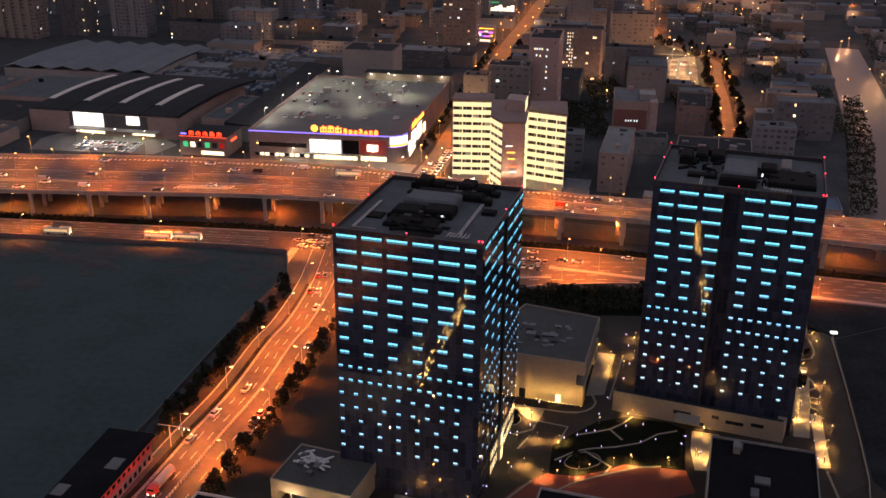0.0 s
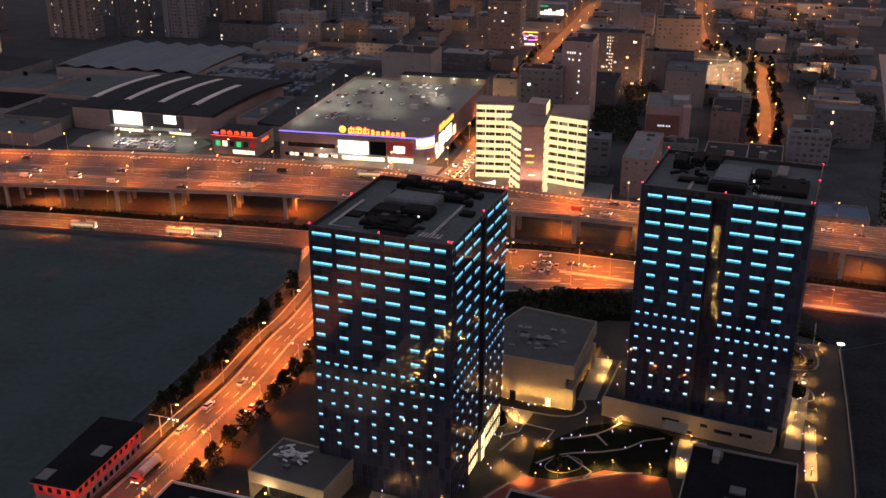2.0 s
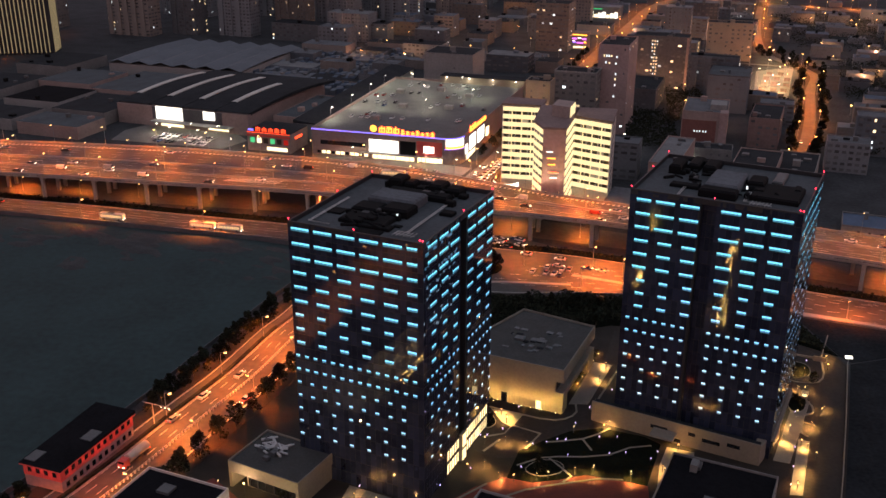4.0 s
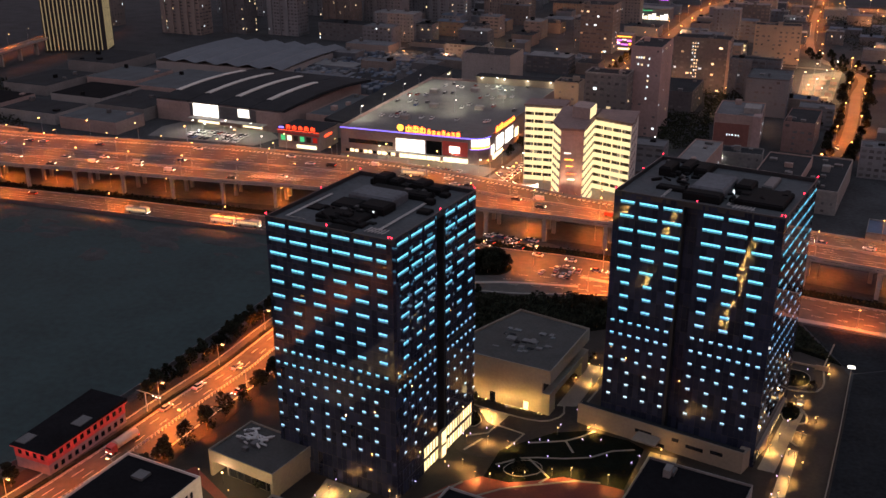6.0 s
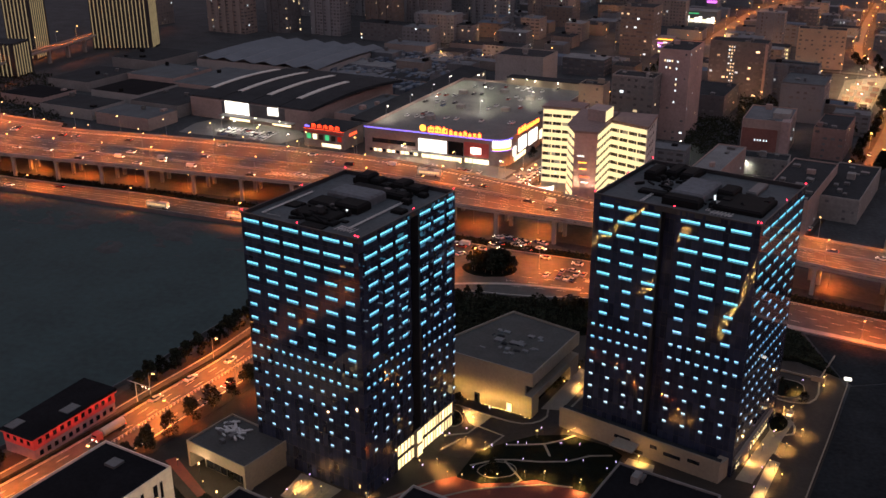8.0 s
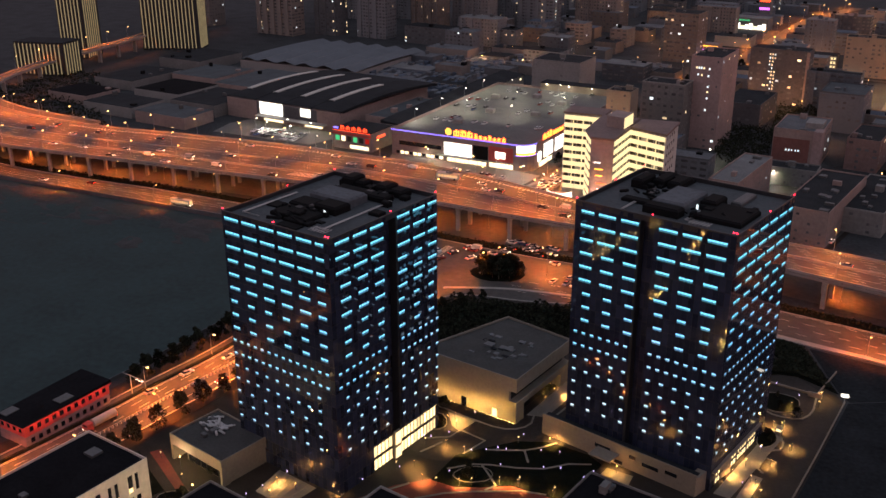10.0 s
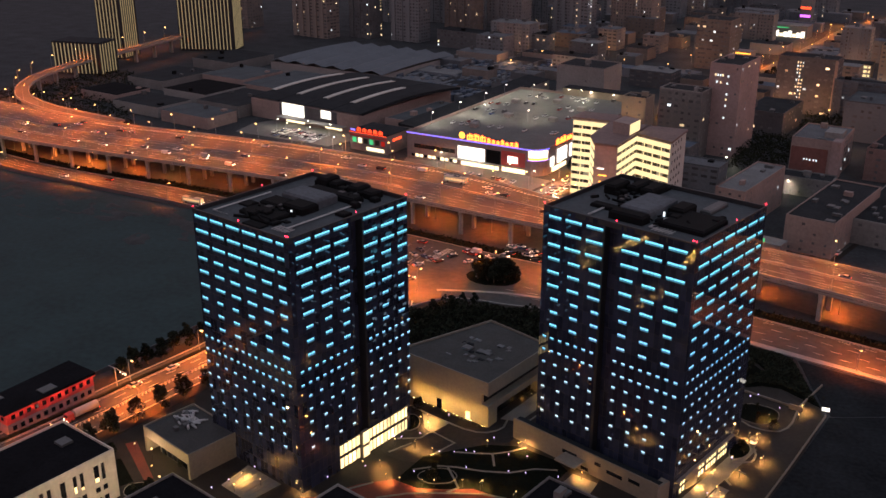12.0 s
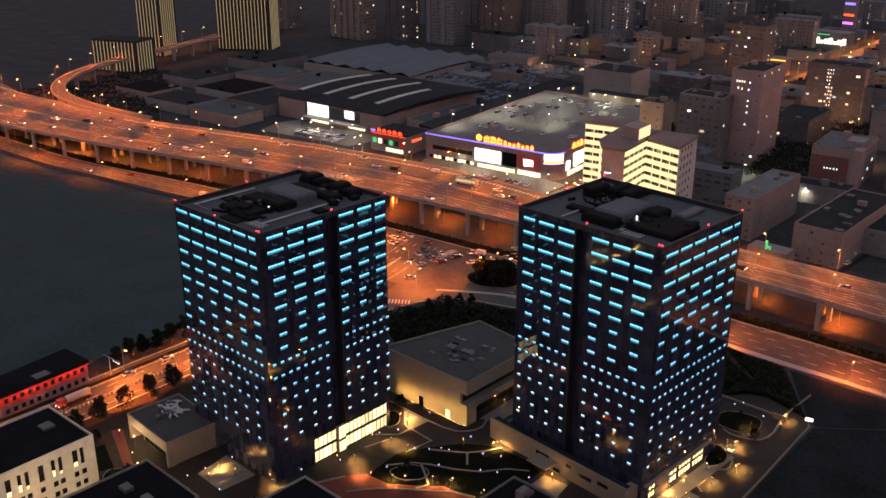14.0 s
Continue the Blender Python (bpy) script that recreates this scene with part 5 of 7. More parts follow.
part("lift_house", Mesh().prism([(24.5, 452), (33, 449), (34.8, 461), (26.5, 464)], YH + 1, YH + 6.2), M_WALLP, yb)
# Lit side of the lift house, as a thin glowing skin.
part("lift_house_glow", Mesh().prism([(33.05, 449.4), (33.3, 449.4), (35.0, 460.6), (34.75, 460.6)], YH + 1.2, YH + 6.0), G_BAND, yb, "wall glowing as if floodlit yellow")
for i, (z, w, g) in enumerate(((31.6, 3.0, G_BOARD), (28.6, 3.8, G_ORANGESIGN), (25.6, 3.2, G_ORANGESIGN), (22.0, 4.2, G_REDSIGN), (19.4, 3.2, G_BOARD))):
    part("sign", Mesh().box(1.6 + .5 * i, -.3, z, 1.6 + .5 * i + w, -.1, z + .45), g, yb, "small glowing sign", m=pose(22.2, 431.8, 0))
for r in range(10):
    for k in range(4):
        part("end_window", Mesh().box(3 + k * 4.2, -.1, 4.4 + r * 3.95, 3.9 + k * 4.2, -.01, 5.9 + r * 3.95), M_WIN, yb, m=pose(52.6, 446.8, 0, 0, 0, 85.7))
gl2 = part("gable_floodlight", Mesh().chamfer(56.3, 457.4, 5.0, 56.9, 458.0, 5.4, .06).box(53.6, 457.6, 4.9, 56.6, 457.8, 5.0), M_CORE, yb)
part("lens", Mesh().face([(56.35, 457.45, 5.42), (56.85, 457.45, 5.42), (56.85, 457.95, 5.42), (56.35, 457.95, 5.42)]), G_LOBBY, gl2, "warm glowing lens")
l = new("gable_beam", FLOOD)
l.parent = yb
l.matrix_basis = look((56.8, 457.7, 5.8), (53.8, 458.5, 26))
cn = thing("fuel_canopy", "flat canopy edged with white lights on slim posts", "canopy", pose(55.5, 462.8, 0, 0, 0, -12))
part("roof", Mesh().chamfer(0, -24, 6.4, 12.5, 0, 7.2, .1), M_HAZEROOF, cn)
for px, py in ((1, -23), (11.5, -23), (1, -1), (11.5, -1), (6, -12)):
    part("post", Mesh().tube((px, py, 0), (px, py, 6.4), .22, .2, 8), M_WALLW, cn)
for i in range(4):
    part("edge_light", Mesh().box(.6 + i * 3.1, -24.25, 6.6, 3.0 + i * 3.1, -24.02, 7.0), G_BOARD, cn, "white light strip")
rs = thing("round_sign_pavilion", "small round pavilion with a white glowing ring", "pavilion", pose(4, 452, 0))
part("drum", Mesh().prism([(6 * math.cos(i * .314), 6 * math.sin(i * .314)) for i in range(20)], 0, 8), M_WALLP, rs)
part("ring_sign", band(Mesh(), [(6.3 * math.cos(i * .157 + 3.3), 6.3 * math.sin(i * .157 + 3.3)) for i in range(18)], .3, 8.2, 2.6), G_BOARD, rs, "white glowing ring sign")
part("blue_tube", band(Mesh(), [(6.4 * math.cos(i * .157 + 3.3), 6.4 * math.sin(i * .157 + 3.3)) for i in range(18)], .3, 7.0, .6), G_BLUELINE, rs)
part("shop_window", band(Mesh(), [(6.15 * math.cos(i * .157 + 3.3), 6.15 * math.sin(i * .157 + 3.3)) for i in range(18)], .2, 1.0, 2.6), G_SHOP, rs)

# market hall with stepped roof and glowing boards
ware = thing("market_hall", "market hall with stepped roof lights and glowing boards", "hall", pose(-253, 563.5, 0, 0, 0, -11))
WW, WD = 94.0, 100.0
part("wall", Mesh().box(0, 0, 0, WW, WD, 12.5), M_WALLP, ware)
for i in range(4):
    x0, x1 = i * WW / 4, (i + 1) * WW / 4
    seg = 12
    ys = [1 + s * (WD - 2) / seg for s in range(seg + 1)]
    hs = [12.7 + 4.4 * math.sin(math.pi * (.04 + .8 * s / seg)) for s in range(seg + 1)]
    part("roof_vault", ribbon(Mesh(), [(x0 + .3 + v * .09, v) for v in ys], [(x1 - .3 + v * .09, v) for v in ys], hs, 1.8), M_DARKROOF, ware, "dark curved roof")
    n = 9 if i < 3 else 7
    part("roof_light", ribbon(Mesh(), [(x0 + .5 + v * .09, v) for v in ys[2:n + 2]], [(x0 + 4.2 + v * .09, v) for v in ys[2:n + 2]], [h + .5 for h in hs[2:n + 2]], .7), M_WALLW, ware, "pale strip of roof lights")
part("dark_front", Mesh().box(26, -.04, 4.7, 76, .0, 12.4), M_WALLB, ware, "dark cladding behind the boards")
part("light_board", Mesh().box(29, -.5, 5.0, 48, -.05, 12.8), G_BOARD, ware, "large white glowing board")
part("light_board", Mesh().box(63, -.5, 7.2, 71, -.05, 12.2), G_BOARD, ware, "white glowing board")
part("shop_window", Mesh().box(32, -.3, .8, 48, -.05, 4.0), G_SHOP, ware)
part("shop_window", Mesh().box(66, -.3, 1.2, 80, -.05, 2.6), G_SHOP, ware)
part("canopy", Mesh().chamfer(28, -6, 4.1, 84, -.06, 4.6, .1), M_CONC, ware)

shop = thing("shop_building", "three-storey shop building with a red rooftop sign", "building", pose(-151, 517.5, 0, 0, 0, -9))
part("wall", Mesh().box(0, 0, 0, 27, 22, 11), M_WALLP, shop)
part("roof", Mesh().box(-.3, -.3, 11, 27.3, 22.3, 11.4), M_DARKROOF, shop)
for i in range(6):
    part("window", Mesh().box(1.8 + i * 4.2, -.12, 4.6, 4.6 + i * 4.2, -.02, 7.6), (G_GREEN, G_SHOP, M_YWIN, G_GREEN, M_YWIN, G_REDBOX)[i], shop, "coloured shop window")
part("shop_window", Mesh().box(12, -.15, .7, 25, -.02, 2.8), G_SHOP, shop)
part("red_fascia", Mesh().box(-.1, -.3, 8.4, 27.1, -.02, 9.6), M_RED, shop)
letters(shop, None, [(6 + i * 4.0, 11.6, 2.6, 2.3) for i in range(5)], (G_REDSIGN, G_REDBOX))
part("red_tube", Mesh().box(-.2, -.35, 10.6, 27.2, -.2, 10.8), G_REDSIGN, shop, "red neon tube")
part("logo_sign", Mesh().prism([(1, -.6), (4.2, -.6), (4.2, -.3), (1, -.3)], 11.6, [12.6, 12.6, 12.6, 12.6]), G_BLUELINE, shop, "blue and white glowing logo")
part("side_sign", Mesh().box(27.1, 6, 7, 27.5, 14, 8.2), G_REDSIGN, shop, "red glowing sign stroke")
shed = thing("market_shed", "long dark market shed with lit side windows", "shed", pose(-132, 545, 0, 0, 0, -7))
part("wall", Mesh().box(0, 0, 0, 17, 175, 9.5), M_WALLG, shed)
part("roof", Mesh().prism([(-.5, -.5), (17.5, -.5), (17.5, 175.5), (-.5, 175.5)], 9.5, [11.5, 9.7, 9.7, 11.5]), M_DARKROOF, shed, "dark sheet roof")
rnd = random.Random(4)
for i in range(26):
    if rnd.random() < .6:
        part("window", Mesh().box(17.0, 3 + i * 6.6, 6.2, 17.1, 5.6 + i * 6.6, 7.6), G_SHOP, shed)
tent = thing("tent_roof", "wide pale tensile roof over a market", "roof", pose(-330, 700, 0, 0, 0, -9))
tm = Mesh()
for i in range(12):
    for j in range(6):
        q = []
        for a, b in ((0, 0), (1, 0), (1, 1), (0, 1)):
            q.append(((i + a) * 9.6, (j + b) * 17, 9 + (2.6 if (i + a) % 2 else 0) + 1.5 * math.sin((j + b) * .52)))
        tm.face(q)
part("membrane", tm, M_TENT, tent, "pale fabric membrane")
part("hall_body", Mesh().box(1, 1, 0, 114, 101, 8.4), M_WALLG, tent)

# strings of warm lights over the alleys between the low offices
for line in ([(-34, 168), (-43, 138), (-56, 100)], [(10, 178), (-10, 138), (-32, 98)], [(51, 186), (31, 145), (12, 104)]):
    sl = thing("string_lights", "strings of small warm bulbs over an alley", "string lights", kind="stuff")
    rr = random.Random(int(line[0][0]))
    bulbs = Mesh()
    for x, y, h in along(line, 1.3):
        for k in range(2):
            px, py, pz = x + rr.uniform(-1.6, 1.6), y + rr.uniform(-.5, .5), rr.uniform(3.2, 5.4)
            bulbs.box(px - .07, py - .07, pz, px + .07, py + .07, pz + .16)
    part("bulbs", bulbs, G_FAIRY, sl, "small warm glowing bulbs", kind="stuff")
    wire = Mesh()
    for o in (-1.2, 0, 1.2):
        band(wire, offset(line, o), .03, 5.4, .03)
    part("wires", wire, M_CORE, sl)
    for x, y, h in along(line, 9):
        part("pole", Mesh().tube((x + 2, y, 0), (x + 2, y, 5.6), .06), M_STEEL, sl)


G_NEON = glow("violet_neon", (0.75, 0.15, 1.0), 2.2)


# ---- the quarter beyond: named blocks, then the mass of roofs ----
FARWIN = (2.0, 1.7)
block("low shed with a blue sheet roof", 156, 433, -12, 24, 19, 4, M_WALLG, M_BLUE, 1, 5, 0.1, depthcols=4, seed=40, roofbits=1, joined=0.6)
block("tall pinkish slab block with few lit windows", 43.0, 590.5, -9.5, 18, 34, 53, M_PINK, M_DARKROOF, 15, 4, 0.16, depthcols=9, seed=21, win=(1.2, 1.4), joined=0.22)
block("grey tower block with deep vertical bays", 18, 578, -9.5, 25, 16, 39, M_WALLG, M_DARKROOF, 11, 6, 0.03, depthcols=4, seed=22, win=FARWIN, joined=0.8)
block("beige stair tower lit by warm light", 4, 548, -9.5, 14, 12, 39, M_STONE, M_DARKROOF, 11, 2, 0.1, depthcols=2, seed=23, joined=0.5)
block("long dark office slab with a lit stair", 66, 723, -9, 39, 16, 37.5, M_WALLB, M_DARKROOF, 10, 9, 0.10, depthcols=4, seed=24, win=FARWIN, joined=0.8)
block("pinkish slab block behind the elevated road", 71, 464, -13, 14, 52, 19.5, M_WALLP, M_ROOF, 6, 3, 0.02, depthcols=10, seed=26, win=(1.2, 1.3), joined=0.5)
block("long low block with a dark stepped roof", 104, 449, -14, 21, 66, 15.5, M_WALLP, M_DARKROOF, 4, 4, 0.02, depthcols=12, roofbits=9, seed=27, win=(1.2, 1.3), joined=0.5)
block("brown office block with rows of lit windows", -14, 858, -10, 28, 26, 40, M_FARWARM, M_DARKROOF, 11, 12, 0.08, depthcols=5, seed=28, win=FARWIN, joined=0.7)
block("pale apartment slab beside a bright street", 128, 842, -4, 36, 16, 30, M_STONE, M_DARKROOF, 9, 8, 0.06, depthcols=3, seed=29, win=FARWIN, joined=0.6)
block("slate-grey block among dark trees", 114, 658, -10, 26, 34, 24, M_FARBLUE, M_TOWERROOF, 7, 6, 0.08, depthcols=7, seed=30, win=FARWIN, joined=0.5)
block("dark reddish block beside a lit street", 131, 574, -12, 17, 36, 17, M_WALLD, M_DARKROOF, 5, 4, 0.05, depthcols=7, seed=31, win=FARWIN, joined=0.4)
block("low grey slab with a pale end wall", 56, 650, -10, 25, 44, 15, M_WALLB, M_DARKROOF, 4, 5, 0.04, depthcols=8, seed=32, win=FARWIN, joined=0.5)
block("long low building with a flat dark roof", 88, 533, -8, 30, 13, 9, M_WALLG, M_DARKROOF, 2, 7, 0.1, depthcols=3, seed=33, roofbits=5, joined=0.5)
block("low dark roadside building with roof clutter", 128, 470, -14, 20, 60, 11, M_WALLG, M_DARKROOF, 3, 5, 0.03, depthcols=9, seed=34, roofbits=8, joined=0.4)
M_BRICKRED = mat("brick_red_render", (0.20, 0.085, 0.072), 0.85, vary=0.25, scale=0.8)
br = block("stepped red-brown block with a pale corner bay", 93, 571, -8, 25, 36, 20, M_WALLP, M_HAZEROOF, 6, 6, 0.0, bare=True, seed=25, roofbits=2)
part("front_panel", Mesh().box(.4, -.25, 0, 19.5, -.01, 15.6), M_BRICKRED, br, "red-brown front panel")
part("corner_bay", Mesh().box(21, -.8, 0, 25.6, 9, 20.6), M_PINK, br, "pale corner bay")
part("roof_step", Mesh().chamfer(15, 8, 20.1, 24, 20, 23.4, .1), M_WALLG, br)
for i in range(5):
    part("window", Mesh().box(7.4 + i * 1.5 + .4 * (i // 3), -.35, 8.6, 8.0 + i * 1.5 + .4 * (i // 3), -.26, 9.6), G_LITW, br, "small lit window")
for r in range(5):
    for c in range(6):
        part("side_window", Mesh().box(25.0, 11 + c * 4, 2.4 + r * 3.5, 25.1, 12.8 + c * 4, 3.9 + r * 3.5), G_LITW if (r * 5 + c * 3) % 11 == 0 else M_DIMWIN, br)
top_row = thing("top_windows", "row of lit windows high on the pink slab", "windows", pose(43.0, 590.5, 0, 0, 0, -9.5))
for i, (x, z) in enumerate(((3.2, 46.5), (4.6, 46.5), (6.0, 46.5), (7.4, 46.5), (10.6, 46.2), (4.2, 42.6), (6.4, 42.4), (10.2, 42.2), (10.4, 36.0), (10.4, 33.0), (10.4, 29.4), (10.0, 22.5))):
    part("window", Mesh().box(x, -.2, z, x + .8, -.08, z + 1.1), G_LIT if i % 3 == 0 else G_LITW, top_row)
sf = thing("wall_floodlight", "small floodlight on a bracket by a stair tower", "floodlight", pose(9.5, 541.5, 0, 0, 0, -9.5))
part("post", Mesh().tube((0, 0, 0), (0, 0, 14), .12, .1, 6), M_STEEL, sf)
part("head", Mesh().chamfer(-.4, -.3, 14, .4, .3, 14.5, .06), M_CORE, sf)
l = new("stair_flood", FLOOD)
l.parent = sf
l.matrix_basis = look((0, .3, 14.8), (0, 5.5, 33))
stair = thing("lit_staircase", "column of lit stair windows on an office slab", "windows", pose(66, 723, 0, 0, 0, -9))
sr = random.Random(41)
for i in range(14):
    for x in (13.2, 14.9, 16.6):
        if sr.random() < (.85 if x > 14 else .45):
            w2 = sr.uniform(.5, 1.0)
            part("window", Mesh().box(x, -.25, 3.4 + i * 2.35, x + w2, -.08, 4.5 + i * 2.35), G_LIT if sr.random() < .7 else G_LITW, stair)
part("end_pier", Mesh().box(37.4, -.6, 0, 39.2, .02, 37.6), M_WALLP, stair, "pale end pier")
gold = thing("golden_building", "low building with golden floodlit bands", "building", pose(101, 846, 0, 0, 0, -8))
part("wall", Mesh().box(0, 0, 0, 22, 12, 15), M_STONE, gold)
part("roof", Mesh().box(-.3, -.3, 15, 22.3, 12.3, 15.5), M_DARKROOF, gold)
for i in range(4):
    # Floodlit gold facade, put in as bands that glow by themselves.
    part("floodlit_band", Mesh().box(.6, -.3, 2.2 + i * 3.3, 21.4, -.02, 4.0 + i * 3.3), G_BAND, gold, "band glowing as if floodlit gold")
for i in range(5):
    part("column", Mesh().box(1.6 + i * 4.4, -.6, 0, 2.4 + i * 4.4, -.31, 15), M_STONE, gold)
neon = thing("neon_shop", "shop corner with violet and yellow neon", "shop", pose(16, 872, 0, 0, 0, -10))
part("wall", Mesh().box(0, 0, 0, 14, 12, 14), M_WALLP, neon)
for nx, nz, nw, nh, ng in ((.6, 8.6, 4.2, 1.0, G_NEON), (5.6, 9.4, 3.2, .8, G_BOARD), (9.6, 8.4, 3.6, 1.2, G_NEON), (1.4, 5.6, 2.4, 1.2, G_BLUELINE), (5.0, 5.2, 5.6, .9, G_NEON), (11.2, 5.6, 2.0, 1.4, G_ORANGESIGN), (2.0, 1.2, 9.0, 1.4, G_SHOP)):
    part("neon_sign", Mesh().box(nx, -.4, nz, nx + nw, -.02, nz + nh), ng, neon, "small glowing sign")
part("neon_strip", Mesh().box(.5, -.5, 12.0, 13.5, -.02, 12.8), G_ORANGESIGN, neon, "yellow neon strip")
lit = thing("lit_mall", "glass shop front glowing white and green", "shop", pose(18, 1056, 0, 0, 0, -10))
part("wall", Mesh().box(0, 0, 0, 40, 20, 12), M_WALLG, lit)
for i in range(9):
    part("glazing", Mesh().box(1 + i * 4.2, -.4, 1, 4.4 + i * 4.2, -.02, 4.2 + 2.6 * ((i * 7) % 3) / 2), G_BOARD if i % 3 else G_SHOP, lit, "white glowing glazing")
part("sign_strip", Mesh().box(4, -.5, 9.2, 22, -.02, 10.2), G_GREEN, lit, "green glowing strip")
part("entrance_board", Mesh().box(24, -2, 1, 42, -1.6, 3.4), G_BOARD, gold, "white glowing entrance strip")
led = thing("sign_tower", "narrow tower with red and blue glowing bars", "building", pose(44, 1104, 0, 0, 0, -10))
part("wall", Mesh().box(0, 0, 0, 11, 11, 44), M_WALLG, led)
for i, (z, g) in enumerate(((39, G_REDSIGN), (33, G_BLUELINE), (22, G_REDSIGN), (14, G_NEON))):
    part("light_bar", Mesh().box(.5, -.4, z, 10.5, -.02, z + 2.2), g, led, "glowing coloured bar")
gs = thing("green_sign", "small green glowing sign on a flat roof", "sign", pose(96, 431, 0, 0, 0, -14))
part("board", Mesh().box(0, 0, 8.5, .8, .3, 12.5).box(.8, 0, 9.4, 2.2, .3, 10.2).box(1.6, 0, 8.5, 2.2, .3, 9.4), G_GREEN, gs)
part("hut", Mesh().chamfer(-8, 0.5, 0, 9, 9, 8.3, .1), M_WALLG, gs)


def filler(x, y, yaw, w, d, h, wall, roof, lit, seed, far):
    """An ordinary block of the quarter, its window rows joined."""
    rnd = random.Random(seed)
    b = thing("apartment_block" if h > 11 else "low_building",
              "%s with %s" % ("tall apartment tower" if h > 40 else "plain apartment block" if h > 11 else "low workshop building", "a few lit windows" if lit > .02 else "dark windows and flat roof"),
              "building", pose(x, y, 0, 0, 0, yaw), group="city blocks")
    plan = [(0, 0)]
    if h > 24 and w > 18:
        for i in range(int(w // 9)):
            plan += [(i * 9 + 2, 0), (i * 9 + 2, -1.2), (i * 9 + 6, -1.2), (i * 9 + 6, 0)]
    part("wall", Mesh().prism(plan + [(w, 0), (w, d), (0, d)], 0, h), wall, b)
    rf = Mesh().box(.3, .3, h, w - .3, d - .3, h + .15)
    part("roof", rf, roof, b)
    pr = Mesh()
    for x0, y0, x1, y1 in () if y > 760 or h < 9 else ((0, 0, w, .28), (0, d - .28, w, d), (0, .28, .28, d - .28), (w - .28, .28, w, d - .28)):
        pr.box(x0, y0, h, x1, y1, h + .8)
    if pr.v:
        part("parapet", pr, wall, b)
    for i in range(rnd.randint(1, 2 if y > 700 else 3)):
        a, c = rnd.uniform(.5, max(.6, w - 4.5)), rnd.uniform(.5, max(.6, d - 4.5))
        part("roof_house", Mesh().chamfer(a, c, h + .1, a + rnd.uniform(1.5, 4), c + rnd.uniform(1.5, 4), h + rnd.uniform(1, 3), .06), rnd.choice((wall, M_PLANT, M_DARKPLANT)), b)
    wm = Mesh()
    floors = max(1, round(h / 3.1))
    step, ww, wh = rnd.choice(((3.2, 1.5, 1.4), (3.6, 2.2, 1.5), (4.4, 3.2, 1.3), (2.9, 1.2, 1.6)))
    stair = rnd.random() < .22
    for ox, oy, ang, L in () if h < 11 else ((0, 0, 0, w), (w, 0, 90, d)):
        n = max(1, int(L / step))
        sc = rnd.randrange(n)
        ca, sa = math.cos(radians(ang)), math.sin(radians(ang))
        for r in range(floors):
            for c in range(n):
                if rnd.random() < .15:
                    continue
                s0, z0 = (c + .5) * L / n - ww / 2, r * h / floors + 1.0
                k = 0
                if rnd.random() < lit or (stair and c == sc and rnd.random() < .5):
                    k = 1 if rnd.random() < .6 else 2
                e = -1.26 if (h > 24 and w > 18 and ang == 0 and any(i * 9 + 2 <= s0 and s0 + ww <= i * 9 + 6 for i in range(int(w // 9)))) else -.06
                q = ww if k == 0 else ww * rnd.uniform(.35, .65)
                p = [(s0, z0), (s0 + q, z0), (s0 + q, z0 + wh), (s0, z0 + wh)]
                wm.face([(ox + ca * s - sa * e, oy + sa * s + ca * e, z) for s, z in p], k)
    if wm.v:
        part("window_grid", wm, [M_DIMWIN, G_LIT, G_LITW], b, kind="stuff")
    return b


def gap(x, y, line):
    best = 1e9
    for (x0, y0), (x1, y1) in zip(line, line[1:]):
        dx, dy = x1 - x0, y1 - y0
        k = max(0, min(1, ((x - x0) * dx + (y - y0) * dy) / (dx * dx + dy * dy)))
        best = min(best, math.hypot(x - x0 - k * dx, y - y0 - k * dy))
    return best


RIVER = [(197, 424), (245, 558), (284, 690), (332, 863), (370, 1000)]
TAKEN = [(50, 607, 24), (31, 586, 18), (11, 554, 14), (86, 728, 24), (168, 735, 22), (176, 790, 24), (28, 455, 38), (14, 866, 26), (146, 848, 22), (168, 765, 40), (110, 850, 16), (23, 879, 10), (40, 1066, 24), (-64, 716, 30), (-60, 660, 20)]
rnd = random.Random(12)
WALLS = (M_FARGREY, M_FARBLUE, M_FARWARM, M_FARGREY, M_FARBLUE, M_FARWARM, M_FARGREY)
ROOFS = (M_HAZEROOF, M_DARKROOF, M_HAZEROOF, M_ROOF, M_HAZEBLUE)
count = 0


def try_block(x, y, w, d, h, lit, yaw=-10, far=False):
    global count
    c, s = math.cos(radians(yaw)), math.sin(radians(yaw))
    cx, cy = x + c * w / 2 - s * d / 2, y + s * w / 2 + c * d / 2
    r = max(w, d) / 2
    if 52 < cx < (172 if cy < 618 else 134) and cy < 700:
        return
    if min(gap(cx, cy, STREET1), gap(cx, cy, STREET2)) < r * .5 + 6 or gap(cx, cy, STREET3) < 12 or gap(cx, cy, RIVER) < r + 14 or gap(cx, cy, FARHW) < r + 16:
        return
    if gap(cx, cy, STREET1) < r * .85 + 11:
        return
    if any(math.hypot(cx - a, cy - b) < r * .75 + q for a, b, q in TAKEN):
        return
    if min(gap(cx, cy, STREET1), gap(cx, cy, STREET2)) < r + 26:
        h = min(h, 9 if gap(cx, cy, STREET1) < r + 26 else 12 if y > 560 else 16)
    if cx > 215 and cy > 640:
        h = min(h, rnd.choice((5, 6, 8, 10)))
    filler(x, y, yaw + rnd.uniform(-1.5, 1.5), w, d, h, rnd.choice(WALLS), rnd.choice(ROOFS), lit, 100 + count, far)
    count += 1


# right-hand quarter: rows of slabs between the streets and beyond the river
y = 470
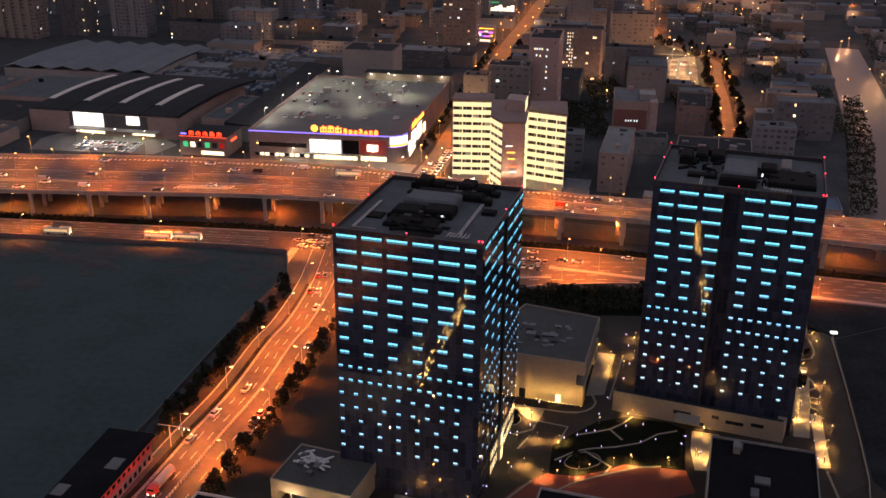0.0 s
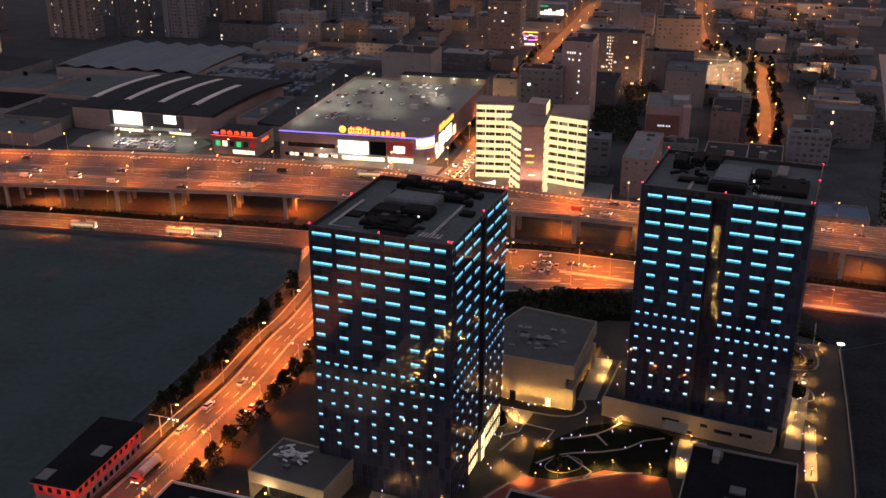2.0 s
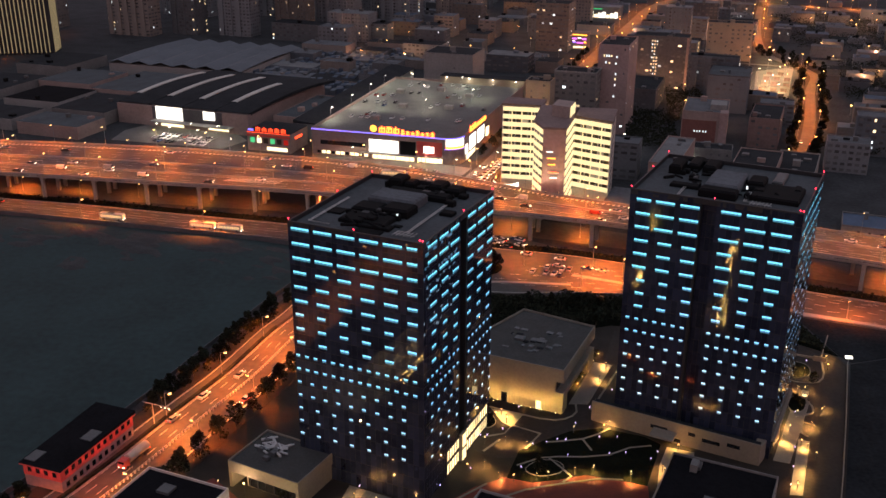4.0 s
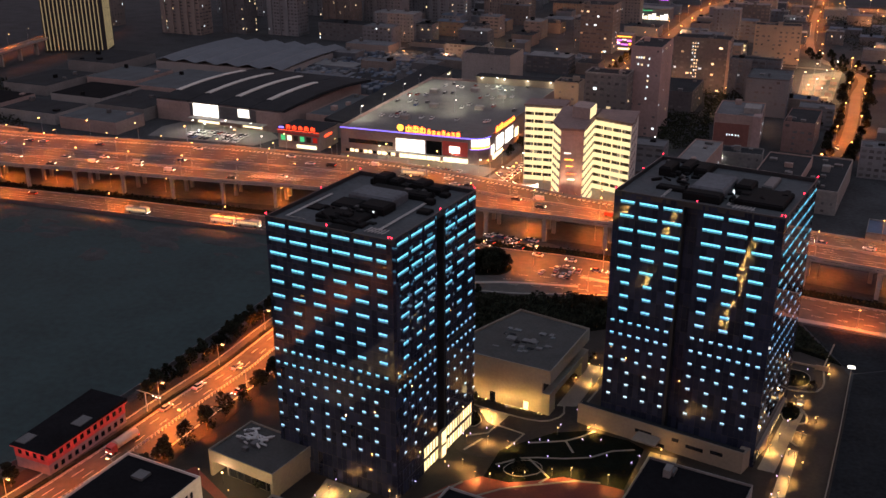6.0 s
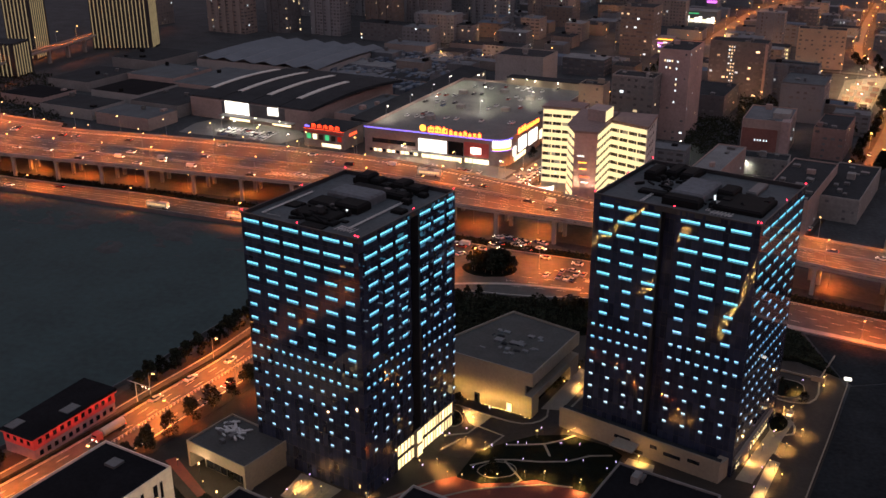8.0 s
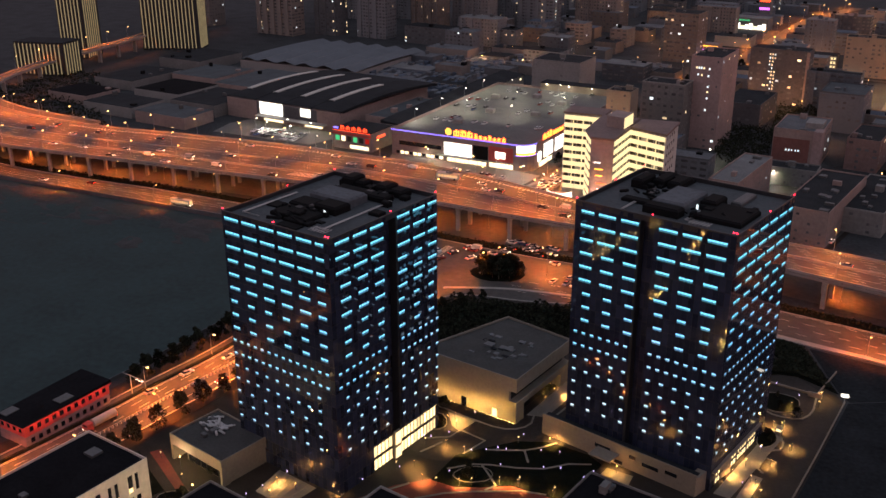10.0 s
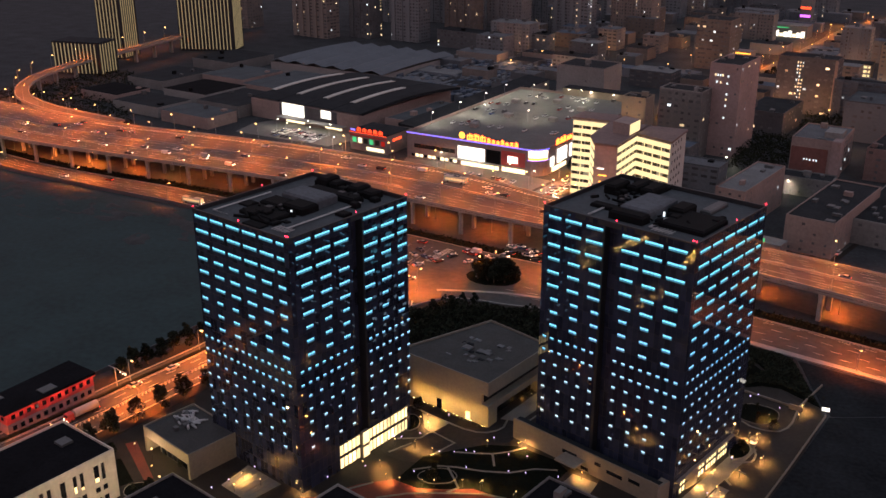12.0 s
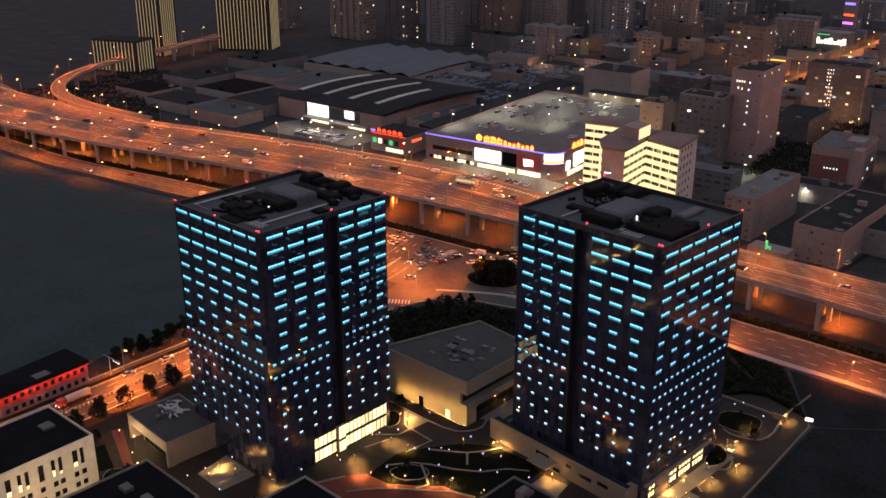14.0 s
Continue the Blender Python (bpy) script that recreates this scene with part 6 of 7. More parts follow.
while y < 1230:
    x = -12 + (y - 470) * .165 + rnd.uniform(0, 6)
    while x < 210 + (y - 430) * .55:
        w, d = rnd.uniform(12, 34), rnd.uniform(10, 16)
        h = rnd.choice((7, 10, 13, 16, 19, 19, 22, 25)) if y < 640 else rnd.choice((10, 16, 19, 22, 28, 34))
        try_block(x, y, w, d, h, rnd.choice((.005, .01, .02, .04, .07)), far=y > 700)
        x += w + rnd.uniform(5, 15) + (8 if y > 900 else 0)
    y += rnd.uniform(28, 37) + (8 if y > 900 else 0)
# behind the hypermarket
y = 690
while y < 1230:
    x = -215 + (y - 690) * .05 + rnd.uniform(0, 8)
    while x < 30 + (y - 690) * .16:
        if not (y < 745 and -95 < x < -25):
            w, d = rnd.uniform(16, 42), rnd.uniform(12, 20)
            try_block(x, y, w, d, rnd.choice((5, 6, 7, 9, 10, 13)) if y < 830 else rnd.choice((7, 10, 13, 16, 19, 25)), rnd.choice((.01, .02, .05)), far=True)
        x += 34 + rnd.uniform(4, 14)
    y += rnd.uniform(34, 44)
# market sheds on the left
for i, (x, y, w, d, h) in enumerate(((-300, 527, 44, 26, 7.5), (-352, 540, 46, 30, 7), (-296, 560, 40, 46, 8), (-345, 585, 44, 40, 7), (-400, 560, 40, 30, 6.5), (-300, 618, 46, 60, 8), (-352, 640, 44, 44, 7), (-400, 610, 40, 50, 7), (-150, 560, 16, 60, 9), (-400, 690, 46, 50, 8))):
    filler(x, y, -10, w, d, h, rnd.choice((M_WALLG, M_WALLP)), rnd.choice((M_DARKROOF, M_BLACKROOF, M_TOWERROOF)), .01, 400 + i, True)
# crowded stall roofs of the open market
mr_rnd = random.Random(17)
stalls = Mesh()
for i in range(22):
    for j in range(18):
        x, y = -224 + i * 4.6 + j * 1.0 + mr_rnd.uniform(-.8, .8), 668 + j * 9.2 - i * .7 + mr_rnd.uniform(-1.5, 1.5)
        if mr_rnd.random() < .86:
            zt = mr_rnd.uniform(3.4, 6.2)
            stalls.chamfer(x, y, 0, x + mr_rnd.uniform(3, 4.4), y + mr_rnd.uniform(5, 8.6), zt, .3, mr_rnd.choice((0, 0, 1, 1, 2)))
thing("market_roofs", "crowded small sheet roofs of an open market", "roofs", kind="stuff", mesh=stalls, mats=[M_HAZEBLUE, M_FARBLUE, M_HAZEROOF])
# apartment towers in the distance
for i, (x, y, w, d, h, lit) in enumerate(((-416, 872, 46, 18, 84, .12), (-358, 884, 26, 20, 84, .05), (-312, 884, 34, 18, 84, .04), (-262, 900, 30, 22, 90, .05), (-232, 934, 40, 18, 84, .05), (-180, 980, 40, 18, 80, .05), (-128, 1010, 44, 20, 60, .06), (-330, 1010, 60, 20, 90, .06), (-420, 1000, 60, 20, 90, .08), (-540, 900, 60, 22, 80, .08), (-250, 1040, 50, 20, 90, .06),
                                          (-255, 868, 60, 20, 16, .02))):
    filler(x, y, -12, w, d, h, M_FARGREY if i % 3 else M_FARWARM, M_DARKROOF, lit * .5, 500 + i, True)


def finned(x, y, yaw, w, d, h, n):
    b = thing("finned_building", "office block with tall glowing vertical fins", "building", pose(x, y, 0, 0, 0, yaw))
    part("wall", Mesh().box(0, 0, 0, w, d, h), M_CORE, b)
    part("roof", Mesh().box(.2, .2, h, w - .2, d - .2, h + .4), M_DARKROOF, b)
    for i in range(n):
        part("light_fin", Mesh().box(1 + i * (w - 2) / n, -.5, 1.5, 1.75 + i * (w - 2) / n, -.02, h - 1), G_FIN, b, "warm glowing fin")
    for i in range(int(n * d / w)):
        part("light_fin", Mesh().box(w + .02, 1 + i * w / n, 1.5, w + .5, 1.75 + i * w / n, h - 1), G_FIN, b, "warm glowing fin")


G_FIN = glow("fin_light", (1.0, 0.78, 0.42), 0.2)
finned(-462, 752, 18, 52, 26, 75, 15)
finned(-500, 690, 12, 24, 26, 60, 7)
finned(-486, 622, 8, 44, 24, 26, 12)


# ---- street lamps ----
def lamp_post(name, label, height, arm, light, bulb, double=False):
    t = thing(name, label, "street lamp", group=name + "s")
    if light not in (ALLEY, FAR_STREET):
        part("base", Mesh().chamfer(-.22, -.22, 0, .22, .22, .5, .06), M_STEEL, t)
    part("pole", Mesh().tube((0, 0, 0), (0, 0, height), .12, .07, 7), M_STEEL, t)
    if light in (ALLEY, FAR_STREET):
        part("lens", Mesh().chamfer(-.38, -.22, height, .38, .22, height + .4, .08), bulb, t, "glowing sodium lens")
    for s in () if light in (ALLEY, FAR_STREET) else (1, -1) if double else (1,):
        part("arm", Mesh().tube((0, 0, height - .1), (s * arm, 0, height + .45), .06, .05, 6), M_STEEL, t)
        head = part("lamp_head", Mesh().chamfer(s * arm - .45, -.22, height + .42, s * arm + .45, .22, height + .66, .06), M_STEEL, t)
        part("lens", Mesh().box(s * arm - .4, -.2, height + .06, s * arm + .4, .2, height + .41), bulb, head, "glowing sodium lens" if bulb is G_BULB else "glowing lens")
    l = new("lamp_light", light)
    l.parent = t
    l.matrix_basis = pose(arm * (0 if double else 1), 0, height - .1)
    return t


first = {}


def plant_lamp(kind, x, y, z, yaw):
    args = {"deck": ("deck_lamp", "tall steel lamp post on the elevated road", 10.3, 1.8, DECKL, G_BULB),
            "street": ("street_lamp", "steel street lamp with a sodium light", 8.5, 2.0, STREET, G_BULB),
            "low": ("underpass_lamp", "low steel lamp beside the underpass lanes", 6.3, 1.6, UNDER, G_BULB),
            "alley": ("alley_lamp", "short steel lamp between the city blocks", 7.0, 1.2, ALLEY, G_BULB),
            "far": ("far_street_lamp", "steel street lamp glowing orange", 9.0, 1.6, FAR_STREET, G_BULB),
            "yard": ("yard_lamp", "tall warm yard lamp on a steel pole", 9.5, 1.0, YARD, G_WBULB),
            "parking": ("parking_lamp", "white car park lamp on a thin pole", 7.0, 1.0, PARKING, G_WBULB)}[kind]
    if kind not in first:
        first[kind] = lamp_post(*args)
        first[kind].matrix_basis = pose(x, y, z, 0, 0, yaw)
    else:
        copy_thing(first[kind], pose(x, y, z, 0, 0, yaw))


for x, y, h in along(offset(F_LINE, 0.6), 29, 6):
    if -560 < x < 330:
        plant_lamp("deck", x, y, DECK_Z, h + 90)
for x, y, h in along(offset(B_LINE, -0.6), 29, 18):
    if -560 < x < 330:
        plant_lamp("deck", x, y, DECK_Z, h - 90)
for x, y, h in along(offset(FRONTAGE, -9.2), 62, 10):
    if -520 < x < 80:
        plant_lamp("street", x, y, 0, h + 90)
for x, y, h in along([(q[0], q[1] + 12) for q in F_LINE], 31, 20):
    if -520 < x < 250:
        plant_lamp("low", x, y, 0, h + 90)
# Low lamps added along the pale strip to brighten it.
for x, y, h in along([(84, 355.5), (120, 347.4), (149, 340), (260, 315)], 46, 12):
    plant_lamp("low", x, y, .06, h + 90)
for x, y, h in along(offset(RAMP, 4.2), 30, 40):
    plant_lamp("deck", x, y, DECK_Z, h - 90)
for x, y, h in along(between(0.40), 42, 5):
    if -420 < x < 60:
        plant_lamp("deck", x, y, DECK_Z, h + 90)
for x, y, h in along(offset(NORTH, 7.2), 34, 14):
    if -420 < x < 62:
        plant_lamp("street", x, y, 0, h - 90)
for d, a in ((-8.4, 90), (10.3, -90)):
    for x, y, h in along(offset(AVENUE, -d), 28, 28 if d < 0 else 42):
        if y > -40 and not (d > 0 and 202 < y < 222):
            plant_lamp("street", x, y, 0.06, h - a)
for line, w in ((STREET1, 8.5), (STREET2, 5.4), (FARHW, 14)):
    for i, (x, y, h) in enumerate(along(smooth(line), 22 if line is FARHW else 27 if line is STREET1 else 33, 12)):
        s = 1 if i % 2 else -1
        hx, hy = -math.sin(radians(h)) * w * s, math.cos(radians(h)) * w * s
        if line is not STREET2 or y > 505:
            plant_lamp("far", x + hx, y + hy, 0.1, h - 90 * s)
for x, y in ((-22, 342), (44, 352.5), (-6, 364), (20, 372), (48, 374)):
    plant_lamp("street", x, y, 0.06, 70)
ALLEYS = [[(56, 712), (150, 700)], [(60, 800), (190, 790)], [(60, 890), (170, 880)], [(90, 990), (190, 970)], [(110, 1090), (220, 1060)], [(-20, 700), (10, 690)], [(-190, 850), (10, 822)], [(-160, 960), (40, 930)], [(-100, 1060), (60, 1020)], [(20, 780), (100, 768), (196, 752)], [(60, 940), (180, 920)], [(210, 620), (330, 590)], [(225, 760), (400, 720)], [(220, 900), (420, 860)], [(200, 1060), (420, 1010)], [(-200, 800), (-20, 770)], [(-180, 900), (20, 870)], [(240, 520), (380, 500)]]
ar = random.Random(91)
for k in range(46):
    x, y = ar.uniform(50, 300), ar.uniform(600, 1180)
    plant_lamp("alley", x + (y - 600) * .12, y, 0, ar.uniform(0, 360))
for line in ALLEYS:
    for x, y, h in along(line, 38, 10):
        plant_lamp("alley", x, y, 0, h + 90)
for x, y in ((-5, 488), (1, 520), (7, 556)):
    plant_lamp("street", x, y, 0, 170)
for x, y in ((158, 716), (166, 738), (160, 760), (176, 770), (172, 796), (188, 806), (166, 706), (181, 841)):
    plant_lamp("yard", x, y, 0, 20)
for x, y in ((-88, 572), (-58, 568), (-66, 606), (-34, 600), (-80, 640), (-46, 636), (-108, 540), (-104, 572), (-100, 604), (-97, 632)):
    plant_lamp("parking", x, y, MH - .6, 20)
for x, y in ((-205, 531), (-186, 527), (-196, 541), (-216, 537), (-178, 538), (60, 562), (54, 555), (142, 534), (96, 531), (-88, 508), (-28, 494), (-14, 484), (-8, 512), (-70, 505), (-45, 503), (-160, 512)):
    plant_lamp("parking", x, y, 0, 20)


# ---- garden lamps ----
G_LAMPW = glow("warm_garden_lens", (1.0, 0.68, 0.30), 3)
gl = None
for i, (x, y) in enumerate(((41.3, 242.9), (58.4, 246.9), (60.7, 239.2), (69.5, 241), (72.3, 233.3), (18.9, 224.1), (21.3, 241.6), (25.3, 245.7), (28.8, 258.8), (46.2, 252.3), (56.6, 274), (61.6, 296.6), (34.6, 239.1), (43.8, 243), (53.2, 245.9), (32.4, 227.2), (44.7, 235), (56.2, 237.9), (111.2, 270), (110.8, 308), (120.1, 304.4),
                            (113, 310), (67.6, 237.2), (38.5, 240.8), (19.3, 241.1), (108, 250), (106, 240), (104, 231), (26, 266), (62, 305), (-12, 203), (-9, 211), (-14, 198), (-2, 197), (12, 215), (50, 262), (60, 284))):
    if gl is None:
        gl = thing("bollard_lamp", "short black bollard with a violet-white light", "bollard lamp", pose(x, y, 0.12), group="bollard lamps")
        part("post", Mesh().tube((0, 0, 0), (0, 0, .8), .09, .08, 8), M_CORE, gl)
        part("lens", Mesh().tube((0, 0, .8), (0, 0, 1.15), .13, .1, 8), G_VIOLET, gl, "violet-white glowing lens")
    else:
        copy_thing(gl, pose(x, y, 0.12))
wl2 = None
for x, y in ((54.4, 250.5), (75.3, 243.5), (71, 231), (118.9, 271), (108, 259.5), (126.4, 306), (116.1, 283.4), (111.5, 268.5), (45.8, 248.1), (7, 207.5), (-8, 200), (-3, 205), (26, 250), (30, 261.5), (105.5, 230), (110, 252), (113, 246), (31, 221), (52, 229), (62, 228), (-22, 222), (-34, 198), (-46, 205), (64, 300), (58, 283), (22.5, 252), (126, 300), (18, 224), (40, 224), (21, 238)):
    if wl2 is None:
        wl2 = thing("garden_lamp", "low garden lamp with a warm light", "garden lamp", pose(x, y, 0.12), group="garden lamps")
        part("post", Mesh().tube((0, 0, 0), (0, 0, 2.2), .07, .06, 8), M_CORE, wl2)
        part("lens", Mesh().tube((0, 0, 2.2), (0, 0, 2.45), .16, .13, 8), G_LAMPW, wl2, "warm glowing lens")
        l = new("garden_glow", GARDEN)
        l.parent = wl2
        l.matrix_basis = pose(0, 0, 2.9)
    else:
        copy_thing(wl2, pose(x, y, 0.12))
wash = None
# Lamps nearest the lobby glazing are added to stand in for its spill.
for x, y, z in ((75.3, 243.8, 2.6), (70.5, 232, 2.6), (108.8, 238, 2.4), (111.3, 250, 2.4), (105.6, 230.5, 2.4), (119.5, 272, 2.4), (126.8, 306.4, 2.4), (25.8, 250.5, 2.4), (-9, 205.5, 2.6), (9.5, 205.6, 2.2), (55, 251.2, 2.4), (116.6, 284, 2.2), (37, 222.6, 2.0), (52, 227.8, 2.0), (62, 226.3, 2.0), (27, 221, 2.0), (54.5, 289, 2.4), (52.5, 279, 2.4), (61.5, 272, 2.4), (65, 303, 2.4), (62.5, 290, 2.4), (60, 262, 2.4), (33.1, 237.6, 2.4), (56, 252.3, 2.4), (24, 254, 2.4), (74, 230, 2.4), (47, 227, 2.4), (118, 296, 2.4), (114, 283, 2.4), (105, 253, 2.4), (22.5, 226, 2.4), (27, 239, 2.4), (106, 262, 2.4), (114.5, 262, 2.4)):
    if wash is None:
        wash = thing("path_lamp", "slim path lamp with a bright warm head", "path lamp", pose(x, y, 0.12), group="path lamps")
        part("post", Mesh().tube((0, 0, 0), (0, 0, z), .06, .05, 8), M_CORE, wash)
        part("head", Mesh().chamfer(-.2, -.2, z, .2, .2, z + .16, .04), M_CORE, wash)
        part("lens", Mesh().box(-.17, -.17, z - .08, .17, .17, z - .005), G_LAMPW, wash, "warm glowing lens")
        l = new("path_glow", WASH)
        l.parent = wash
        l.matrix_basis = pose(0, 0, z - .35)
    else:
        copy_thing(wash, pose(x, y, 0.12))
wb2 = thing("white_light_box", "white glowing light box on a short post", "light box", pose(133.2, 304.5, 0))
part("post", Mesh().tube((0, 0, 0), (0, 0, 3.2), .12), M_STEEL, wb2)
part("box", Mesh().chamfer(-1.1, -.7, 3.2, 1.1, .7, 3.7, .1), G_BOARD, wb2)


# courtyard lamps by the white office building
cl = None
for x, y in ((-26, 172), (-22, 186), (-30, 160), (-38, 203), (-27, 193)):
    if cl is None:
        cl = thing("court_lamp", "round courtyard lamp on a black post", "lamp", pose(x, y, .12), group="courtyard lamps")
        part("post", Mesh().tube((0, 0, 0), (0, 0, 3.6), .07, .06, 8), M_CORE, cl)
        part("globe", Mesh().tube((0, 0, 3.6), (0, 0, 4.0), .24, .2, 10), G_LAMPW, cl, "warm glowing globe")
        l = new("court_glow", COURT)
        l.parent = cl
        l.matrix_basis = pose(0, 0, 4.4)
    else:
        copy_thing(cl, pose(x, y, .12))

# traffic signal gantry over the avenue
tg = thing("signal_gantry", "white steel traffic signal gantry over the avenue", "traffic signal", pose(-76.5, 232, .06, 0, 0, -14))
part("post", Mesh().tube((0, 0, 0), (0, 0, 7.0), .16, .12, 8), M_WALLW, tg)
part("arm", Mesh().tube((-3.5, 0, 6.8), (6.5, 0, 7.1), .09, .07, 6), M_WALLW, tg)
for i in range(3):
    hd = part("signal_head", Mesh().chamfer(3.2 + i * 1.4, -.3, 6.1, 3.7 + i * 1.4, .0, 7.0, .06), M_CORE, tg)
    part("lens", Mesh().box(3.3 + i * 1.4, -.36, 6.6, 3.6 + i * 1.4, -.31, 6.9), G_WBULB, hd, "glowing signal lens")


# ---- trees ----
def crown(seed, r, h, n):
    """Leaf clumps round an uneven cone, with gaps between them."""
    rnd = random.Random(seed)
    m = Mesh()
    clumps = []
    for i in range(16):
        a, f = rnd.uniform(0, 6.283), rnd.uniform(.08, .95)
        k = r * (1.05 - .75 * f) * rnd.uniform(.35, .95)
        clumps.append((math.cos(a) * k, math.sin(a) * k, h * f, r * (.5 - .26 * f) * rnd.uniform(.8, 1.15)))
    for i in range(n):
        cx, cy, cz, cr = rnd.choice(clumps)
        v = Vector((rnd.gauss(0, 1), rnd.gauss(0, 1), rnd.gauss(0, 1))).normalized() * cr * rnd.uniform(.55, 1.05)
        c = Vector((cx, cy, cz)) + v
        u = Vector((rnd.gauss(0, 1), rnd.gauss(0, 1), rnd.gauss(0, .6))).normalized()
        w = u.orthogonal().normalized()
        s = rnd.uniform(.26, .46)
        m.face([c - u * s, c + w * s * .65, c + u * s, c - w * s * .65])
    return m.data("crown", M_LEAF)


TREES = []
for sd, r, h, th in ((1, 2.5, 5.6, 1.2), (2, 2.8, 5.0, 1.3), (3, 2.1, 4.8, 1.1), (4, 2.3, 6.2, 1.2)):
    TREES.append((crown(sd, r, h, 900), th, h, r))
tree_first = {}


def tree(x, y, z, k, s, group):
    key = (k, group)
    if key not in tree_first:
        cm, th, h, r = TREES[k]
        t = thing("tree", "leafy street tree with a dark rounded crown" if group == "street trees" else "small leafy garden tree with dark foliage", "tree", group=group)
        tm = Mesh().tube((0, 0, 0), (.05, .03, th + .6), .17, .11, 7)
        rr = random.Random(k)
        for i in range(5):
            a = i * 1.26 + rr.random()
            tm.tube((.05, .03, th * rr.uniform(.7, 1.1)), (math.cos(a) * r * .6, math.sin(a) * r * .6, th + h * rr.uniform(.3, .6)), .07, .03, 5)
        part("trunk", tm, M_BARK, t)
        part("crown", cm, None, t, m=pose(0, 0, th))
        tree_first[key] = t
        t.scale = (s, s, s)
        t.matrix_basis = pose(x, y, z, 0, 0, 10) @ Matrix.Diagonal((s, s, s, 1))
        return
    base = tree_first[key]
    c = copy_thing(base, Matrix.Identity(4))
    c.matrix_basis = pose(x, y, z, 0, 0, rnd.uniform(0, 360)) @ Matrix.Diagonal((s, s, s, 1))


for i, (x, y, h) in enumerate(along(offset(AVENUE, 10.8), 8.6, 60)):
    if 130 < y < 330:
        tree(x + rnd.uniform(-.6, .6), y, .2, i % 4, rnd.uniform(1.0, 1.3), "street trees")
for i, (x, y, h) in enumerate(along([q for q in offset(AVENUE, -16.8)], 5.6, 40)):
    if 110 < y < 345 and rnd.random() < .9 and not 190 < y < 233:
        tree(x + rnd.uniform(-1, 1), y, .2, (i + 1) % 4, rnd.uniform(1.0, 1.4), "street trees")
for i in range(56):
    x = rnd.uniform(-10, 100)
    y = rnd.uniform(312, 342)
    if y > 296 + abs(x - 20) * .05 and not (52 < x < 72 and y < 326):
        tree(x, y, .3, i % 4, rnd.uniform(.5, .85), "garden trees")
for i, (x, y, rx, ry, rot) in enumerate(BEDS):
    for k in range(4):
        a = rnd.uniform(0, 6.28)
        tree(x + math.cos(a) * rx * .6, y + math.sin(a) * ry * .55, .25, (i + k) % 4, rnd.uniform(.28, .5), "garden trees")
for i in range(24):
    a = i * 2.4
    tree(1 + math.cos(a) * 9.5 * (i / 24) ** .5, 367 + math.sin(a) * 6.5 * (i / 24) ** .5, .3, i % 4, rnd.uniform(.85, 1.3), "garden trees")
for x, y in ((19, 258), (120, 291), (-28, 204), (-50, 200)):
    tree(x, y, .2, 1, rnd.uniform(.6, .8), "garden trees")
for i, (x, y, h) in enumerate(along(STREET1[:4], 19, 60)):
    for s in (-10.5, 10.5):
        tree(x + s, y, .02, i % 4, rnd.uniform(.9, 1.2), "street trees")
for i, (x, y, h) in enumerate(along(STREET2[:7], 11, 50)):
    for side in (-1, 1):
        if rnd.random() < .75:
            tree(x + side * rnd.uniform(6.5, 9.5), y + rnd.uniform(-3, 3), .02, i % 4, rnd.uniform(.9, 1.5), "street trees")
sh = Mesh()
for x, y, h in along(offset(FRONTAGE, 12.5), .55, 3):
    if -520 < x < 260 and noise.noise(Vector((x / 14, y / 14, 5))) > -.35:
        for k in range(2):
            c = Vector((x + rnd.uniform(-1.5, 1.5), y + rnd.uniform(-2, 2), rnd.uniform(.3, 1.4)))
            u = Vector((rnd.gauss(0, 1), rnd.gauss(0, 1), rnd.gauss(0, 1))).normalized()
            w = u.orthogonal().normalized()
            sh.face([c - u * .6, c + w * .45, c + u * .6, c - w * .45])
thing("verge_shrubs", "dense low shrubs on the roadside verge", "shrubs", kind="stuff", mesh=sh, mats=M_LEAF)


def woods(label, poly, n, top, seed):
    """Dense shrubs and low trees over an area, as leaf clumps of uneven height."""
    rnd = random.Random(seed)
    m = Mesh()
    x0, x1 = min(q[0] for q in poly), max(q[0] for q in poly)
    y0, y1 = min(q[1] for q in poly), max(q[1] for q in poly)
    done = 0
    while done < n:
        x, y = rnd.uniform(x0, x1), rnd.uniform(y0, y1)
        inside = False
        for (ax, ay), (bx, by) in zip(poly, poly[1:] + poly[:1]):
            if (ay > y) != (by > y) and x < ax + (y - ay) * (bx - ax) / (by - ay):
                inside = not inside
        if not inside:
            continue
        done += 1
        f = .35 + .65 * max(0, .5 + noise.noise(Vector((x / 7, y / 7, seed))))
        c = Vector((x, y, .2 + top * f * rnd.uniform(.25, 1) ** .6))
        u = Vector((rnd.gauss(0, 1), rnd.gauss(0, 1), rnd.gauss(0, .7))).normalized()
        w = u.orthogonal().normalized()
        s = rnd.uniform(.4, .8)
        m.face([c - u * s, c + w * s * .65, c + u * s, c - w * s * .65])
    thing("shrubbery", label, "shrubs", kind="stuff", mesh=m, mats=M_LEAF)


woods("dense dark shrubs and low trees of the green belt", [(-20, 312), (-6, 334), (20, 339), (46, 344), (84, 345), (98, 343), (110, 328), (103, 314), (72, 323), (56, 323), (20, 304), (2, 292)], 9000, 4.2, 31)
woods("clipped dark hedges of the parterre garden", [(105, 313), (113, 319), (119, 319.5), (130, 313), (120, 339), (100, 346), (113, 329)], 2600, 1.6, 32)
woods("dark river bank trees", [(183, 428), (196, 430), (240, 548), (272, 660), (262, 664), (226, 556)], 4200, 6.0, 34)
woods("dark trees between the city blocks", [(62, 560), (91, 552), (92, 640), (62, 640)], 3600, 7.5, 35)
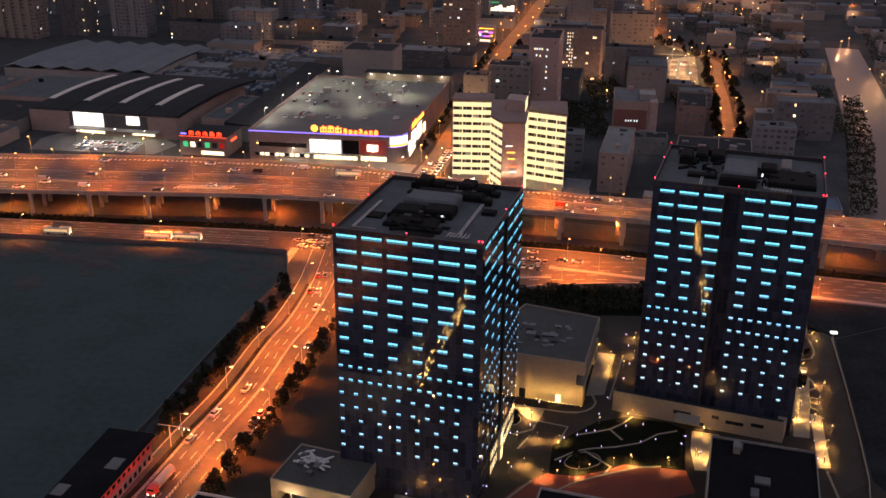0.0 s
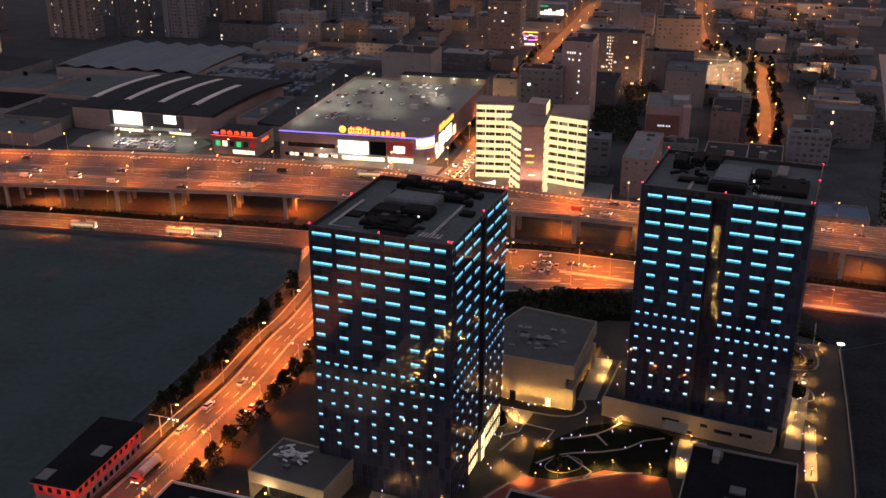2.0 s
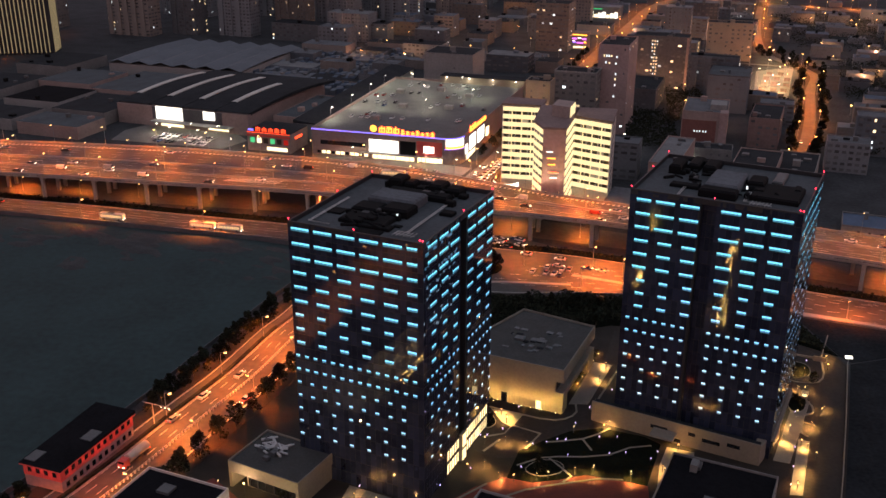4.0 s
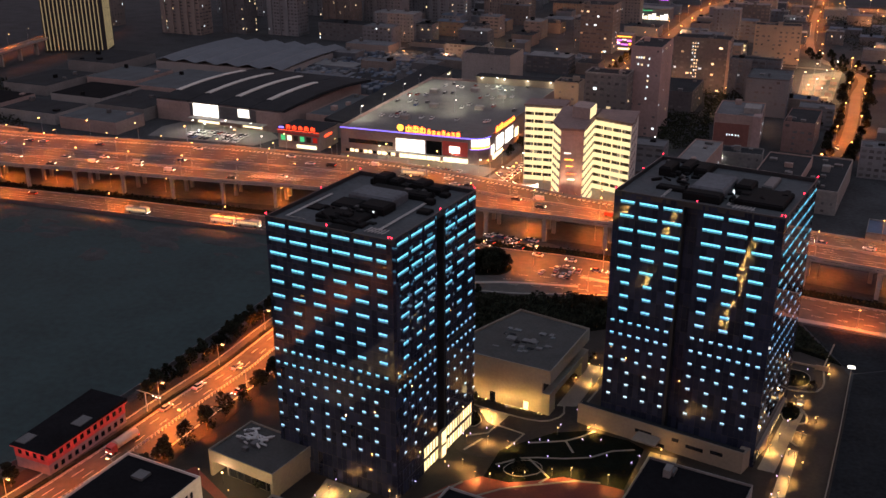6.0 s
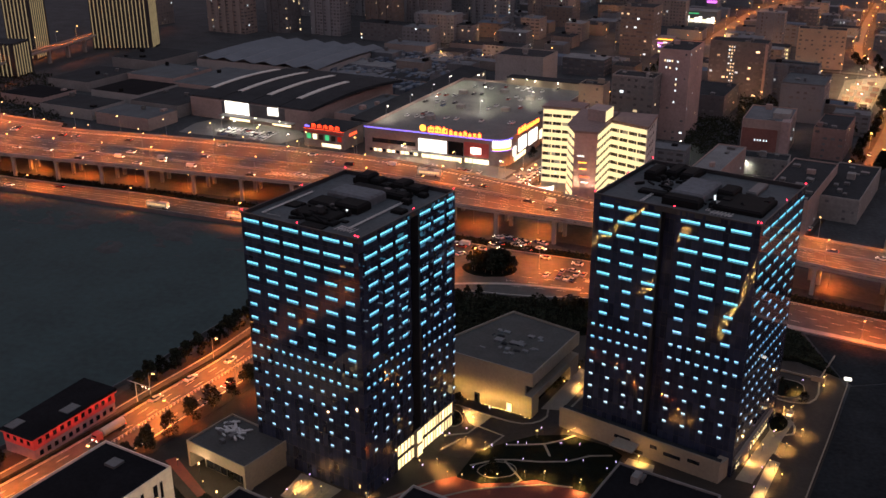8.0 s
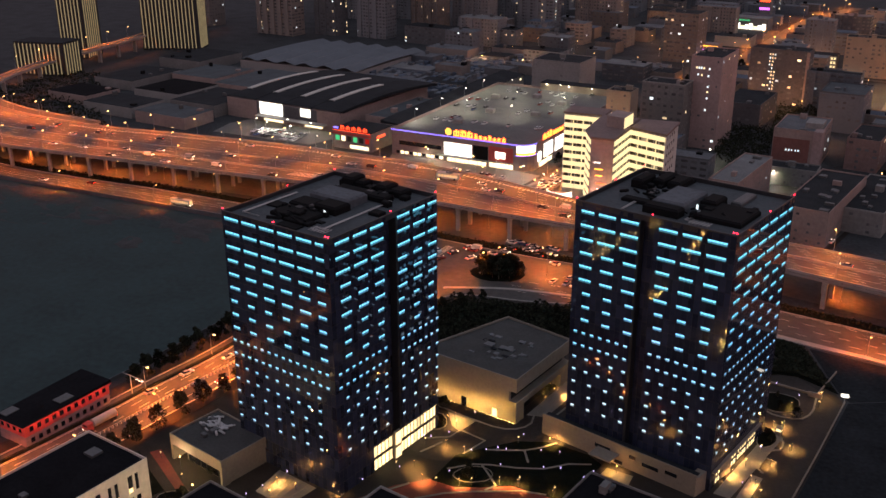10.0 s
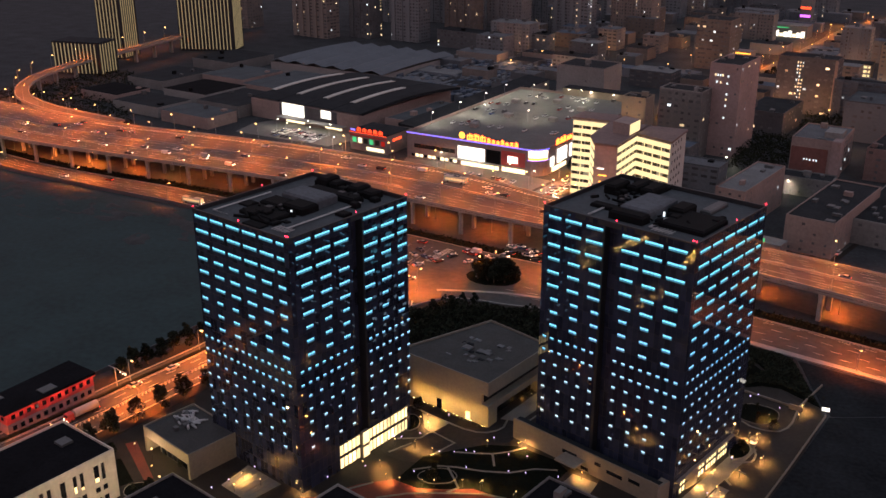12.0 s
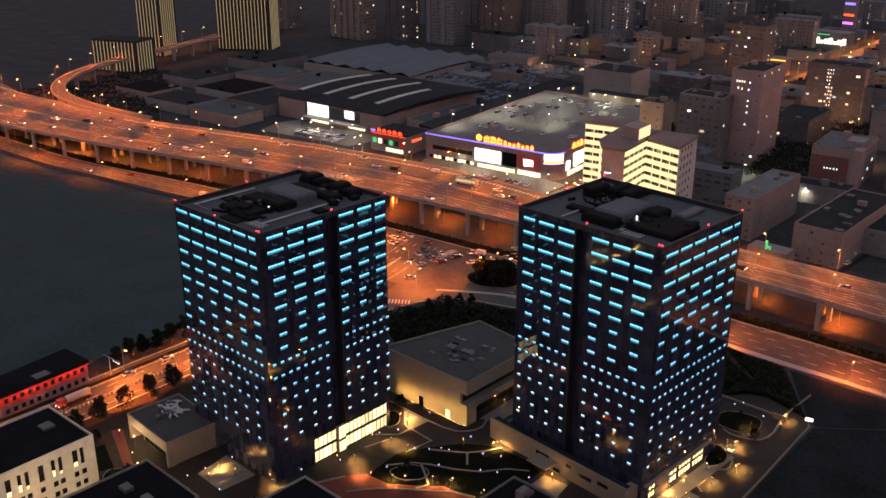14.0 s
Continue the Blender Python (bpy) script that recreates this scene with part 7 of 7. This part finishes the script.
woods("dark trees between the city blocks", [(88, 612), (116, 618), (114, 700), (90, 706)], 3000, 8.0, 36)
woods("dark trees between the city blocks", [(142, 618), (160, 630), (172, 690), (146, 684)], 2400, 7.0, 38)
woods("dark trees between the city blocks", [(196, 560), (232, 570), (262, 690), (226, 690)], 3600, 7.0, 39)
woods("dark trees between the city blocks", [(212, 700), (262, 700), (290, 830), (230, 840)], 4200, 8.0, 40)
woods("dark trees beyond the river", [(262, 560), (330, 590), (420, 900), (372, 930), (300, 690)], 7000, 8.0, 42)
woods("dark trees below the far highway", [(210, 900), (300, 880), (330, 1080), (215, 1120)], 5200, 8.0, 43)
woods("dark trees between the city blocks", [(60, 640), (66, 700), (60, 712), (40, 700)], 1800, 7.0, 44)
woods("dark trees beside the slip road", [(-470, 520), (-400, 530), (-330, 498), (-300, 500), (-330, 530), (-420, 640), (-444, 640)], 6000, 5.0, 37)


# ---- vehicles ----
def paint(name, stops):
    m = bpy.data.materials.new(name)
    m.use_nodes = True
    nt = m.node_tree
    b = nt.nodes["Principled BSDF"]
    b.inputs["Roughness"].default_value, b.inputs["Coat Weight"].default_value = 0.35, 0.6
    oi = nt.nodes.new("ShaderNodeObjectInfo")
    rp = nt.nodes.new("ShaderNodeValToRGB")
    rp.color_ramp.interpolation = "CONSTANT"
    for i, (p, c) in enumerate(stops):
        e = rp.color_ramp.elements[i] if i < 2 else rp.color_ramp.elements.new(p)
        e.position, e.color = p, (*c, 1)
    nt.links.new(oi.outputs["Random"], rp.inputs[0])
    nt.links.new(rp.outputs[0], b.inputs["Base Color"])
    return m


M_PAINT = paint("car_paint", [(0, (.7, .7, .68)), (.45, (.30, .31, .32)), (.65, (.02, .02, .022)), (.85, (.25, .03, .02)), (.93, (.03, .06, .16))])
M_BUS = mat("bus_paint", (.55, .5, .4), .5, vary=.15, scale=2)
G_BUSWIN = glow("lit_bus_windows", (1.0, .7, .35), .7, .3)


def side_body(m, prof, half, top_half=None, mi=0):
    """Extrudes a side profile (x, z) across the vehicle, narrower where it is high."""
    zs = [p[1] for p in prof]
    lo, hi = min(zs), max(zs)
    th = half if top_half is None else top_half
    n, k = len(m.v), len(prof)
    for s in (-1, 1):
        for x, z in prof:
            m.v.append((x, s * (half + (th - half) * (z - lo) / (hi - lo)), z))
    for i in range(k):
        j = (i + 1) % k
        m.f.append((n + i, n + j, n + k + j, n + k + i))
        m.m.append(mi)
    m.f += [tuple(range(n + k - 1, n - 1, -1)), tuple(range(n + k, n + 2 * k))]
    m.m += [mi, mi]
    return m


def wheels(t, xs, half, r):
    for x in xs:
        for s in (-1, 1):
            part("wheel", Mesh().tube((x, s * (half - .12), r), (x, s * (half + .1), r), r, r, 10), M_RUBBER, t)


def lights(t, xf, xr, half, z, on=True):
    for s in (-1, 1):
        part("headlight", Mesh().chamfer(xf - .1, s * half * .72 - .2, z, xf + .04, s * half * .72 + .2, z + .22, .03), G_HEAD if on else M_WALLW, t, "glowing headlight" if on else "")
        part("tail_light", Mesh().chamfer(xr - .04, s * half * .75 - .18, z + .1, xr + .1, s * half * .75 + .18, z + .28, .03), G_TAIL if on else M_RED, t)


def make_car(on):
    t = thing("car", "saloon car with headlights on in traffic" if on else "parked saloon car with its lights off", "car", group="traffic" if on else "parked cars")
    part("body", side_body(Mesh(), [(-2.3, .3), (2.25, .3), (2.35, .62), (2.2, .82), (1.1, .95), (-1.7, 1.0), (-2.3, .92), (-2.38, .6)], .9, .84), M_PAINT, t)
    gh = side_body(Mesh(), [(-1.75, .98), (1.1, .94), (.35, 1.4), (-1.15, 1.42)], .82, .62)
    gh.m[2] = 1
    part("glasshouse", gh, [M_WIN, M_PAINT], t)
    wheels(t, (-1.4, 1.4), .82, .33)
    lights(t, 2.3, -2.34, .88, .58, on)
    return t


def make_far_car():
    """A parked car that is only ever seen small: body and cabin alone."""
    t = thing("parked_car", "parked car on a far parking deck or yard", "car", group="far parked cars")
    part("body", side_body(Mesh(), [(-2.3, .2), (2.25, .2), (2.35, .62), (2.2, .82), (1.1, .95), (-1.7, 1.0), (-2.3, .92), (-2.38, .6)], .9, .84), M_PAINT, t)
    gh = side_body(Mesh(), [(-1.75, .98), (1.1, .94), (.35, 1.4), (-1.15, 1.42)], .82, .62)
    gh.m[2] = 1
    part("glasshouse", gh, [M_WIN, M_PAINT], t)
    return t


def make_van(on):
    t = thing("van", "small white box van in traffic", "van", group="traffic")
    part("body", side_body(Mesh(), [(-2.5, .35), (2.35, .35), (2.45, 1.0), (1.9, 1.2), (1.4, 1.95), (-2.45, 2.0)], .92, .86), M_PAINT, t)
    part("windscreen", side_body(Mesh(), [(1.5, 1.32), (1.96, 1.2), (1.52, 1.85)], .84, .8), M_WIN, t)
    wheels(t, (-1.6, 1.5), .86, .36)
    lights(t, 2.42, -2.46, .9, .7, on)
    return t


def make_bus():
    t = thing("bus", "city bus with warmly lit windows", "bus", group="buses")
    part("body", side_body(Mesh(), [(-5.9, .35), (5.8, .35), (5.95, 1.3), (5.85, 3.0), (5.5, 3.15), (-5.8, 3.15), (-5.95, 2.9)], 1.25, 1.2), M_BUS, t)
    for s in (-1, 1):
        for i in range(7):
            part("window", Mesh().box(-5.3 + i * 1.52, s * 1.25 - .03, 1.35, -4.05 + i * 1.52, s * 1.25 + .03, 2.45), G_BUSWIN, t, "lit bus window")
    part("windscreen", Mesh().box(5.88, -1.05, 1.3, 5.98, 1.05, 2.7), G_BUSWIN, t)
    part("roof_unit", Mesh().chamfer(-2, -.7, 3.15, 1.2, .7, 3.4, .08), M_PLANT, t)
    wheels(t, (-3.6, 3.9), 1.15, .48)
    lights(t, 5.9, -5.95, 1.2, .7)
    return t


def make_truck():
    t = thing("tanker_truck", "pale tanker lorry on the avenue", "truck")
    part("tank", Mesh().tube((-5.5, 0, 2.0), (2.6, 0, 2.0), 1.25, 1.25, 14), M_BUS, t, "pale cylindrical tank")
    part("chassis", Mesh().box(-5.6, -.9, .75, 5.2, .9, 1.0), M_CORE, t)
    part("cab", side_body(Mesh(), [(3.1, .6), (5.4, .6), (5.5, 1.6), (5.1, 2.8), (3.1, 2.9)], 1.2, 1.1), M_RED, t, "red driver's cab")
    part("windscreen", Mesh().box(5.2, -.95, 1.75, 5.36, .95, 2.5), M_WIN, t)
    wheels(t, (-4.6, -3.3, 4.2), 1.1, .5)
    lights(t, 5.45, -5.6, 1.15, .9)
    return t


proto = {}


def vehicle(kind, x, y, z, yaw):
    if kind not in proto:
        proto[kind] = {"car": lambda: make_car(True), "parked": lambda: make_car(False), "far_parked": make_far_car, "van": lambda: make_van(True), "bus": make_bus, "truck": make_truck}[kind]()
        proto[kind].matrix_basis = pose(x, y, z, 0, 0, yaw)
    else:
        copy_thing(proto[kind], pose(x, y, z, 0, 0, yaw))


rnd = random.Random(77)
for k, back in ((.08, 0), (.145, 0), (.22, 0), (.30, 0), (.38, 0), (.46, 0), (.60, 1), (.68, 1), (.76, 1), (.84, 1)):
    line = between(k)
    s = rnd.uniform(0, 40)
    for x, y, h in along(line, 11):
        if -480 < x < 260 and rnd.random() < (.085 if -330 < x < 120 else .04):
            vehicle("van" if rnd.random() < .12 else "car", x + rnd.uniform(-2, 2), y, DECK_Z, h + 180 * back)
vehicle("bus", -50, at_x(between(.72), -50), DECK_Z, 178)
for d in (-6.2, -3, 3, 6.2):
    for x, y, h in along(offset(FRONTAGE, d), 13):
        if -420 < x < 210 and rnd.random() < .09 and not (-190 < x < -110 and d < 0):
            vehicle("van" if rnd.random() < .15 else "car", x, y, .06, h + (180 if d > 0 else 0))
for x in (-172, -126.5, -113.5):
    y = at_x(offset(FRONTAGE, -5.8), x)
    vehicle("bus", x, y, .06, -4)
for d, up in ((-5.4, 0), (-2.0, 0), (1.9, 1), (4.9, 1), (7.7, 1)):
    for x, y, h in along(offset(AVENUE, -d), 15, 20):
        if y > -80 and rnd.random() < .11 and not (198 < y < 230 and 3 < d < 8):
            vehicle("car", x, y, .065, h + 180 * (1 if d > 0 else 0))
x, y, h = [p for p in along(offset(AVENUE, -4.9), 1) if p[1] < 214][0]
vehicle("truck", x, y, .065, h)
for x0, y0, n, m, yaw in ((-214, 526, 13, 3, -10), (-66, 384, 5, 3, 60), (-40, 376, 4, 2, 55), (24, 366, 6, 2, -12), (-70, 497, 12, 1, -8)):
    for i in range(n):
        for j in range(m):
            if rnd.random() < (.8 if x0 < -200 else .5):
                vehicle("far_parked" if y0 > 480 else "parked", x0 + i * 2.9 + rnd.uniform(-.3, .3), y0 + j * 6.2 - i * .45 + rnd.uniform(-.3, .3), .09, yaw + 90 + rnd.choice((0, 180)) + rnd.uniform(-4, 4))
for i in range(44):
    x, y = rnd.uniform(-100, -22), rnd.choice((548, 556, 578, 586, 606, 614, 634, 642)) + rnd.uniform(-1, 1)
    vehicle("far_parked", x, y, MH - .6, 84 + rnd.uniform(-5, 5))
for x, y, h in along(offset(NORTH, -3), 13):
    if -330 < x < 150 and rnd.random() < .12:
        vehicle("car", x, y, .065, h)
for line, d in ((STREET1, 3), (STREET1, -3), (STREET2, 3), (STREET2, -3)):
    for x, y, h in along(offset(smooth(line), d), 14, 8):
        if y < 640 and rnd.random() < .3:
            vehicle("car", x, y, .065, h + (180 if d > 0 else 0))
# the queue beside the hypermarket
for i in range(12):
    for j in range(2):
        if rnd.random() < .8:
            vehicle("car" if j else "far_parked", -15.5 + i * 1.0 + j * 3.0 + rnd.uniform(-.2, .2), 474 + i * 4.9 - j * .4 + rnd.uniform(-.8, .8), .1, 78 + rnd.uniform(-4, 4) + (180 if j == 1 else 0))
# traffic held under the elevated road
for i in range(14):
    vehicle("car", 4 + rnd.uniform(-10, 13), 397 - rnd.uniform(-7, 8) - i % 3, .1, rnd.choice((-20, 160)) + rnd.uniform(-8, 8))
for x, y, a in ((-27, 373, 60), (-20, 389, 65), (-24, 381, 62), (-15, 378, 58), (-33, 366, 60), (-8, 386, 150), (20, 384, 165), (34, 373, -14), (52, 371, 166), (-30, 351, 35)):
    vehicle("car", x, y, .1, a)
# the lit yard: pale paving, stalls and bare young trees
flat("lit_yard", "pale concrete yard lit by warm lamps", "pavement", [(150, 699), (174, 705), (196, 822), (164, 800)], .12, M_YARD, base=.01)
for i in range(14):
    st = thing("market_stall", "low stall with a pale sheet roof in a lit yard", "stall", pose(152 + (i % 3) * 7.5 + (i // 3) * 4.4 + rnd.uniform(-1, 1), 706 + (i // 3) * 20 + rnd.uniform(-3, 3), .12, 0, 0, -12), group="yard stalls")
    part("roof", Mesh().prism([(0, 0), (5, 0), (5, 4), (0, 4)], 2.6, [2.9, 2.9, 3.6, 3.6]), M_PALEPAVE, st)
    part("counter", Mesh().box(.3, .3, 0, 4.7, 3.7, 2.6), M_WALLP, st)
